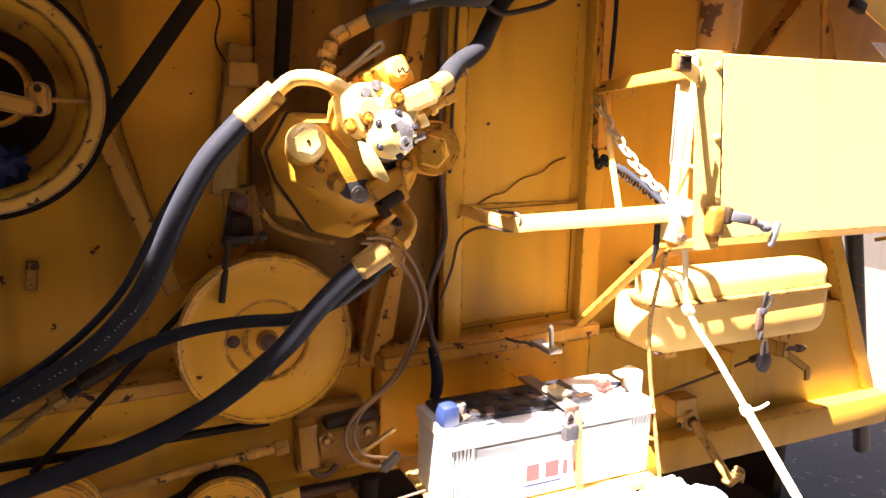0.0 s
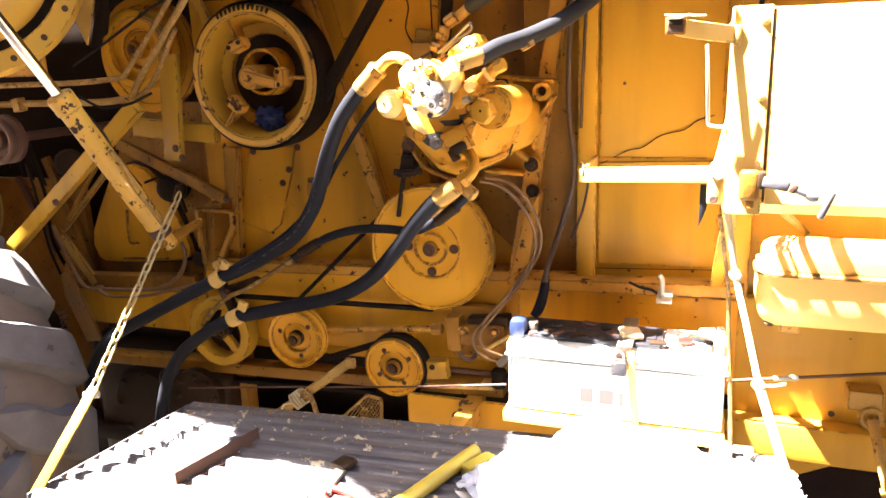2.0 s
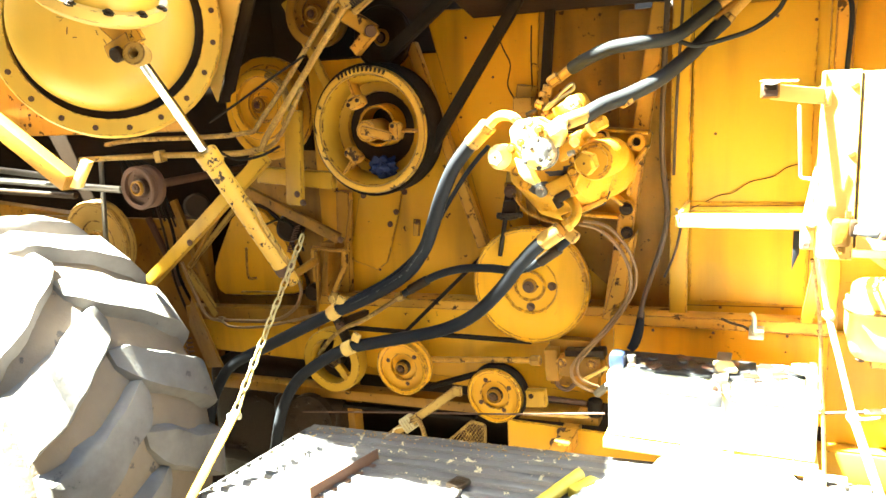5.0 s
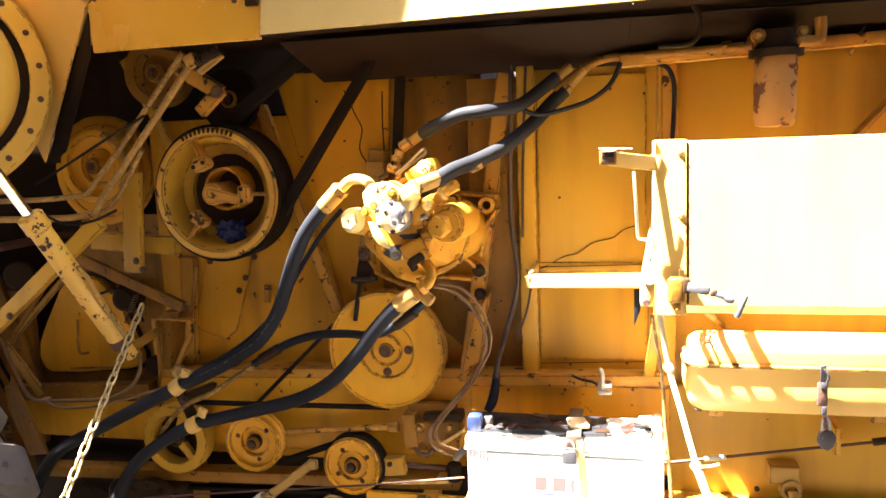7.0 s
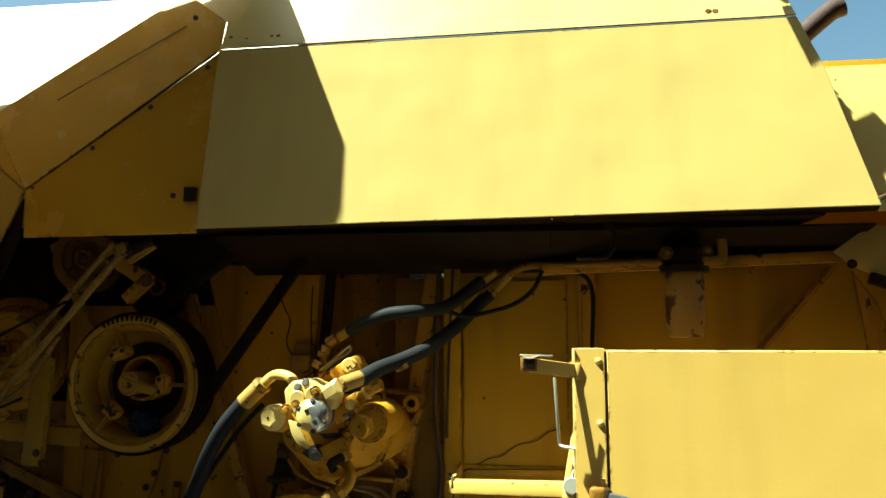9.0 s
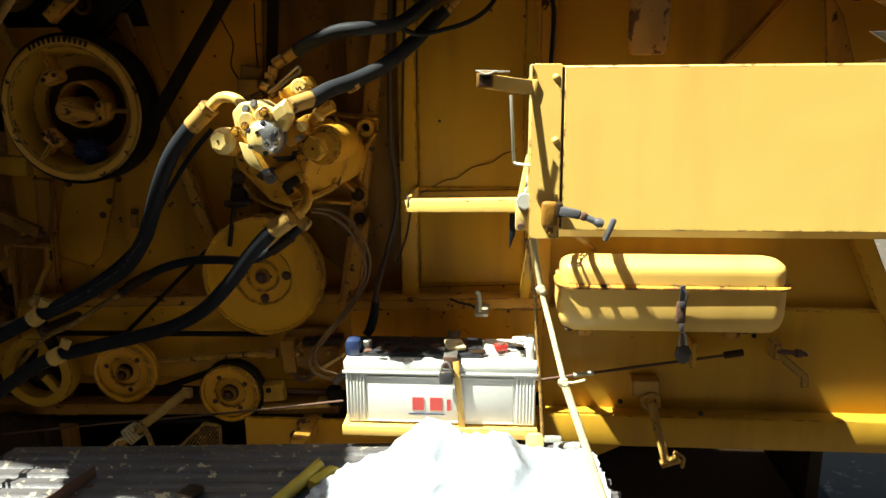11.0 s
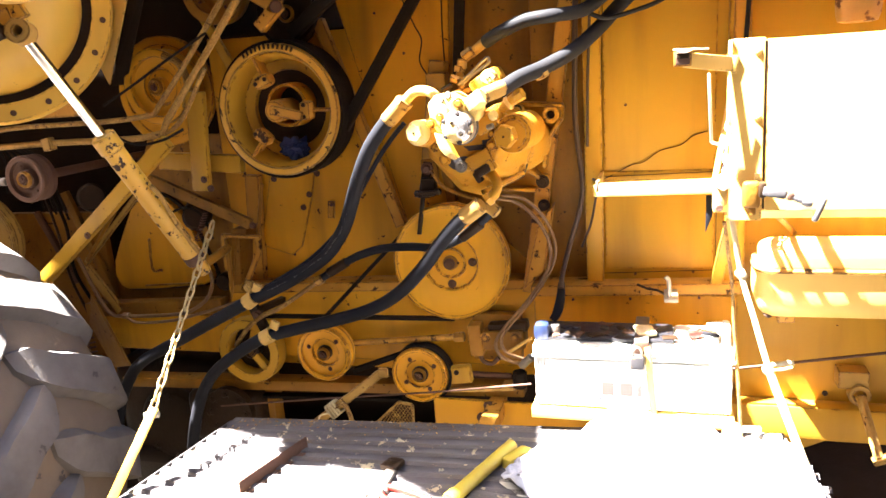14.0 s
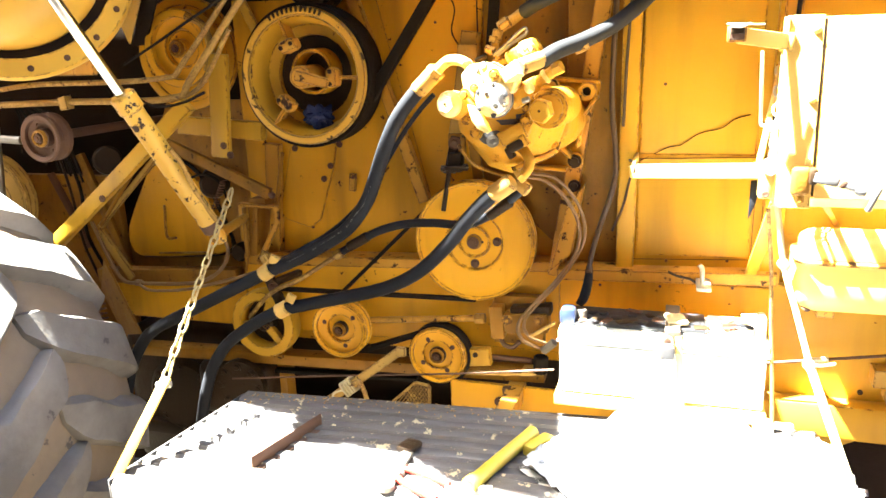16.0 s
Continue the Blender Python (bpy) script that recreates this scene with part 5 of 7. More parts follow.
part("link_nut", rod((-0.379, -0.190, 1.764), (-0.356, -0.190, 1.754), 0.012, seg=6), PAINT_DUSTY, pump)
part("link_nut", rod((-0.354, -0.200, 1.738), (-0.344, -0.200, 1.729), 0.014, seg=6), PAINT_DUSTY, pump)
part("small_fitting", rod((-0.402, -0.200, 1.733), (-0.374, -0.200, 1.746), 0.007), GREASE, pump)
part("banjo", rod((-0.321, -0.160, 1.831), (-0.349, -0.160, 1.813), 0.016, seg=6), PAINT_DUSTY, pump)
part("banjo", rod((-0.352, -0.160, 1.810), (-0.356, -0.160, 1.781), 0.013, seg=14), PAINT_DUSTY, pump)
part("banjo_nut", rod((-0.359, -0.160, 1.793), (-0.362, -0.160, 1.777), 0.017, seg=6), PAINT_DUSTY, pump)
part("banjo_stem", rod((-0.362, -0.160, 1.778), (-0.358, -0.160, 1.752), 0.010, seg=12), PAINT_WORN, pump)
# outlet below and inlet above
part("outlet_elbow", hose([(-0.282, -0.250, 1.524), (-0.263, -0.270, 1.515), (-0.247, -0.290, 1.493), (-0.253, -0.300, 1.470), (-0.271, -0.305, 1.455)], 0.0135, 16), PAINT_CAST, pump)
part("outlet_nut", rod((-0.262, -0.303, 1.462), (-0.273, -0.305, 1.453), 0.019, seg=6), PAINT_CAST, pump)
part("outlet_flange", block((0.05, 0.03, 0.024), at((-0.279, -0.285, 1.532)), b=0.005), GREASE, pump)
part("flange_lug", block((0.016, 0.03, 0.03), at((-0.296, -0.285, 1.513)), b=0.004), GREASE, pump)
part("flange_lug", block((0.016, 0.03, 0.03), at((-0.260, -0.285, 1.544)), b=0.004), PAINT_CAST, pump)
part("inlet_pipe", hose([(-0.371, -0.345, 1.712), (-0.396, -0.310, 1.730), (-0.425, -0.295, 1.739), (-0.458, -0.280, 1.734), (-0.494, -0.280, 1.701)], 0.013, 16), PAINT_LIGHT, pump)
part("inlet_nut", rod((-0.372, -0.345, 1.715), (-0.363, -0.345, 1.698), 0.018, seg=6), PAINT_CAST, pump)

# ---------- hoses ----------
def fitted_hose(name, pts, r, label, ends=(), mat=None, collars=(), end_mat=None):
    """A hose with swaged steel ends, each a pair of points and a radius."""
    root = thing(name, tuple(pts[-1]), label, "hose")
    part("tube", hose(pts, r, 16), mat or RUBBER, root)
    for a, b, rr in ends:
        f = part("ferrule", rod(a, b, rr, seg=20), end_mat or PAINT_DUSTY, root)
    for a, b, rr in collars:
        part("nut", rod(a, b, rr, seg=6), PAINT_DUSTY, root)
    return root


pressure = fitted_hose("pressure_hose", [(-0.505, -0.276, 1.693), (-0.545, -0.272, 1.657), (-0.597, -0.265, 1.596), (-0.639, -0.257, 1.519), (-0.678, -0.245, 1.429), (-0.716, -0.230, 1.358), (-0.794, -0.200, 1.273), (-0.917, -0.167, 1.197), (-0.999, -0.177, 1.157), (-1.075, -0.190, 1.124), (-1.222, -0.190, 1.050), (-1.406, -0.159, 0.956), (-1.548, -0.136, 0.881), (-1.622, -0.124, 0.813), (-1.697, -0.114, 0.694), (-1.754, -0.106, 0.521)], 0.0200,
            "thick black hydraulic hose swooping down from the pump", [((-0.489, -0.278, 1.708), (-0.538, -0.273, 1.663), 0.0225)], collars=[((-0.480, -0.279, 1.717), (-0.492, -0.278, 1.705), 0.0245)])
fitted_hose("return_hose", [(-0.313, -0.287, 1.425), (-0.358, -0.280, 1.392), (-0.418, -0.265, 1.329), (-0.476, -0.247, 1.258), (-0.577, -0.200, 1.162), (-0.688, -0.171, 1.098), (-0.820, -0.165, 1.058), (-0.946, -0.160, 1.025), (-1.028, -0.190, 1.009), (-1.116, -0.189, 0.964), (-1.233, -0.171, 0.883), (-1.306, -0.160, 0.801), (-1.358, -0.153, 0.698), (-1.410, -0.145, 0.532)], 0.0195,
            "thick black hydraulic hose from the pump outlet to the low clamp", [((-0.289, -0.291, 1.442), (-0.344, -0.283, 1.404), 0.0232)])
h = fitted_hose("suction_hose", [(-0.267, -0.264, 1.420), (-0.315, -0.252, 1.377), (-0.364, -0.240, 1.340), (-0.438, -0.216, 1.307), (-0.528, -0.194, 1.303), (-0.619, -0.180, 1.293), (-0.704, -0.170, 1.267), (-0.776, -0.162, 1.228), (-0.835, -0.156, 1.192)], 0.012,
                "thinner black hydraulic hose with steel fittings crossing behind the return hose", [((-0.742, -0.165, 1.248), (-0.807, -0.159, 1.211), 0.015), ((-0.303, -0.255, 1.384), (-0.364, -0.240, 1.340), 0.015)], collars=[((-0.828, -0.157, 1.195), (-0.855, -0.157, 1.180), 0.016)], end_mat=GREASE)
part("steel_pipe", hose([(-0.847, -0.155, 1.184), (-0.922, -0.169, 1.135), (-0.986, -0.177, 1.097), (-1.044, -0.178, 1.072), (-1.098, -0.174, 1.032), (-1.156, -0.170, 0.967)], 0.007, 12), PAINT_DUSTY, h, "dusty painted steel pipe")
part("outlet_tee", rod((-0.284, -0.261, 1.434), (-0.253, -0.269, 1.413), 0.017, seg=16), PAINT_DUSTY, h)
fitted_hose("thin_hose", [(-0.539, -0.130, 1.646), (-0.575, -0.130, 1.610), (-0.622, -0.130, 1.554), (-0.671, -0.150, 1.475), (-0.740, -0.170, 1.362), (-0.856, -0.170, 1.258), (-1.028, -0.160, 1.161)], 0.007, "thin black hose beside the thick pressure hose")
fitted_hose("upper_hose", [(-0.283, -0.174, 1.849), (-0.239, -0.201, 1.869), (-0.173, -0.205, 1.893), (-0.099, -0.205, 1.900), (-0.033, -0.147, 1.910), (0.022, -0.090, 1.951), (0.065, -0.068, 1.985)], 0.0172, "black hydraulic hose arching under the hood, coloured grey for sunlight", [((0.065, -0.068, 1.985), (0.102, -0.054, 2.010), 0.014), ((-0.333, -0.145, 1.821), (-0.276, -0.178, 1.854), 0.013)], mat=HOSE_GREY)
fitted_hose("feed_hose", [(-0.213, -0.354, 1.732), (-0.178, -0.308, 1.755), (-0.126, -0.236, 1.776), (-0.060, -0.187, 1.810), (-0.000, -0.116, 1.862), (0.050, -0.073, 1.916), (0.086, -0.063, 1.949)], 0.0190, "black feed hose sweeping up from the pump, coloured grey for sunlight", [((-0.250, -0.394, 1.722), (-0.207, -0.348, 1.738), 0.019), ((0.086, -0.063, 1.949), (0.139, -0.051, 2.006), 0.014)], collars=[((0.082, -0.064, 1.941), (0.096, -0.061, 1.960), 0.018)], mat=HOSE_GREY)
def hose_print(root_name, pts, r, n, start, seed):
    """Small worn print marks along the viewer's side of a hose, one mesh."""
    rg = random.Random(seed)
    t = bmesh.new()
    pts = [Vector(p) for p in pts]
    for k in range(n):
        f = start + k / n * (len(pts) - 1.0 - start)
        i = min(int(f), len(pts) - 2)
        d = (pts[i + 1] - pts[i]).normalized()
        c = pts[i].lerp(pts[i + 1], f - i)
        out = (Vector((0.1, -2.1, 1.75)) - c).cross(d)
        out = d.cross(out).normalized()
        if rg.random() < 0.25:
            continue
        up = out.cross(d).normalized()
        q = c + out * (r + 0.0004) - up * 0.004
        h = rg.uniform(0.0012, 0.0026)
        w_ = rg.uniform(0.0008, 0.0022)
        vs = [t.verts.new(q + d * a + up * b) for a, b in ((-w_, -h), (w_, -h), (w_, h), (-w_, h))]
        t.faces.new(vs)
    return t


tagged(part("print_marks", hose_print("pressure_hose", [(-0.917, -0.167, 1.197), (-0.999, -0.177, 1.157), (-1.075, -0.190, 1.124), (-1.222, -0.190, 1.050), (-1.406, -0.159, 0.956), (-1.548, -0.136, 0.881)], 0.0185, 46, 0.2, 3), PRINT, pressure, "worn white print marks"), "worn white print marks", kind="stuff")
tagged(part("print_marks", hose_print("pressure_hose", [(-0.597, -0.265, 1.596), (-0.639, -0.257, 1.519), (-0.678, -0.245, 1.429)], 0.0185, 22, 0.3, 4), PRINT, pressure, "worn white print marks"), "worn white print marks", kind="stuff")
tagged(part("print_marks", hose_print("pressure_hose", [(-0.678, -0.245, 1.429), (-0.716, -0.230, 1.358), (-0.794, -0.200, 1.273), (-0.917, -0.167, 1.197)], 0.0195, 44, 0.1, 8), PRINT, pressure, "worn white print marks"), "worn white print marks", kind="stuff")
solo("thin_cable", hose([(-1.475, -0.200, 1.746), (-1.364, -0.200, 1.798), (-1.222, -0.200, 1.869), (-1.089, -0.200, 1.931)], 0.004, 8), BELT, "thin black cable crossing the double pulley", "cable")
solo("hose_tag", block((0.02, 0.04, 0.028), frame_of((-0.140, -0.247, 1.759), (-0.124, -0.232, 1.766))), PAINT_DUSTY, "small cream clip round the feed hose", "clip")
solo("drain_hose", hose([(0.231, -0.088, 2.011), (0.204, -0.088, 1.958), (0.154, -0.096, 1.920), (0.088, -0.104, 1.899), (0.023, -0.120, 1.887), (-0.020, -0.136, 1.900)], 0.006, 10), RUBBER, "thin black drain hose under the hood", "hose")
solo("side_cable", hose([(0.327, -0.050, 2.007), (0.355, -0.050, 1.987), (0.367, -0.050, 1.936), (0.363, -0.050, 1.807), (0.362, -0.040, 1.730)], 0.006, 10), RUBBER, "black cable hanging down the rear panel", "cable")
supply = thing("supply_pipe", (0.227, -0.200, 2.010), "dusty steel oil pipe running under the hood to the filter", "pipe")
# pipes coloured darker to suit the shade under the hood
part("pipe", hose([(0.060, -0.070, 1.949), (0.130, -0.055, 2.000), (0.191, -0.055, 2.026), (0.274, -0.070, 2.027), (0.471, -0.130, 2.027), (0.539, -0.170, 2.026)], 0.011, 14), PAINT_DIRTY_SHADED, supply)
part("union", rod((0.471, -0.130, 2.027), (0.495, -0.130, 2.028), 0.017, seg=6), PAINT_DIRTY_SHADED, supply)
part("pipe", hose([(0.633, -0.200, 2.025), (0.672, -0.200, 2.026), (0.678, -0.200, 2.043), (0.677, -0.200, 2.077)], 0.013, 14), PAINT_DIRTY_SHADED, supply)
part("pipe", hose([(0.320, -0.160, 2.038), (0.397, -0.160, 2.041), (0.418, -0.160, 2.090), (0.398, -0.160, 2.140)], 0.007, 10), GREASE, supply)
filt = thing("oil_filter", (0.594, -0.145, 1.80), "cream oil filter can with flaked paint and rust", "oil filter")
FILTER_PAINT = material("flaking_cream_paint", (0.50, 0.27, 0.06), 0.5, second=(0.40, 0.20, 0.04), spots=(0.13, 0.05, 0.02), scale=8, spot_cut=0.525, spot_scale=16, bump=0.4)
part("can", turned([(0, 0.03), (0.030, 0.03), (0.042, 0.034), (0.047, 0.048), (0.049, 0.07), (0.049, 0.185), (0.045, 0.20), (0, 0.20)], (0.594, -0.145, 1.80), (0, 0, 1), 40), FILTER_PAINT, filt)
part("head", turned([(0, 0.198), (0.062, 0.198), (0.062, 0.215), (0.045, 0.225), (0.045, 0.26), (0, 0.26)], (0.594, -0.145, 1.80), (0, 0, 1), 32), GREASE, filt)
part("head_bracket", box(0.541, 0.651, -0.145, 0.01, 2.03, 2.06), PAINT_WORN, filt)
for dx in (-0.05, 0.05):
    part("head_bolt", bolt((0.594 + dx, -0.19, 2.045), r=0.011), PAINT_DUSTY, filt)

# hose clamps on a bracket
for nm, p, q in (("hose_clamp", (-1.055, -0.190, 1.138), (-1.094, -0.190, 1.111)), ("hose_clamp", (-1.010, -0.190, 1.019), (-1.048, -0.190, 0.999))):
    c = thing(nm, q, "cream painted hose clamp round a thick black hose", "clamp", "hose clamps")
    d = (Vector(q) - Vector(p)).normalized()
    part("band", turned([(0.019, -0.004), (0.024, -0.004), (0.024, 0.034), (0.019, 0.034)], Vector(p), d, 24, closed=True), PAINT_LIGHT, c)
    part("ear", block((0.03, 0.012, 0.028), frame_of(Vector(p) + Vector((0.01, 0, 0.02)), Vector(p) + Vector((0.02, 0.0, 0.04)))), PAINT_LIGHT, c)
cb = thing("clamp_bracket", (-1.107, -0.120, 0.993), "small greasy bracket joining two hose clamps", "bracket")
part("strap", bar((-1.078, -0.170, 1.112), (-1.055, -0.140, 1.003), 0.03, 0.02), GREASE, cb)
part("upright", bar((-1.091, -0.170, 1.173), (-1.069, -0.170, 1.126), 0.018, 0.012), PAINT_LIGHT, cb)
part("stem", bar((-1.086, -0.140, 1.074), (-1.06, 0.0, 1.07), 0.02, 0.02), GREASE, cb)
part("strap_bolt", bolt((-1.062, -0.170, 1.073), r=0.012), RUST, cb)

# thin fuel lines looping down to the battery side
fuel = thing("fuel_lines", (-0.238, -0.130, 0.929), "pair of thin brown fuel lines looping down beside the disc", "pipe")
for k in (0, 1):
    o = 6 * k
    part("line", hose([Vector(v) for v in (((-0.283, -0.120, 1.424)), ((-0.233, -0.110, 1.410)), ((-0.180, -0.100, 1.360)), ((-0.145, -0.100, 1.287)), ((-0.153, -0.100, 1.213)), ((-0.209, -0.120, 1.126)), ((-0.285, -0.080, 1.032)), ((-0.313, -0.110, 0.990)), ((-0.300, -0.130, 0.957)), ((-0.263, -0.130, 0.936)), ((-0.230, -0.130, 0.933)))] if k == 0 else
                      [Vector(v) for v in (((-0.271, -0.120, 1.433)), ((-0.209, -0.110, 1.419)), ((-0.156, -0.100, 1.360)), ((-0.129, -0.100, 1.287)), ((-0.141, -0.100, 1.218)), ((-0.196, -0.120, 1.130)), ((-0.267, -0.080, 1.039)), ((-0.295, -0.110, 1.000)), ((-0.279, -0.130, 0.966)), ((-0.227, -0.130, 0.947)))], 0.0042 if k else 0.005, 10), COPPER, fuel)
part("coupling", rod((-0.237, -0.130, 0.923), (-0.203, -0.140, 0.958), 0.012, seg=8), STEEL, fuel)
part("line", hose([(-0.481, -0.100, 1.506), (-0.453, -0.100, 1.465), (-0.410, -0.120, 1.444), (-0.340, -0.140, 1.427)], 0.005, 10), PAINT_WORN, fuel)

# gear valve low down
gv = thing("steering_valve", (-0.316, -0.050, 0.921), "small dirty yellow valve with a long horizontal rod", "valve")
part("rod", rod((-0.813, -0.060, 0.945), (-0.434, -0.060, 0.982), 0.010), PAINT_WORN, gv)
part("rod_nut", rod((-0.455, -0.060, 0.979), (-0.423, -0.060, 0.982), 0.017, seg=6), PAINT_DIRTY_SHADED, gv)
part("yoke", block((0.04, 0.06, 0.10), frame_of((-0.402, -0.050, 0.976), (-0.366, -0.050, 0.978))), PAINT_DIRTY_SHADED, gv)
part("valve_body", block((0.13, 0.07, 0.06), frame_of((-0.358, -0.050, 0.978), (-0.236, -0.050, 0.987)), b=0.006), PAINT_DIRTY_SHADED, gv)
part("valve_cap", block((0.12, 0.05, 0.03), frame_of((-0.339, -0.050, 1.013), (-0.230, -0.050, 1.023)), b=0.006), GREASE, gv)
for q in ((-0.350, -0.090, 0.994), (-0.258, -0.090, 1.000)):
    part("valve_screw", bolt(q, r=0.010), PAINT_WORN, gv)
part("hand_lever", bar((-0.278, -0.100, 0.953), (-0.205, -0.120, 1.008), 0.010, 0.01), PAINT_LIGHT, gv)
part("lower_hook", hose([(-0.374, -0.060, 0.949), (-0.370, -0.060, 0.908), (-0.341, -0.060, 0.897), (-0.318, -0.060, 0.917)], 0.007, 10), RUST, gv)
part("mount", box(-0.40, -0.25, -0.04, 0.0, 0.90, 1.05), PAINT_DIRTY_SHADED, gv)
ts = thing("idler_slider", (-0.444, -0.050, 0.842), "yellow slotted adjuster plate beside the idler pulley", "bracket")
part("plate", block((0.075, 0.03, 0.055), frame_of((-0.473, -0.070, 0.858), (-0.410, -0.070, 0.866)), b=0.004), PAINT, ts)
part("slot", rod((-0.448, -0.090, 0.874), (-0.453, -0.075, 0.867), 0.008), GREASE, ts)
part("screw", rod((-0.422, -0.050, 0.856), (-0.284, -0.050, 0.855), 0.008), RUST, ts)
part("strip", bar((-0.482, -0.050, 0.806), (-0.268, -0.050, 0.824), 0.012, 0.06), PAINT_LIGHT, ts)
part("bellows", rod((-0.251, -0.080, 0.885), (-0.253, -0.080, 0.832), 0.022), BELT, ts)

# lever beside the disc
lv = thing("clutch_lever", (-0.544, -0.050, 1.310), "greasy lever with a black grip in front of the disc", "lever")
part("grip", bar((-0.509, -0.025, 1.520), (-0.530, -0.035, 1.419), 0.026, 0.02), GREASE, lv)
part("pin", rod((-0.530, -0.035, 1.419), (-0.548, -0.045, 1.303), 0.007), GREASE, lv)
part("cross_pin", rod((-0.543, -0.045, 1.421), (-0.507, -0.045, 1.421), 0.006), GREASE, lv)
part("channel", bar((-0.479, 0.065, 1.810), (-0.526, 0.065, 1.507), 0.05, 0.06), PAINT_DUSTY, lv)
part("pivot", bolt((-0.508, -0.045, 1.503), r=0.012), RUST, lv)
part("head_plate", block((0.05, 0.02, 0.06), frame_of((-0.534, -0.015, 1.497), (-0.484, -0.015, 1.498)), b=0.004), PAINT_DIRTY_SHADED, lv)
part("body", block((0.042, 0.04, 0.055), frame_of((-0.530, -0.045, 1.449), (-0.481, -0.045, 1.449)), b=0.005), GREASE, lv, "greasy black lever body")
part("adjuster", rod((-0.542, -0.075, 1.434), (-0.461, -0.075, 1.439), 0.006), GREASE, lv)
for q in ((-0.535, -0.075, 1.434), (-0.470, -0.075, 1.439)):
    part("adjuster_nut", rod(Vector(q) - Vector((0.006, 0, 0)), Vector(q) + Vector((0.006, 0, 0)), 0.011, seg=6), GREASE, lv)
part("side_plate", bar((-0.477, 0.035, 1.528), (-0.459, 0.035, 1.388), 0.03, 0.02), PAINT_DIRTY_SHADED, lv)
part("clip", block((0.06, 0.05, 0.05), frame_of((-0.502, 0.035, 1.752), (-0.459, 0.035, 1.751))), PAINT_DUSTY, lv)

# small rivets along the panel edges
for q in ((0.021, -0.006, 1.956), (0.204, -0.006, 1.950), (0.293, -0.006, 1.934), (0.074, -0.062, 1.116), (-0.088, -0.062, 1.110), (0.260, -0.062, 1.123), (0.063, -0.006, 1.658), (0.087, -0.006, 1.174), (0.246, -0.006, 1.182), (-1.035, 0.070, 1.206), (-0.678, 0.060, 1.436), (-0.811, 0.070, 1.106), (-0.591, 0.070, 1.839), (-0.675, 0.070, 1.962)):
    solo("panel_rivet", bolt(q, r=0.0026), RUST, "tiny rusty rivet in the yellow side panel", "rivet", "panel rivets")

# small latch hook on the ledge
hk = thing("hook", (0.184, -0.130, 1.140), "small pale bent hook fixed on the ledge", "hook")
part("stem", hose([(0.170, -0.130, 1.203), (0.178, -0.130, 1.191), (0.180, -0.130, 1.146)], 0.006, 10), ZINC, hk)
part("foot", box(0.166, 0.203, -0.145, -0.058, 1.134, 1.146), ZINC, hk)

# tie bar from the post out to the fold-down cover
tb = thing("tie_bar", (-0.014, -0.150, 1.443), "yellow flat stay bar tied with wire to the cover", "stay bar")
t0, t1 = Vector((-0.007, -0.255, 1.464)), Vector((0.289, -0.400, 1.495))
part("bar", bar(t0, t1, 0.028, 0.010, up=(0, -1, 0.05)), PAINT_LIGHT, tb)
part("lip", bar(t0 + Vector((0, 0.012, 0.014)), t1 + Vector((0, 0.012, 0.014)), 0.004, 0.03), PAINT_LIGHT, tb)
part("end_plate", bar((t0.x + 0.004, 0.0, t0.z), (t0.x + 0.004, -0.26, t0.z), 0.026, 0.01, up=(1, 0, 0)), PAINT_LIGHT, tb)
part("wire_tie", hose([(-0.012, -0.200, 1.486), (0.003, -0.260, 1.485), (0.000, -0.245, 1.452), (-0.010, -0.120, 1.440), (-0.020, -0.040, 1.400), (-0.035, -0.032, 1.330), (-0.062, -0.032, 1.260)], 0.0036, 6), WIRE, tb)
part("strut", bar((0.319, -0.320, 1.416), (0.303, -0.030, 1.143), 0.030, 0.012), PAINT, tb)
part("rubber_strip", plate([(0.255, 1.471), (0.274, 1.471), (0.269, 1.420), (0.255, 1.382)], -0.37, -0.365), RUBBER, tb)

# ---------- fold-down side cover ----------
CB, CT = -0.424, -0.392


def cy(z, out=0.0):
    """Depth of the leaning cover at a height."""
    return CB + (CT - CB) * (z - 1.445) / 0.361 - out


cover = thing("side_cover", (0.95, -0.41, 1.44), "bright yellow sheet metal side cover with riveted end plate", "cover panel")
part("front_sheet", sheet([(0.372, cy(1.445), 1.445), (1.95, cy(1.445), 1.445), (1.95, cy(1.806), 1.806), (0.372, cy(1.806), 1.806)], 0.004), PAINT_LIGHT, cover)
part("top_flange", box(0.302, 1.95, CT - 0.002, CT + 0.005, 1.802, 1.808, b=0.001), PAINT_LIGHT, cover)
part("bottom_flange", sheet([(0.30, CB, 1.445), (1.95, CB, 1.445), (1.95, CB + 0.06, 1.415), (0.30, CB + 0.06, 1.415)], 0.004), PAINT_LIGHT, cover)
ep = part("end_plate", sheet([(0.298, cy(1.425, 0.004), 1.425), (0.366, cy(1.425, 0.004), 1.425), (0.366, cy(1.812, 0.004), 1.812), (0.298, cy(1.812, 0.004), 1.812)], 0.003), PAINT_LIGHT, cover)
part("plate_joint", bar((0.369, cy(1.45, 0.002), 1.45), (0.369, cy(1.805, 0.002), 1.805), 0.004, 0.006), GREASE, cover, "dark joint beside the end plate")
part("end_flange", box(0.296, 0.301, -0.405, -0.355, 1.43, 1.81, b=0.001), PAINT_PALE, cover)
for q in ((0.353, cy(1.783, 0.006), 1.783), (0.354, cy(1.646, 0.006), 1.646)):
    part("end_rivet", turned([(0, 0.007), (0.004, 0.0062), (0.0075, 0.003), (0.009, -0.002)], q, (0, -1, 0), 20), PAINT_LIGHT, ep)
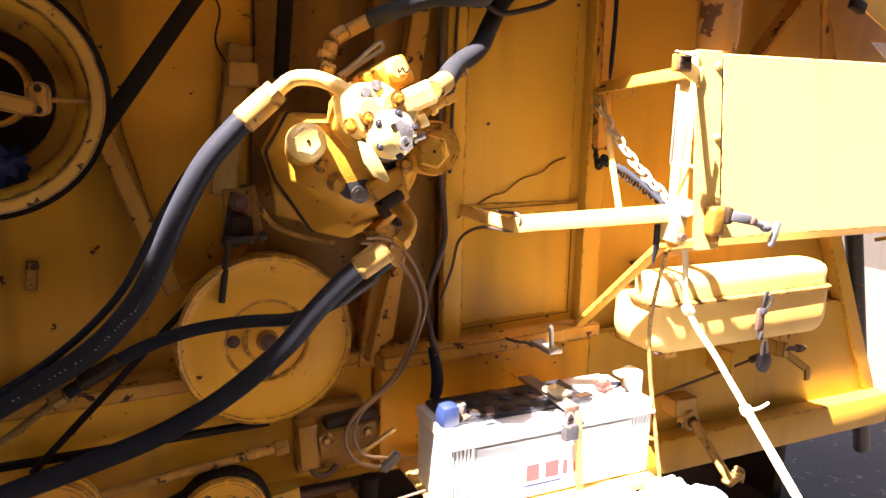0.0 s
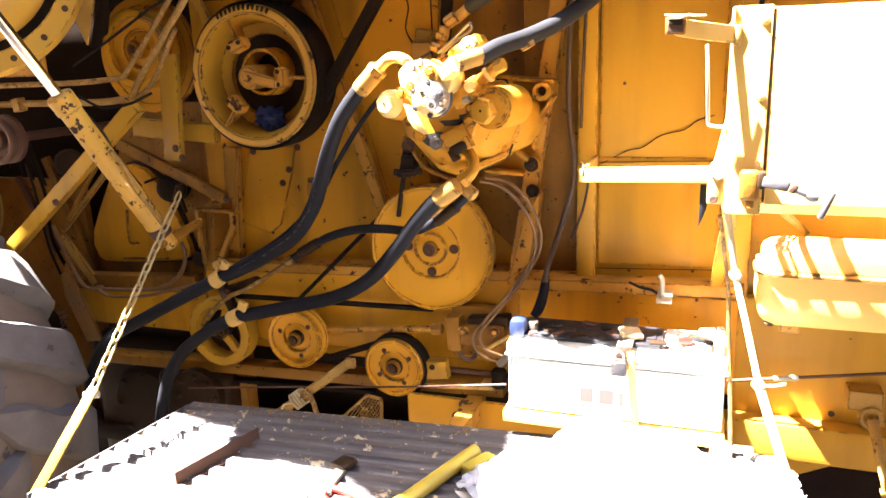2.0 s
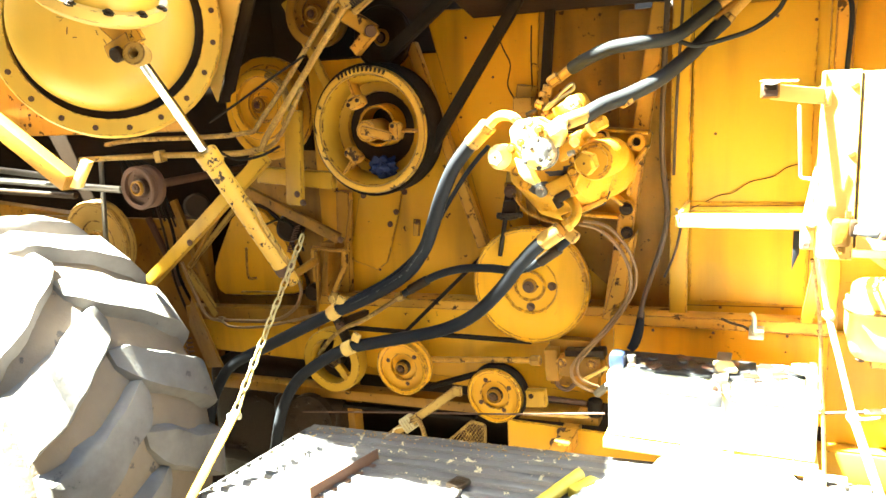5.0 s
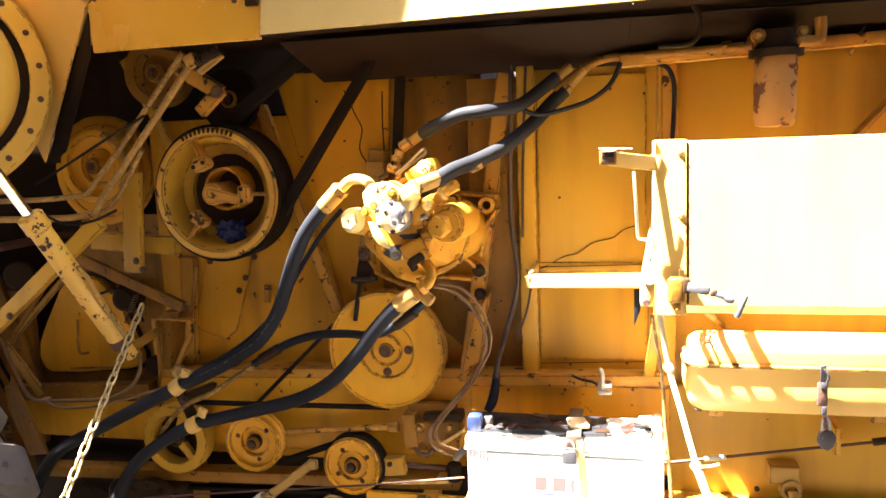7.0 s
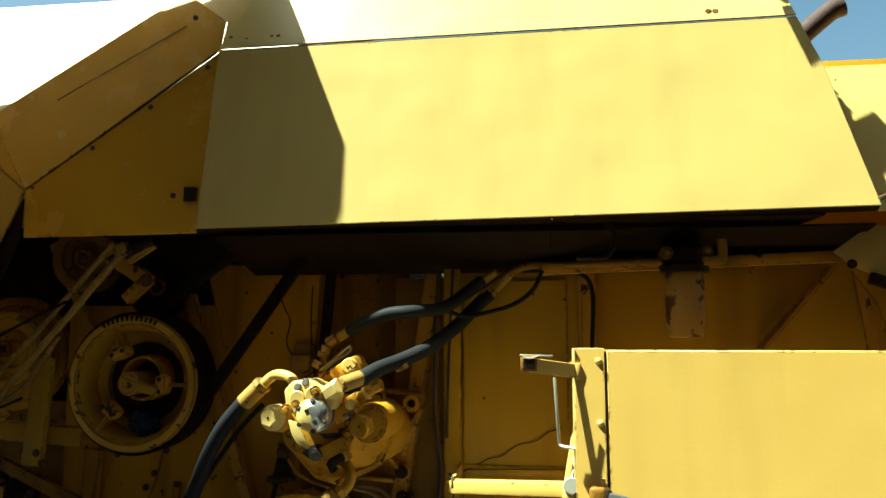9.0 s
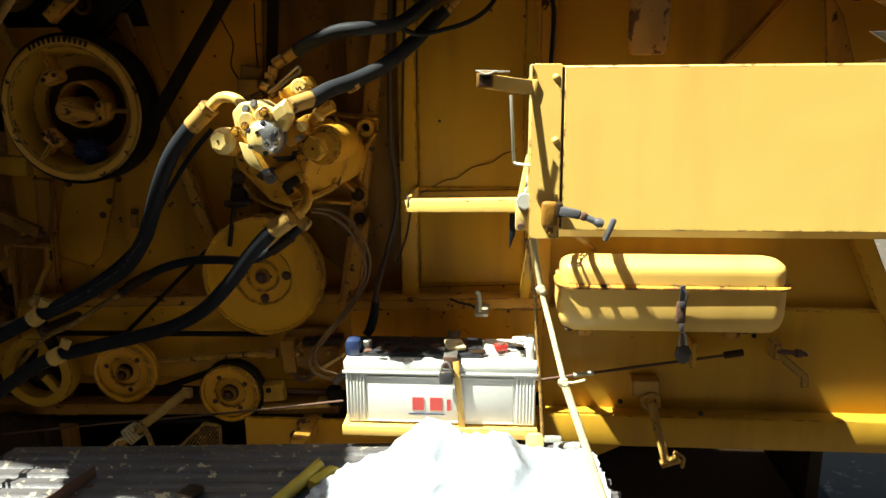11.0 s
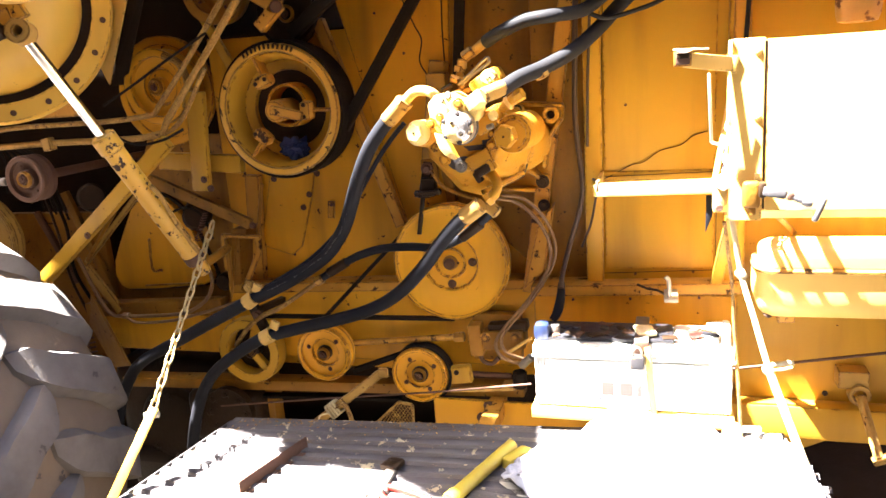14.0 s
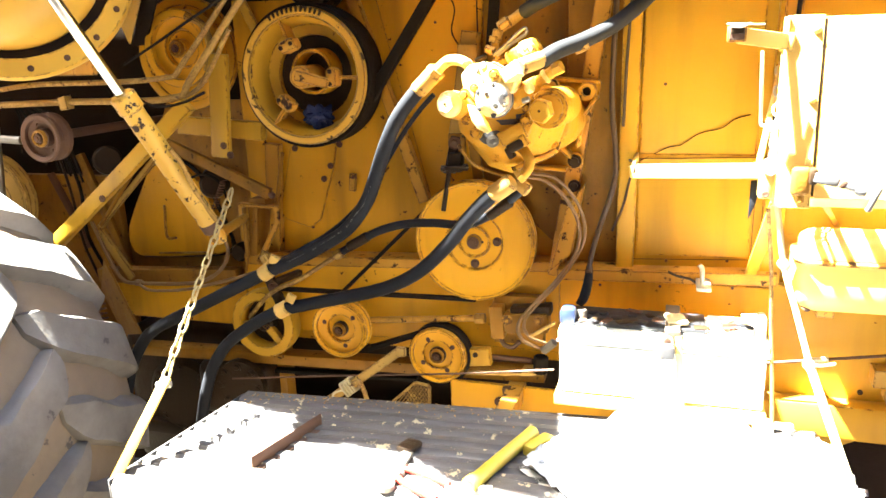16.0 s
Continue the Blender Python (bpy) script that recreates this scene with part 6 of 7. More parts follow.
for xz in ((1.02, 1.62), (0.62, 1.70), (0.78, 1.53), (0.45, 1.785), (1.23, 1.74)):
    part("paint_chip", turned([(0, 0.001), (0.0024, 0.001), (0.003, -0.001)], (xz[0], cy(xz[1], 0.001), xz[1]), (0, -1, 0), 8), RUST, cover)
arm = part("top_arm", bar((0.200, -0.472, 1.777), (0.306, -0.402, 1.760), 0.032, 0.005, up=(0.55, -0.83, 0)), PAINT_LIGHT, cover)
part("arm_pocket", box(0.180, 0.216, -0.4800, -0.4660, 1.764, 1.796, b=0.003), PAINT_WORN, arm)
part("pocket_mouth", box(0.184, 0.212, -0.4830, -0.4790, 1.768, 1.792, b=0.001), RUST, arm, "rusty open channel end")
part("pocket_back", box(0.186, 0.210, -0.4850, -0.4825, 1.780, 1.791, b=0.001), GREASE, arm)
part("arm_tab", bar((0.178, -0.4780, 1.799), (0.250, -0.4520, 1.796), 0.004, 0.006, up=(0, -1, 0)), ZINC, arm)
part("arm_wire", hose([(0.184, -0.4850, 1.798), (0.196, -0.4870, 1.793), (0.206, -0.4860, 1.793), (0.222, -0.4760, 1.799)], 0.002, 6), ZINC, arm)
part("arm_root", block((0.014, 0.012, 0.038), pose(0.306, -0.404, 1.760), b=0.004), PAINT_LIGHT, arm)
part("pull_strip", bar((0.254, -0.405, 1.745), (0.263, -0.392, 1.594), 0.007, 0.004), ZINC, cover, "bare bent wire pull")
part("pull_foot", hose([(0.263, -0.392, 1.594), (0.272, -0.396, 1.591), (0.300, -0.412, 1.590)], 0.0036, 8), ZINC, cover)
lt = part("latch_body", block((0.036, 0.030, 0.060), pose(0.343, -0.436, 1.484), b=0.009, seg=3), PAINT_DIRTY_SHADED, cover, "worn grey brown latch box")
part("latch_collar", block((0.016, 0.030, 0.034), pose(0.364, -0.446, 1.496), b=0.006), GREASE, lt)
part("latch_handle", bar((0.364, -0.456, 1.496), (0.410, -0.462, 1.487), 0.021, 0.014, b=0.004), HANDLE, lt, "grey plastic latch handle")
part("latch_clip", block((0.014, 0.018, 0.018), frame_of((0.410, -0.462, 1.487), (0.423, -0.463, 1.482)), b=0.004), RUST, lt)
part("latch_neck", hose([(0.420, -0.463, 1.483), (0.432, -0.465, 1.478), (0.445, -0.466, 1.473)], 0.0075, 12), HANDLE, lt)
part("latch_knob", turned([(0, -0.012), (0.008, -0.010), (0.0115, 0), (0.008, 0.010), (0, 0.012)], (0.450, -0.467, 1.471), (1, -0.1, -0.3), 18), HANDLE, lt)
part("latch_grip", bar((0.483, -0.470, 1.482), (0.464, -0.470, 1.430), 0.014, 0.014, b=0.006), HANDLE, lt)
part("latch_pin", rod((0.345, -0.440, 1.455), (0.345, -0.440, 1.440), 0.008), PAINT_DIRTY_SHADED, lt)
part("side_tab", block((0.012, 0.008, 0.022), pose(0.355, -0.430, 1.519), b=0.003), PAINT_PALE, cover)
part("bolt_stub", rod((0.288, -0.420, 1.510), (0.289, -0.390, 1.504), 0.02, seg=8), ZINC, cover)
part("corner_bracket", box(0.268, 0.296, -0.415, -0.355, 1.44, 1.50), PAINT_PALE, cover)
part("corner_pin", rod((0.280, -0.425, 1.452), (0.281, -0.405, 1.452), 0.008), RUST, cover)
part("stay", bar((1.5, -0.40, 1.45), (1.5, 0.02, 1.30), 0.03, 0.012), PAINT, cover)
part("underside_stay", bar((0.40, -0.37, 1.43), (0.50, -0.01, 1.30), 0.012, 0.02), PAINT_DIRTY_SHADED, cover)
part("hanger", bar((0.290, -0.395, 1.770), (0.345, 0.004, 1.742), 0.030, 0.008), PAINT, cover, "flat stay running back to the side panel")
part("hanger_rail", bar((0.352, -0.012, 1.742), (0.46, -0.012, 1.740), 0.030, 0.012), PAINT, cover)
chain("cover_chain", (0.335, -0.030, 1.722), (0.300, -0.362, 1.51), "loose galvanised chain behind the open side cover", 0.02)
sv = thing("stay_rod", (0.286, -0.210, 1.48), "yellow stay rod wrapped with black wire behind the cover", "stay bar")
part("rod", bar((0.352, -0.015, 1.79), (0.284, -0.215, 1.48), 0.014, 0.008), PAINT_LIGHT, sv)
part("rod_head", block((0.018, 0.02, 0.02), pose(0.354, -0.012, 1.79), b=0.004), GREASE, sv)
part("black_wire", hose([(0.352, -0.03, 1.70), (0.346, -0.035, 1.63), (0.338, -0.045, 1.585), (0.330, -0.07, 1.573), (0.322, -0.10, 1.580), (0.312, -0.20, 1.560), (0.302, -0.29, 1.530), (0.292, -0.37, 1.495)], 0.0065, 8, radius=lambda i, n: 1 + 0.25 * math.sin(i * 1.9)), RUBBER, sv)
part("wire_wrap", hose([Vector((0.322, -0.09, 1.581)).lerp(Vector((0.298, -0.33, 1.512)), i / 60) + Vector((0.004, 0.011 * math.cos(i * 1.1), 0.011 * math.sin(i * 1.1))) for i in range(61)], 0.0028, 6, steps=2), RUBBER, sv, "twisted black wire")
part("wire_knot", hose([(0.336, -0.05, 1.59), (0.330, -0.06, 1.565), (0.322, -0.08, 1.558), (0.318, -0.10, 1.570), (0.324, -0.09, 1.588)], 0.005, 8), RUBBER, sv)
part("wire", hose([(0.345, -0.01, 1.735), (0.335, -0.05, 1.745), (0.33, -0.08, 1.748), (0.34, -0.05, 1.735)], 0.003, 6), GREASE, sv)
part("loose_wire", hose([(0.352, -0.006, 1.99), (0.365, -0.008, 1.86), (0.385, -0.008, 1.74), (0.400, -0.01, 1.68)], 0.0022, 6), WIRE, sv)

# ---------- toolbox ----------
X0, X1, Y0, Y1 = 0.387, 0.964, -0.252, -0.130
lid_z = 1.261
box_t = thing("tool_box", (0.66, -0.22, 1.148), "yellow steel tool box with a rounded lid and bent flange", "tool box")


def rounded_shell(x0, x1, y0, y1, z0, z1, r, low, high):
    """A box rounded in plan, drawn in by low along its bottom edge and by high along its top edge, in steps."""
    t = bmesh.new()
    rings = []
    for f, inset in [(0.0, low), (0.10, low * 0.45), (0.25, low * 0.12), (0.4, 0.0), (0.6, 0.0), (0.78, high * 0.14), (0.92, high * 0.5), (1.0, high)]:
        z = z0 + (z1 - z0) * f
        rings.append([t.verts.new((x, y, z)) for x, y in rounded(x0 + inset, x1 - inset, y0 + inset, y1 - inset, max(r - inset * 0.4, 0.008), 6)])
    n = len(rings[0])
    for p, q in zip(rings, rings[1:]):
        for i in range(n):
            t.faces.new((p[i], p[(i + 1) % n], q[(i + 1) % n], q[i]))
    t.faces.new(rings[0][::-1])
    t.faces.new(rings[-1])
    return t


part("box_body", rounded_shell(X0, X1, Y0, -0.064, 1.135, lid_z - 0.002, 0.040, 0.018, 0.0), PAINT_LIGHT, box_t)
part("lid", rounded_shell(X0 + 0.004, X1 - 0.004, Y0 + 0.003, Y1, lid_z + 0.003, 1.322, 0.042, 0.0, 0.028), PAINT_LIGHT, box_t)
fl = bmesh.new()
rim = [rounded(X0 - 0.010, X1 + 0.010, Y0 - 0.007, Y1 + 0.004, 0.046, 8), rounded(X0 + 0.010, X1 - 0.010, Y0 + 0.008, Y1 - 0.008, 0.030, 8)]
lay = []
for z in (lid_z - 0.002, lid_z + 0.003):
    lay.append([[fl.verts.new((x + 0.002 * noise.noise((x * 9, y * 9, 1)), y + (0.004 * noise.noise((x * 13, 2.0, 0)) if k == 0 else 0.0), z - (0.004 + 0.004 * noise.noise((x * 11, y * 5, 4)) if k == 0 else 0.0))) for x, y in rr] for k, rr in enumerate(rim)])
n = len(rim[0])
for a, b in ((lay[0][0], lay[1][0]), (lay[1][0], lay[1][1]), (lay[1][1], lay[0][1]), (lay[0][1], lay[0][0])):
    for i_ in range(n):
        fl.faces.new((a[i_], a[(i_ + 1) % n], b[(i_ + 1) % n], b[i_]))
part("lid_flange", fl, PAINT_WORN, box_t, "bent lid flange with chipped edges")
hp = part("hasp", bar((0.688, -0.283, 1.274), (0.692, -0.272, 1.225), 0.014, 0.005), BAREGREY, box_t)
part("hasp_loop", hose([(0.690, -0.286, 1.266), (0.699, -0.289, 1.250), (0.697, -0.281, 1.232)], 0.003, 8), BAREGREY, hp)
part("hasp_plate", block((0.024, 0.010, 0.058), pose(0.692, -0.265, 1.198), b=0.004), RUST, hp)
part("hasp_staple", block((0.016, 0.014, 0.018), pose(0.693, -0.272, 1.222), b=0.004), BAREGREY, hp)
part("hasp_foot", block((0.012, 0.010, 0.022), pose(0.696, -0.268, 1.158), b=0.003), BAREGREY, hp)
for q in ((0.418, -0.22, 1.136), (0.890, -0.21, 1.136), (0.870, -0.22, 1.136)):
    part("box_bolt", bolt(q, (0, 0, -1), 0.008), RUST, box_t)
part("foot", box(0.44, 0.48, -0.22, -0.030, 1.112, 1.146), PAINT_WORN, box_t)
part("foot", box(0.82, 0.86, -0.22, -0.030, 1.112, 1.146), PAINT_WORN, box_t)
pl = thing("padlock", (0.701, -0.282, 1.066), "dark grey padlock hanging from the tool box hasp", "padlock")
part("lock_body", plate([(0.684, 1.112), (0.712, 1.117), (0.722, 1.098), (0.716, 1.078), (0.704, 1.064), (0.690, 1.070), (0.679, 1.086)], -0.290, -0.272, b=0.005), BAREGREY, pl)
part("shackle", hose([(0.692, -0.281, 1.108), (0.690, -0.281, 1.132), (0.697, -0.281, 1.148), (0.706, -0.281, 1.134), (0.707, -0.281, 1.110)], 0.004, 8), STEEL, pl)
part("strap", bar((0.694, -0.283, 1.150), (0.697, -0.285, 1.118), 0.008, 0.004), RUST, pl)
bb = thing("angle_bracket", (1.05, -0.09, 0.93), "tan angle bracket with a long bolt under the tool box", "bracket")
part("arm", bar((1.008, -0.075, 1.020), (1.078, -0.11, 0.965), 0.022, 0.008), PAINT_DUSTY, bb)
part("drop", bar((1.078, -0.11, 0.970), (1.082, -0.11, 0.932), 0.020, 0.008), PAINT_DUSTY, bb)
part("tab", block((0.018, 0.03, 0.044), pose(1.008, -0.075, 1.025), b=0.003), PAINT_DUSTY, bb)
part("bolt", rod((1.005, -0.085, 1.028), (1.090, -0.085, 1.020), 0.007), RUST, bb)
part("nut", rod((1.058, -0.085, 1.023), (1.074, -0.085, 1.0215), 0.013, seg=6), RUST, bb)
part("root", box(1.0, 1.02, -0.075, -0.031, 1.0, 1.045, b=0.002), PAINT_DUSTY, bb)

# control rod along the lower panel, with its clip
cr = thing("control_rod", (0.545, -0.100, 0.955), "thin dark control rod along the lower panel", "rod")
part("rod", rod((0.341, -0.100, 0.930), (0.872, -0.100, 1.020), 0.004), RUST, cr)
part("sleeve", rod((0.447, -0.100, 0.948), (0.503, -0.100, 0.957), 0.007), ZINC, cr)
part("rod_end", rod((0.859, -0.100, 1.018), (0.911, -0.100, 1.028), 0.010), GREASE, cr)
part("guide", box(0.765, 0.78, -0.12, -0.030, 0.985, 1.06), PAINT, cr)
stand = thing("strut_leg", (0.715, -0.130, 0.695), "tan strut leg with clamp feet hanging from the chassis beam", "strut")
part("clamp", turned([(0.016, -0.015), (0.028, -0.015), (0.028, 0.015), (0.016, 0.015)], (0.670, -0.080, 0.866), (0, -1, 0), 24, closed=True), PAINT_DUSTY, stand)
part("clamp_plate", block((0.075, 0.06, 0.05), pose(0.655, -0.055, 0.905)), PAINT_DUSTY, stand)
part("leg", rod((0.669, -0.100, 0.870), (0.693, -0.220, 0.750), 0.012), PAINT_DUSTY, stand)
part("leg_foot", block((0.055, 0.035, 0.012), frame_of((0.672, -0.220, 0.742), (0.734, -0.220, 0.766))), PAINT_DUSTY, stand)
part("foot_hook", hose([(0.712, -0.220, 0.781), (0.737, -0.220, 0.766), (0.736, -0.220, 0.736)], 0.006, 8), PAINT_DUSTY, stand)
for q in ((0.573, -0.150, 0.895), (0.783, -0.192, 0.884), (0.880, -0.034, 1.052), (0.959, -0.034, 1.053), (0.944, -0.034, 1.067)):
    solo("stud_bolt", bolt(q, r=0.0045), GREASE, "small dark bolt head in the yellow panel", "bolt", "panel bolts")

# ---------- rope ----------
rp = thing("rope", (0.449, -0.720, 0.936), "pale yellow rope with knots stretched from the cover to the platform", "rope")
r0, r1, r2, r3 = Vector((0.309, -0.400, 1.423)), Vector((0.332, -0.400, 1.294)), Vector((0.380, -0.530, 1.117)), Vector((0.465, -0.660, 0.892))
part("strand", hose([r0, r1, r1.lerp(r2, 0.5), r2], 0.0065, 10), ROPE, rp)
part("lower_strand", hose([r2, r2.lerp(r3, 0.5), r3, r3 + (r3 - r2) * 0.25], 0.009, 10), ROPE, rp)
for c in (r1, r2):
    k = bmesh.new()
    bmesh.ops.create_icosphere(k, subdivisions=3, radius=0.013)
    for vv in k.verts:
        vv.co = Vector(c) + vv.co * (1 + 0.4 * noise.noise(vv.co * 90))
    part("knot", k, ROPE, rp)
part("loose_end", hose([r2, r2 + Vector((0.02, -0.01, 0.005)), r2 + Vector((0.045, -0.01, 0.012))], 0.0035, 8), ROPE, rp)
solo("side_rope", hose([(0.296, -0.360, 1.407), (0.321, -0.300, 1.251), (0.330, -0.300, 1.133), (0.341, -0.320, 0.990), (0.348, -0.340, 0.876)], 0.0045, 8), PAINT_DUSTY, "thin tan cord hanging behind the battery", "cord")

# ---------- battery ----------
bt = thing("battery", (0.08, -0.22, 0.895), "large white truck battery with a grimy black top and red lettering", "battery")
bx0, bx1, by0, by1 = -0.165, 0.329, -0.313, -0.150
bz0, bz1, bz2 = 0.895, 1.039, 1.068
part("case", box(bx0, bx1, by0, by1, bz0, bz1, b=0.006), WHITE, bt)
part("lid", box(bx0 - 0.004, bx1 + 0.004, by0 - 0.004, by1 + 0.004, bz1, bz2, b=0.006), WHITE, bt)
part("lid_lip", box(bx0 - 0.006, bx1 + 0.006, by0 - 0.008, by0 - 0.002, bz1 - 0.004, bz1 + 0.004, b=0.0015), WHITE, bt)
part("top_plate", box(bx0 + 0.012, bx1 - 0.14, by0 + 0.030, by1 - 0.008, bz2, bz2 + 0.012, b=0.005), BLACKP, bt)
part("top_plate", box(bx1 - 0.135, bx1 - 0.03, by0 + 0.05, by1 - 0.008, bz2, bz2 + 0.010, b=0.005), WHITE, bt, "white right-hand part of the battery top")
for k in range(6):
    for xs in (bx0 + 0.005 + k * 0.0085, bx1 - 0.005 - k * 0.0085):
        part("case_rib", box(xs - 0.0022, xs + 0.0022, by0 - 0.004, by0 + 0.002, bz0 + 0.004, bz1 - 0.006, b=0.001), WHITE, bt)
rg_b = random.Random(12)
for k in range(16):
    gx, gy = bx0 + 0.03 + 0.021 * k, by0 + 0.045 + 0.09 * rg_b.random()
    part("grime_lump", block((0.022 + 0.02 * rg_b.random(), 0.018 + 0.014 * rg_b.random(), 0.005), pose(gx, gy, bz2 + 0.013, 0, 0, 360 * rg_b.random()), b=0.002), (GREASE, RUST, BLACKP)[k % 3], bt)
for k in range(3):
    part("filler_cap", turned([(0, 0.007), (0.011, 0.007), (0.013, 0.005), (0.013, 0)], (bx0 + 0.10 + 0.075 * k, by0 + 0.10, bz2 + 0.011), (0, 0, 1), 20), BLACKP, bt, "grimy black filler cap")
part("handle_post", block((0.020, 0.05, 0.062), pose(bx1 - 0.014, by0 + 0.05, bz2 + 0.026), b=0.007), WHITE, bt)
part("handle_bar", bar((bx1 - 0.024, by0 + 0.05, bz2 + 0.052), (bx1 - 0.06, by0 + 0.05, bz2 + 0.046), 0.010, 0.03, b=0.003), WHITE, bt)
part("terminal", rod((bx0 + 0.05, by0 + 0.06, bz2 + 0.004), (bx0 + 0.05, by0 + 0.06, bz2 + 0.036), 0.012), STEEL, bt)
part("terminal_cover", block((0.042, 0.05, 0.052), pose(bx0 + 0.016, by0 + 0.05, bz2 + 0.020), b=0.014), BLUEP, bt)
tm = part("terminal", rod((bx1 - 0.09, by0 + 0.06, bz2 + 0.004), (bx1 - 0.09, by0 + 0.06, bz2 + 0.034), 0.011), RUST, bt)
part("terminal_clamp", block((0.034, 0.026, 0.016), pose(bx1 - 0.09, by0 + 0.06, bz2 + 0.022, 0, 0, 15), b=0.004), REDP, tm, "faded red terminal clamp")
part("terminal_lead", hose([(bx1 - 0.085, by0 + 0.065, bz2 + 0.024), (bx1 - 0.06, by0 + 0.06, bz2 + 0.022), (bx1 - 0.03, by0 + 0.075, bz2 + 0.012)], 0.005, 8), RUBBER, tm)
part("front_panel", box(bx0 + 0.058, bx1 - 0.058, by0 - 0.003, by0 + 0.002, bz0 + 0.008, bz1 - 0.012, b=0.001), WHITE, bt)
for z in (bz0 + 0.008, bz1 - 0.012):
    part("panel_edge", box(bx0 + 0.056, bx1 - 0.056, by0 - 0.005, by0 - 0.001, z - 0.002, z + 0.002, b=0.001), WHITE, bt)
# hand-painted marks, as plain bars
z0 = bz0 + 0.040
for xa, wide, high in ((0.010, 0.030, 0.036), (0.056, 0.032, 0.036), (0.100, 0.010, 0.032), (0.128, 0.008, 0.024)):
    part("red_mark", box(xa, xa + wide, by0 - 0.0045, by0 - 0.002, z0, z0 + high, b=0.0), REDINK, bt)
part("blue_line", box(0.0, 0.095, by0 - 0.0045, by0 - 0.002, z0 - 0.012, z0 - 0.009, b=0.0), BLUEP, bt)
hb = thing("battery_clamp", (0.12, -0.27, 1.09), "rusty hold-down bracket with a yellow strap and padlock over the battery", "clamp")
part("bridge", box(0.092, 0.128, by0 - 0.012, by1 + 0.02, bz2 + 0.013, bz2 + 0.021), STEEL, hb)
part("bridge_lip", box(0.092, 0.128, by0 - 0.014, by0 - 0.008, bz2 - 0.012, bz2 + 0.021), RUST, hb)
part("hook_block", block((0.034, 0.02, 0.034), pose(0.100, by0 - 0.022, bz2 - 0.030), b=0.004), BAREGREY, hb, "dark grey padlock body")
part("hook_shackle", hose([(0.090, by0 - 0.022, bz2 - 0.016), (0.091, by0 - 0.022, bz2 + 0.002), (0.100, by0 - 0.020, bz2 + 0.010), (0.110, by0 - 0.022, bz2 + 0.002), (0.111, by0 - 0.022, bz2 - 0.016)], 0.0032, 8), STEEL, hb)
part("strap", bar((0.124, by0 - 0.012, bz2 + 0.010), (0.140, by0 - 0.012, bz0 - 0.004), 0.017, 0.005), PAINT_LIGHT, hb)
part("rag_wrap", block((0.05, 0.05, 0.012), pose(0.118, by0 + 0.06, bz2 + 0.026, 8, 5, 20), b=0.005), ROPE, hb)
tray = thing("battery_tray", (0.08, -0.22, 0.86), "yellow angle iron battery tray", "tray")
part("front_angle", box(-0.175, 0.335, by0 - 0.022, by0 - 0.008, 0.866, 0.894), PAINT_LIGHT, tray)
part("base", box(-0.175, 0.335, by0 - 0.008, -0.04, 0.884, 0.894), PAINT_LIGHT, tray)
part("side_lug", plate(rounded(0.305, 0.352, 0.815, 0.89, 0.015), by0 - 0.032, by0 - 0.022), PAINT_PALE, tray)
part("lug_pin", rod((0.352, -0.34, 0.875), (0.395, -0.33, 0.87), 0.009), ZINC, tray)
part("lug_wire", hose([(0.385, -0.34, 0.86), (0.378, -0.35, 0.835), (0.392, -0.36, 0.82), (0.41, -0.355, 0.832)], 0.006, 8), ZINC, tray)
bc_ = thing("battery_cable", (-0.116, -0.200, 1.101), "brown battery cable with a black boot hanging beside the post", "cable")
part("cable", hose([(-0.061, -0.020, 2.059), (-0.069, -0.030, 1.820), (-0.072, -0.030, 1.615), (-0.057, -0.030, 1.469), (-0.061, -0.040, 1.389), (-0.096, -0.030, 1.269), (-0.111, -0.090, 1.203), (-0.113, -0.130, 1.166)], 0.0075, 10), WIRE, bc_)
part("boot", hose([(-0.114, -0.105, 1.175), (-0.115, -0.135, 1.135), (-0.123, -0.155, 1.101), (-0.135, -0.165, 1.082)], 0.012, 12, radius=lambda i, n: 0.8 + 0.35 * math.sin(3.1 * i / n)), RUBBER, bc_)
part("branch", hose([(-0.022, -0.020, 2.049), (-0.036, -0.025, 1.741), (-0.041, -0.025, 1.549)], 0.004, 8), WIRE, bc_)

# ---------- platform ----------
pf = thing("platform", (-0.3, -0.6, 0.79), "fold-down ribbed steel platform, scuffed and strewn with chaff", "platform")
PZ = 0.822
part("deck_sheet", sheet([(-1.035, -0.415, PZ), (-1.105, -0.88, PZ), (0.62, -0.98, PZ), (0.46, -0.275, PZ)], -0.006), PLANK, pf)
part("front_edge", bar((-1.105, -0.885, PZ - 0.02), (0.62, -0.985, PZ - 0.02), 0.05, 0.01), PLANK, pf)
part("left_edge", bar((-1.046, -0.412, PZ - 0.014), (-1.116, -0.882, PZ - 0.014), 0.055, 0.006, up=(-1, 0, 0)), PLANK, pf)
for k in range(11):
    ya = -0.432 - 0.043 * k
    r = bmesh.new()
    rows = []
    xa, xb = -1.042 - 0.065 * k / 10, 0.462 + 0.15 * k / 10
    for i in range(61):
        x = xa + (xb - xa) * i / 60
        y = ya + 0.135 * (1 - k / 14) * (x - xa) / (xb - xa) + 0.003 * noise.noise((x * 6, k * 3.1, 0))
        e = 1.0 if i < 59 else 0.55
        rows.append([r.verts.new((x, y + dy * e, PZ + 0.004 + dz * e)) for dy, dz in ((-0.021, -0.001), (-0.016, 0.001), (-0.010, 0.011), (0.010, 0.011), (0.016, 0.001), (0.021, -0.001))])
    for a, b in zip(rows, rows[1:]):
        for j in range(5):
            r.faces.new((a[j], b[j], b[j + 1], a[j + 1]))
    part("rib", r, PLANK, pf)
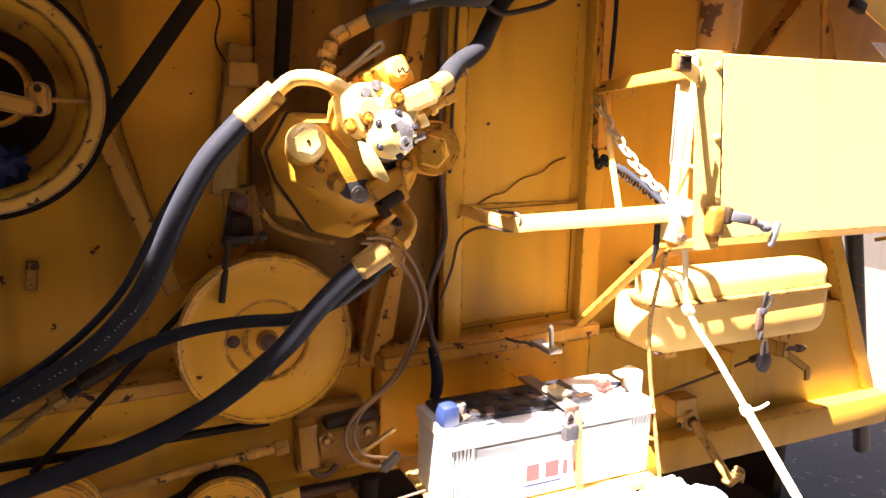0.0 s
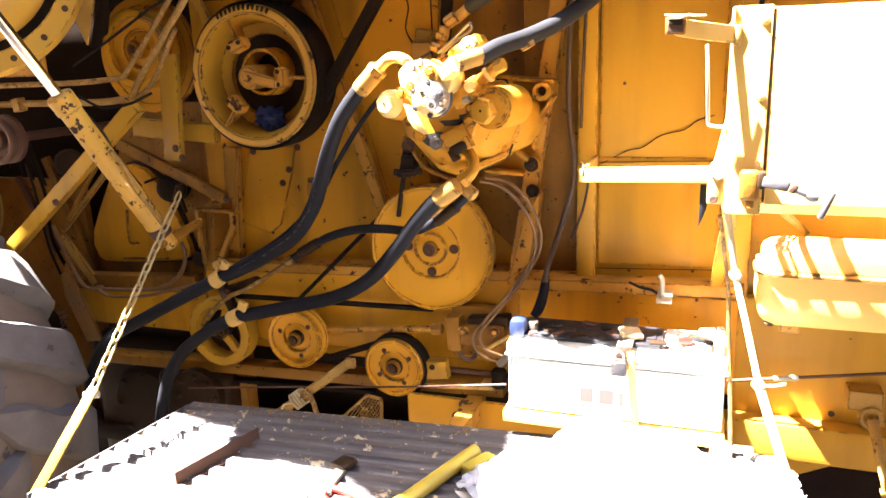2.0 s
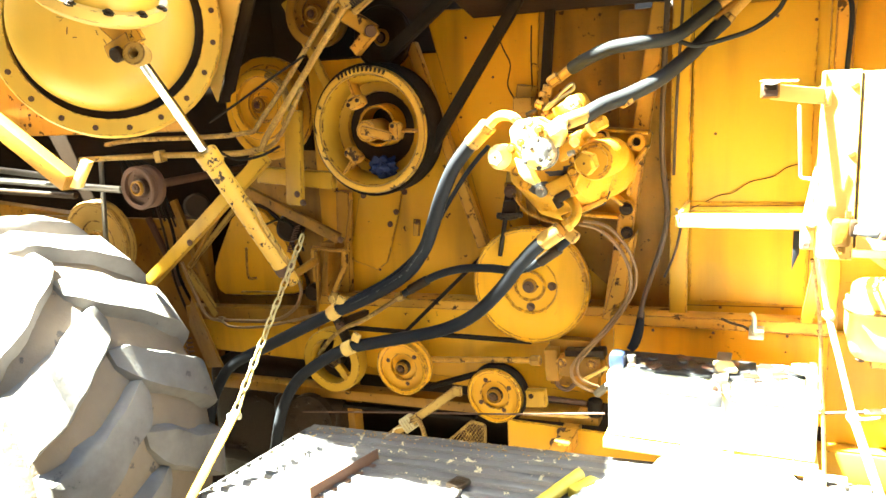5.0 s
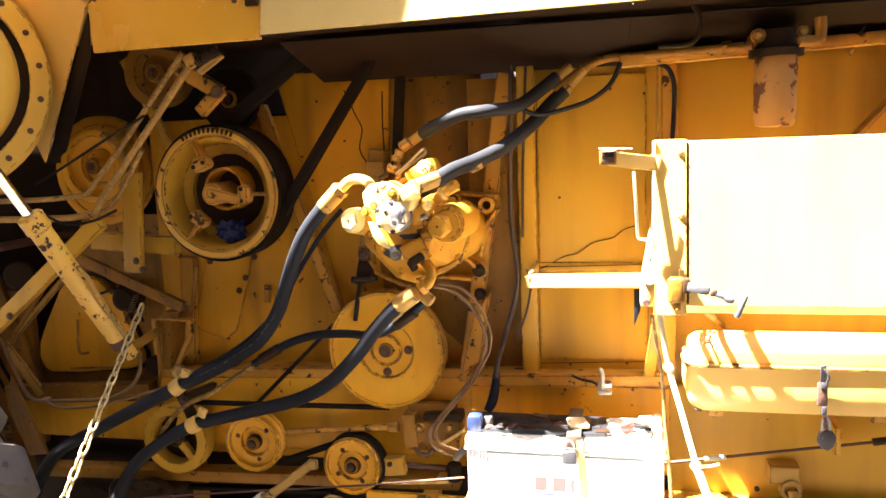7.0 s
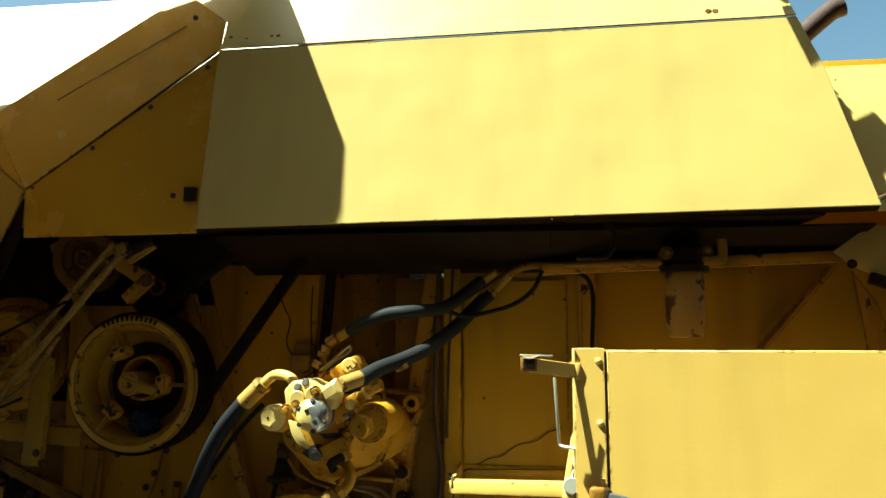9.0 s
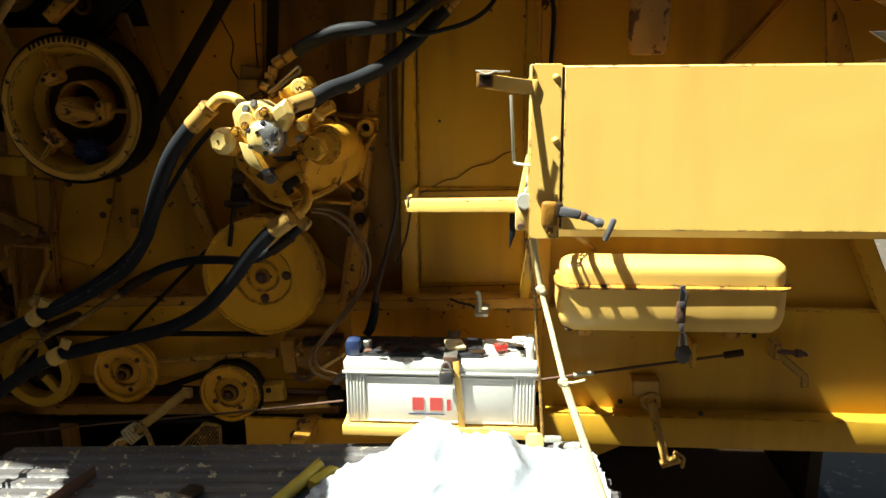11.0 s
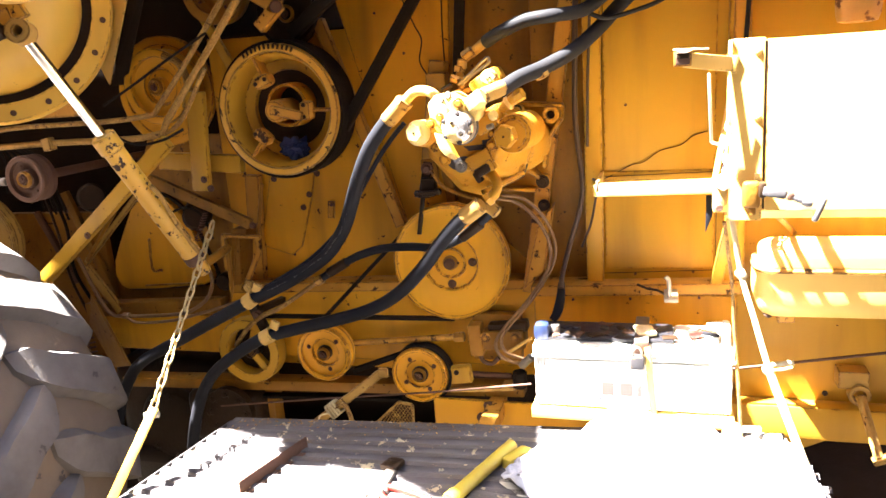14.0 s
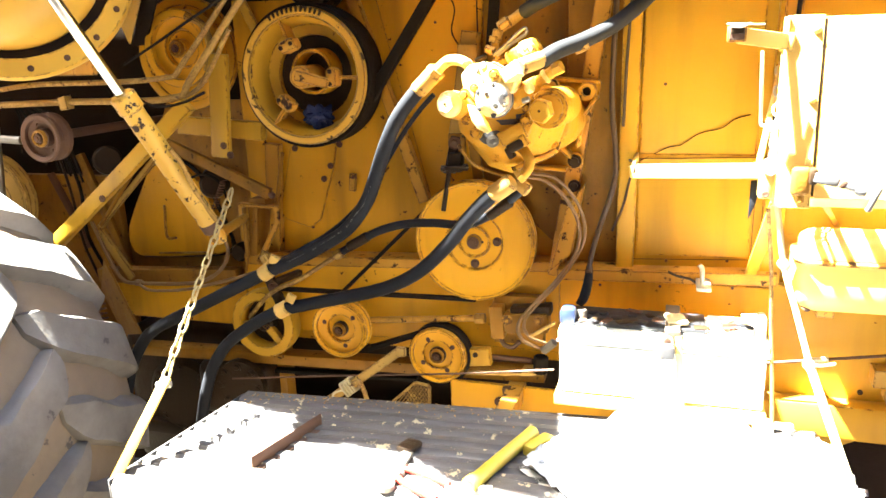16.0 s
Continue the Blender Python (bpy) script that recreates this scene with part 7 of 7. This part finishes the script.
part("back_strip", sheet([(-1.05, -0.41, PZ + 0.003), (0.46, -0.275, PZ + 0.003), (0.46, -0.262, PZ + 0.003), (-1.05, -0.385, PZ + 0.003)], 0.006), PLANK, pf)
part("hinge_pin", rod((0.38, -0.30, PZ + 0.01), (0.45, -0.30, PZ + 0.01), 0.014), ZINC, pf)
part("hanger_strap", bar((-1.065, -0.700, 1.016), (-1.115, -0.865, PZ + 0.0), 0.026, 0.006), PAINT, pf, "yellow strap holding the platform corner")
part("strap_bolt", rod((-1.090, -0.710, 0.996), (-1.055, -0.700, 0.998), 0.009), ZINC, pf)
part("under_leg", box(-0.35, -0.30, -0.45, -0.05, 0.74, 0.79), PAINT_WORN, pf)
part("under_leg", box(0.30, 0.35, -0.55, -0.05, 0.74, 0.79), PAINT_WORN, pf)
chain("platform_chain", (-1.127, -0.240, 1.389), (-1.074, -0.700, 1.003), "dusty yellowed chain holding up the platform corner", 0.0, mat=YELLOWED)
solo("thin_cable", hose([(-1.258, -0.150, 0.738), (-0.898, -0.160, 0.790), (-0.498, -0.200, 0.857), (-0.188, -0.250, 0.924)], 0.0032, 8), RUST, "thin dusty tan cable strung above the platform", "cable")
lb = thing("lift_bar", (-0.830, -0.280, 0.812), "dusty yellow lever bar tied with pale cord over the platform", "bar")
part("bar", bar((-0.629, -0.250, 0.936), (-0.868, -0.262, 0.752), 0.026, 0.014), PAINT_DUSTY, lb)
part("end_lug", block((0.03, 0.016, 0.03), pose(-0.624, -0.252, 0.936), b=0.005), PAINT_DUSTY, lb)
for k in range(4):
    u_ = 0.62 + 0.035 * k
    c = Vector((-0.629, -0.250, 0.936)).lerp(Vector((-0.868, -0.262, 0.752)), u_)
    part("tie", hose([c + Vector((0.012, -0.012, -0.016)), c + Vector((0.0, -0.014, 0.003)), c + Vector((-0.012, -0.010, 0.018)), c + Vector((-0.006, 0.012, 0.012)), c + Vector((0.014, 0.012, -0.012)), c + Vector((0.012, -0.012, -0.016))], 0.0038, 8), ROPE, lb)
part("loop", hose([(-0.780, -0.268, 0.822), (-0.752, -0.272, 0.838), (-0.736, -0.274, 0.812), (-0.726, -0.276, 0.782), (-0.706, -0.276, 0.762)], 0.007, 8), PAINT_DUSTY, lb)
part("loose_end", hose([(-0.800, -0.278, 0.808), (-0.826, -0.284, 0.800), (-0.838, -0.286, 0.776), (-0.858, -0.288, 0.766)], 0.0032, 8), ROPE, lb)

rg_f = random.Random(5)
fleck = bmesh.new()
for k in range(130):
    # chaff along the back of the deck
    fx = rg_f.uniform(-1.02, -0.25)
    fy = -0.40 + 0.09 * (fx + 1.04) - abs(rg_f.gauss(0, 0.035))
    block((rg_f.uniform(0.002, 0.007), rg_f.uniform(0.0015, 0.003), 0.002), pose(fx, fy, PZ + 0.0160, 0, 0, rg_f.uniform(0, 180)), fleck, b=0.0)
solo("chaff", fleck, PAINT_DUSTY, "pale chaff scattered along the back of the platform", "chaff", kind="stuff")

# tools on the platform
ang = thing("angle_iron", (-0.796, -0.631, 0.825), "short rusty angle iron lying on the platform", "angle iron")
a0, a1 = Vector((-0.815, -0.758, 0.832)), Vector((-0.750, -0.523, 0.832))
part("flange", bar(a0, a1, 0.004, 0.034, up=(0.2, -1, 0)), RUST, ang)
part("web", bar(a0 + Vector((0, 0, 0.016)), a1 + Vector((0, 0, 0.016)), 0.036, 0.004, up=(0.2, -1, 0)), RUST, ang)
wr = thing("adjustable_wrench", (-0.496, -0.601, 0.835), "dark steel adjustable wrench on the ribbed step", "wrench")
w0, w1 = Vector((-0.481, -0.757, 0.842)), Vector((-0.480, -0.610, 0.842))
part("handle", bar(w0, w1, 0.010, 0.028, b=0.004), STEEL, wr)
part("jaw", block((0.05, 0.045, 0.014), frame_of((-0.490, -0.606, 0.845), (-0.479, -0.571, 0.845)), b=0.005), GREASE, wr)
part("jaw", block((0.035, 0.016, 0.014), frame_of((-0.494, -0.570, 0.846), (-0.462, -0.576, 0.846)), b=0.004), GREASE, wr)
part("grip_end", turned([(0.008, -0.006), (0.020, -0.006), (0.020, 0.006), (0.008, 0.006)], w0, (0, 0, 1), 20, closed=True), STEEL, wr)
plr = thing("pliers", (-0.417, -0.707, 0.830), "pliers with red plastic handles on the platform", "pliers")
part("handle", hose([(-0.472, -0.682, 0.842), (-0.437, -0.687, 0.842), (-0.389, -0.703, 0.842), (-0.346, -0.720, 0.842)], 0.008, 12), REDP, plr, "red handle")
part("handle", hose([(-0.471, -0.717, 0.842), (-0.430, -0.748, 0.842), (-0.385, -0.768, 0.842), (-0.358, -0.781, 0.842)], 0.008, 12), REDP, plr, "red handle")
part("head", block((0.055, 0.03, 0.014), frame_of((-0.501, -0.712, 0.842), (-0.470, -0.697, 0.842)), b=0.005), STEEL, plr)
part("pivot", rod((-0.482, -0.689, 0.836), (-0.470, -0.717, 0.854), 0.008), STEEL, plr)
hm = thing("hammer", (-0.262, -0.555, 0.830), "yellow sleeved hammer handle resting on the ribbed step", "hammer")
part("handle", rod((-0.295, -0.710, 0.850), (-0.204, -0.467, 0.855), 0.0165, seg=20), OLIVE, hm)
part("butt", rod((-0.301, -0.727, 0.850), (-0.292, -0.700, 0.850), 0.019, seg=20), OLIVE, hm)
part("head", block((0.085, 0.032, 0.032), frame_of((-0.210, -0.565, 0.848), (-0.157, -0.470, 0.848)), b=0.007), OLIVE, hm)
front = [(-0.203, -0.620), (-0.149, -0.662), (-0.078, -0.720), (0.003, -0.747), (0.109, -0.745), (0.250, -0.725), (0.380, -0.700), (0.500, -0.650)]
back = [(-0.150, -0.520), (-0.103, -0.475), (-0.050, -0.435), (0.010, -0.400), (0.110, -0.375), (0.230, -0.360), (0.360, -0.345), (0.480, -0.350)]


def along(pts, u_):
    i = min(int(u_ * (len(pts) - 1)), len(pts) - 2)
    return Vector(pts[i]).lerp(Vector(pts[i + 1]), u_ * (len(pts) - 1) - i)


bag = bmesh.new()
rows = []
for i in range(73):
    row = []
    for j in range(49):
        a, b = i / 72, j / 48
        q = along(front, a).lerp(along(back, a), b)
        hump = max(0.0, math.sin(math.pi * min(1, a * 1.05)) * math.sin(math.pi * b)) ** 0.7
        fold = (1 - abs(noise.noise((q.x * 7 + q.y * 5, q.y * 9 - q.x * 3, 2)))) ** 5
        fine = (1 - abs(noise.noise((q.x * 21 - q.y * 9, q.y * 19 + q.x * 11, 6)))) ** 6
        z = PZ + 0.020 + 0.060 * hump + 0.030 * fold * (0.3 + hump) + 0.010 * fine + 0.02 * noise.noise((q.x * 5, q.y * 5, 9)) * hump + 0.018 * max(0, 0.2 - a) / 0.2
        z += 0.085 * math.exp(-((q.x - 0.085) / 0.075) ** 2 - ((q.y + 0.47) / 0.07) ** 2) + 0.05 * math.exp(-((q.x - 0.24) / 0.06) ** 2 - ((q.y + 0.52) / 0.08) ** 2)
        row.append(bag.verts.new((q.x + 0.008 * noise.noise((a * 20, b * 20, 1)), q.y + 0.008 * noise.noise((a * 20, b * 20, 4)), max(z, PZ + 0.018))))
    rows.append(row)
for a, b in zip(rows, rows[1:]):
    for j in range(48):
        bag.faces.new((a[j], b[j], b[j + 1], a[j + 1]))
bag_ob = solo("plastic_bag", bag, BAG, "crumpled pale grey plastic sheet bag on the platform", "plastic bag", smooth=180)
fold_line = [(-0.113, -0.545), (-0.065, -0.535), (-0.050, -0.590), (-0.062, -0.690), (-0.090, -0.700), (-0.080, -0.640), (-0.115, -0.655), (-0.120, -0.618)]


def inside(x, y, pts):
    hit = False
    for (xa, ya), (xb, yb) in zip(pts, pts[1:] + pts[:1]):
        if (ya > y) != (yb > y) and x < (xb - xa) * (y - ya) / (yb - ya) + xa:
            hit = not hit
    return hit


dark = bmesh.new()
grid_v = {}
me_v = [tuple(v_.co) for v_ in bag_ob.data.vertices]
for f_ in bag_ob.data.polygons:
    c = f_.center
    if inside(c.x, c.y, fold_line):
        vs = []
        for q in f_.vertices:
            if q not in grid_v:
                grid_v[q] = dark.verts.new((me_v[q][0], me_v[q][1], me_v[q][2] + 0.002))
            vs.append(grid_v[q])
        dark.faces.new(vs)
part("dark_fold", dark, DARK_BAG, bag_ob, "dark grey fold of the bag", smooth=180)
solo("saw_blade", bar((-0.209, -0.597, 0.835), (-0.075, -0.721, 0.835), 0.004, 0.022, up=(0.3, -1, 0)), TIN, "pale metal strip lying beside the bag", "metal strip")
solo("screwdriver", rod((-0.352, -0.738, 0.838), (-0.251, -0.711, 0.838), 0.011), ZINC, "pale green screwdriver handle at the platform edge", "screwdriver")
solo("cloth", block((0.16, 0.09, 0.016), frame_of((-0.243, -0.700, 0.832), (-0.139, -0.709, 0.832), (0, 1, 0)), b=0.007), PLANK, "dark dirty cloth under the tools", "cloth")

# ---------- wheel ----------
wheel = thing("drive_wheel", (-2.13, -0.65, 0.0), "large dusty tractor-tread drive tyre partly in sunlight", "wheel")
WC, WR, WY0, WY1 = Vector((-2.13, 0, 0.735)), 0.685, -0.97, -0.33
prof = [(0.33, WY0 + 0.05), (0.42, WY0 + 0.015), (0.54, WY0), (0.62, WY0 + 0.02), (0.672, WY0 + 0.06), (0.697, WY0 + 0.16), (0.702, (WY0 + WY1) / 2), (0.697, WY1 - 0.16), (0.672, WY1 - 0.06), (0.62, WY1 - 0.02), (0.54, WY1), (0.42, WY1 - 0.015), (0.33, WY1 - 0.05)]
part("tyre", turned(prof, (WC.x, 0, WC.z), (0, 1, 0), 96, closed=True), MUD, wheel)
mid = (WY0 + WY1) / 2
rng = random.Random(7)
LUGS = 17
for k in range(LUGS):
    for side in (-1, 1):
        a0 = 2 * math.pi * (k + (0.5 if side > 0 else 0.0)) / LUGS + rng.uniform(-0.012, 0.012)
        t = bmesh.new()
        sec = []
        steps = 12
        for i in range(steps + 1):
            s = i / steps
            yy = mid + side * (-0.03 + s * ((WY1 - WY0) / 2 + 0.025))
            a = a0 - 0.30 * s ** 0.85
            base = 0.665 - 0.05 * max(0, s - 0.75) / 0.25 * 1.2
            top = 0.748 - 0.02 * s - 0.055 * max(0, s - 0.82) / 0.18 - 0.03 * max(0, 0.12 - s) / 0.12
            half = (0.060 + 0.026 * s) * min(1, 0.55 + s * 3.5)
            ring = []
            for off, rr in ((-half * 1.35, base), (-half * 1.02, top - 0.020), (-half * 0.84, top - 0.001), (half * 0.84, top - 0.001), (half * 1.02, top - 0.020), (half * 1.35, base)):
                aa = a + (off + 0.014 * noise.noise((off * 20, s * 5, k * 2.7 + side))) / 0.72
                rq = rr + 0.007 * noise.noise((s * 6, off * 30, k * 1.9 + side * 7))
                ring.append(t.verts.new((WC.x + rq * math.cos(aa), yy, WC.z + rq * math.sin(aa))))
            sec.append(ring)
        for p_, q_ in zip(sec, sec[1:]):
            for j in range(6):
                t.faces.new((p_[j], q_[j], q_[(j + 1) % 6], p_[(j + 1) % 6]))
        t.faces.new(sec[0])
        t.faces.new(sec[-1][::-1])
        bmesh.ops.recalc_face_normals(t, faces=t.faces)
        part("tread_lug", t, TYRE, wheel, smooth=50)
part("rim", turned([(0, WY0 + 0.16), (0.22, WY0 + 0.16), (0.30, WY0 + 0.07), (0.345, WY0 + 0.05), (0.345, WY1 - 0.05), (0.30, WY1 - 0.07), (0, WY1 - 0.1)], (WC.x, 0, WC.z), (0, 1, 0), 64), PAINT, wheel)
part("axle", rod((WC.x, WY1 - 0.1, WC.z), (WC.x, 0.6, WC.z), 0.12, seg=24), GREASE, wheel)

# ---------- left side works behind the tyre ----------
lw = thing("header_drive_lines", (-2.335, -0.100, 1.573), "bundle of steel hydraulic lines and cables above the tyre", "pipe")
for k, (a, b) in enumerate((((-2.667, -0.200, 1.560), (-1.903, -0.200, 1.521)), ((-2.675, -0.200, 1.518), (-2.136, -0.200, 1.497)), ((-2.805, -0.100, 1.593), (-2.277, -0.100, 1.547)))):
    part("line", rod(a, b, 0.013), STEEL if k != 1 else GREASE, lw)
for k in range(6):
    part("cable", hose([(-2.090, -0.050, 1.643), Vector((-2.050, -0.050, 1.577)) + Vector((0.03 * k, 0, 0)), Vector((-2.122, -0.020, 1.450)) + Vector((0.05 * k, 0.02, -0.02 * k))], 0.004, 6), BELT, lw)
part("post", bar((-2.041, -0.150, 1.622), (-2.081, -0.150, 1.277), 0.014, 0.014), STEEL, lw)
part("lever", bar((-2.493, -0.300, 1.845), (-2.058, -0.300, 1.589), 0.05, 0.03), PAINT_DIRTY_SHADED, lw)
part("lever_end", plate([(-1.906, 1.645), (-1.868, 1.635), (-1.936, 1.548), (-1.981, 1.551)], -0.35, -0.33), PAINT_LIGHT, lw)
part("frame_tube", bar((-3.206, 0.200, 1.370), (-2.268, 0.200, 1.288), 0.06, 0.06), PAINT_DIRTY_SHADED, lw)
part("drain_tube", hose([(-1.818, -0.050, 1.224), (-1.760, -0.050, 1.076), (-1.720, -0.050, 1.017), (-1.658, -0.050, 1.010), (-1.464, -0.050, 1.021), (-1.382, -0.050, 1.041), (-1.317, -0.050, 1.086), (-1.289, -0.050, 1.146), (-1.300, -0.050, 1.193)], 0.0065, 10), COPPER, lw)
part("tube_union", rod((-1.672, -0.050, 1.012), (-1.645, -0.050, 1.011), 0.012, seg=6), COPPER, lw)
part("second_tube", hose([(-1.651, -0.060, 1.009), (-1.603, -0.060, 0.991), (-1.470, -0.060, 1.002), (-1.358, -0.060, 1.029), (-1.259, -0.060, 1.058), (-1.181, -0.060, 1.084)], 0.005, 10), COPPER, lw)
part("inner_strut", bar((-2.108, 0.100, 1.360), (-1.978, 0.100, 1.083), 0.02, 0.02), RUST, lw)
part("inner_strut", bar((-1.962, 0.100, 1.433), (-1.801, 0.100, 0.978), 0.03, 0.02), PAINT_DIRTY_SHADED, lw)
part("dark_hub", rod((-1.774, 0.020, 1.427), (-1.880, 0.140, 1.400), 0.05), GREASE, lw)
part("dark_hub", rod((-1.336, -0.020, 1.361), (-1.420, 0.100, 1.330), 0.045), GREASE, lw)
part("spring_pull", hose([Vector((-1.271, -0.06, 1.381)).lerp(Vector((-1.316, -0.06, 1.287)), i / 70) + Vector((0.009 * math.cos(i), 0.009 * math.sin(i), 0)) for i in range(71)], 0.0018, 6, steps=2), RUST, lw)
part("spring_drain", hose([Vector((-1.787, -0.100, 0.943)).lerp(Vector((-1.779, -0.100, 0.833)), i / 40) + Vector((0.012 * math.cos(i), 0.012 * math.sin(i), 0)) for i in range(41)], 0.003, 6, steps=2), RUST, lw)
fd = thing("final_drive", (-1.62, 0.05, 0.3), "greasy black final drive casing behind the tyre", "gearbox")
part("casing", block((0.46, 0.34, 0.56), pose(-1.62, 0.20, 0.52), b=0.06, seg=4), GREASE, fd)
part("cover", turned([(0, -0.03), (0.13, -0.03), (0.15, -0.01), (0.15, 0.02), (0, 0.02)], (-1.58, 0.03, 0.56), (0, 1, 0), 32), GREASE, fd)
for k in range(8):
    a = 2 * math.pi * k / 8
    part("cover_bolt", bolt((-1.58 + 0.12 * math.cos(a), 0.0, 0.56 + 0.12 * math.sin(a)), r=0.009), GREASE, fd)
pw = thing("thin_wires", (-0.50, 0.03, 1.78), "thin dark wires hanging beside the upright belt", "wires")
part("wire", hose([(-0.570, 0.030, 1.989), (-0.539, 0.030, 1.916), (-0.520, 0.030, 1.872), (-0.530, 0.030, 1.812), (-0.505, 0.030, 1.764)], 0.0022, 8), GREASE, pw)
part("wire", hose([(-0.452, 0.030, 1.979), (-0.455, 0.030, 1.890), (-0.454, 0.030, 1.807)], 0.0022, 8), GREASE, pw)
cw = thing("control_wires", (-1.396, -0.100, 1.376), "thin greasy control wires and rods behind the ram", "wires")
part("wire", hose([(-1.395, -0.276, 1.662), (-1.325, -0.270, 1.631), (-1.249, -0.252, 1.639), (-1.189, -0.228, 1.666)], 0.004, 8), BELT, cw)
part("wire", hose([(-1.394, -0.270, 1.625), (-1.353, -0.252, 1.558), (-1.351, -0.216, 1.488), (-1.337, -0.150, 1.389)], 0.004, 8), GREASE, cw)
part("wire", rod((-1.185, -0.030, 1.290), (-1.241, -0.030, 1.073), 0.004), PAINT_DIRTY_SHADED, cw)
part("wire", hose([(-1.409, -0.050, 1.381), (-1.347, -0.050, 1.397), (-1.291, -0.050, 1.369), (-1.263, -0.050, 1.290)], 0.004, 8), BELT, cw)
part("rod", rod((-1.214, -0.050, 1.292), (-1.218, -0.050, 1.128), 0.007), PAINT_DIRTY_SHADED, cw)
part("rod", rod((-1.086, 0.000, 1.463), (-1.129, 0.000, 1.274), 0.006), PAINT_DIRTY_SHADED, cw)
part("rod", rod((-1.563, -0.050, 1.464), (-1.808, -0.020, 1.204), 0.007), PAINT_DIRTY_SHADED, cw)
part("cable", hose([(-1.971, 0.050, 1.441), (-1.927, 0.040, 1.308), (-1.918, 0.030, 1.152), (-1.848, 0.020, 1.022)], 0.006, 8), BELT, cw)
part("cable", hose([(-2.014, 0.060, 1.416), (-1.978, 0.050, 1.281), (-1.952, 0.040, 1.124), (-1.896, 0.030, 0.992)], 0.005, 8), GREASE, cw)
gb = thing("gearbox", (-1.488, -0.050, 0.639), "greasy dark gearbox low behind the hoses", "gearbox")
part("casting", block((0.28, 0.2, 0.2), pose(-1.3, 0.0, 0.66), b=0.04, seg=3), GREASE, gb)
part("flange", turned([(0, 0), (0.09, 0), (0.09, 0.03), (0, 0.03)], (-1.25, -0.13, 0.70), (0, 1, 0), 28), GREASE, gb)
for k in range(8):
    a = 2 * math.pi * k / 8
    part("flange_bolt", bolt((-1.25 + 0.07 * math.cos(a), -0.13, 0.70 + 0.07 * math.sin(a)), r=0.009), GREASE, gb)
for px in ((-1.213, 0.000, 0.634), (-1.154, 0.000, 0.643)):
    solo("frame_upright", box(px[0] - 0.02, px[0] + 0.02, -0.02, 0.04, 0.44, 0.82), PAINT_DIRTY_SHADED, "short dirty yellow frame upright under the sill", "frame upright", "frame uprights")
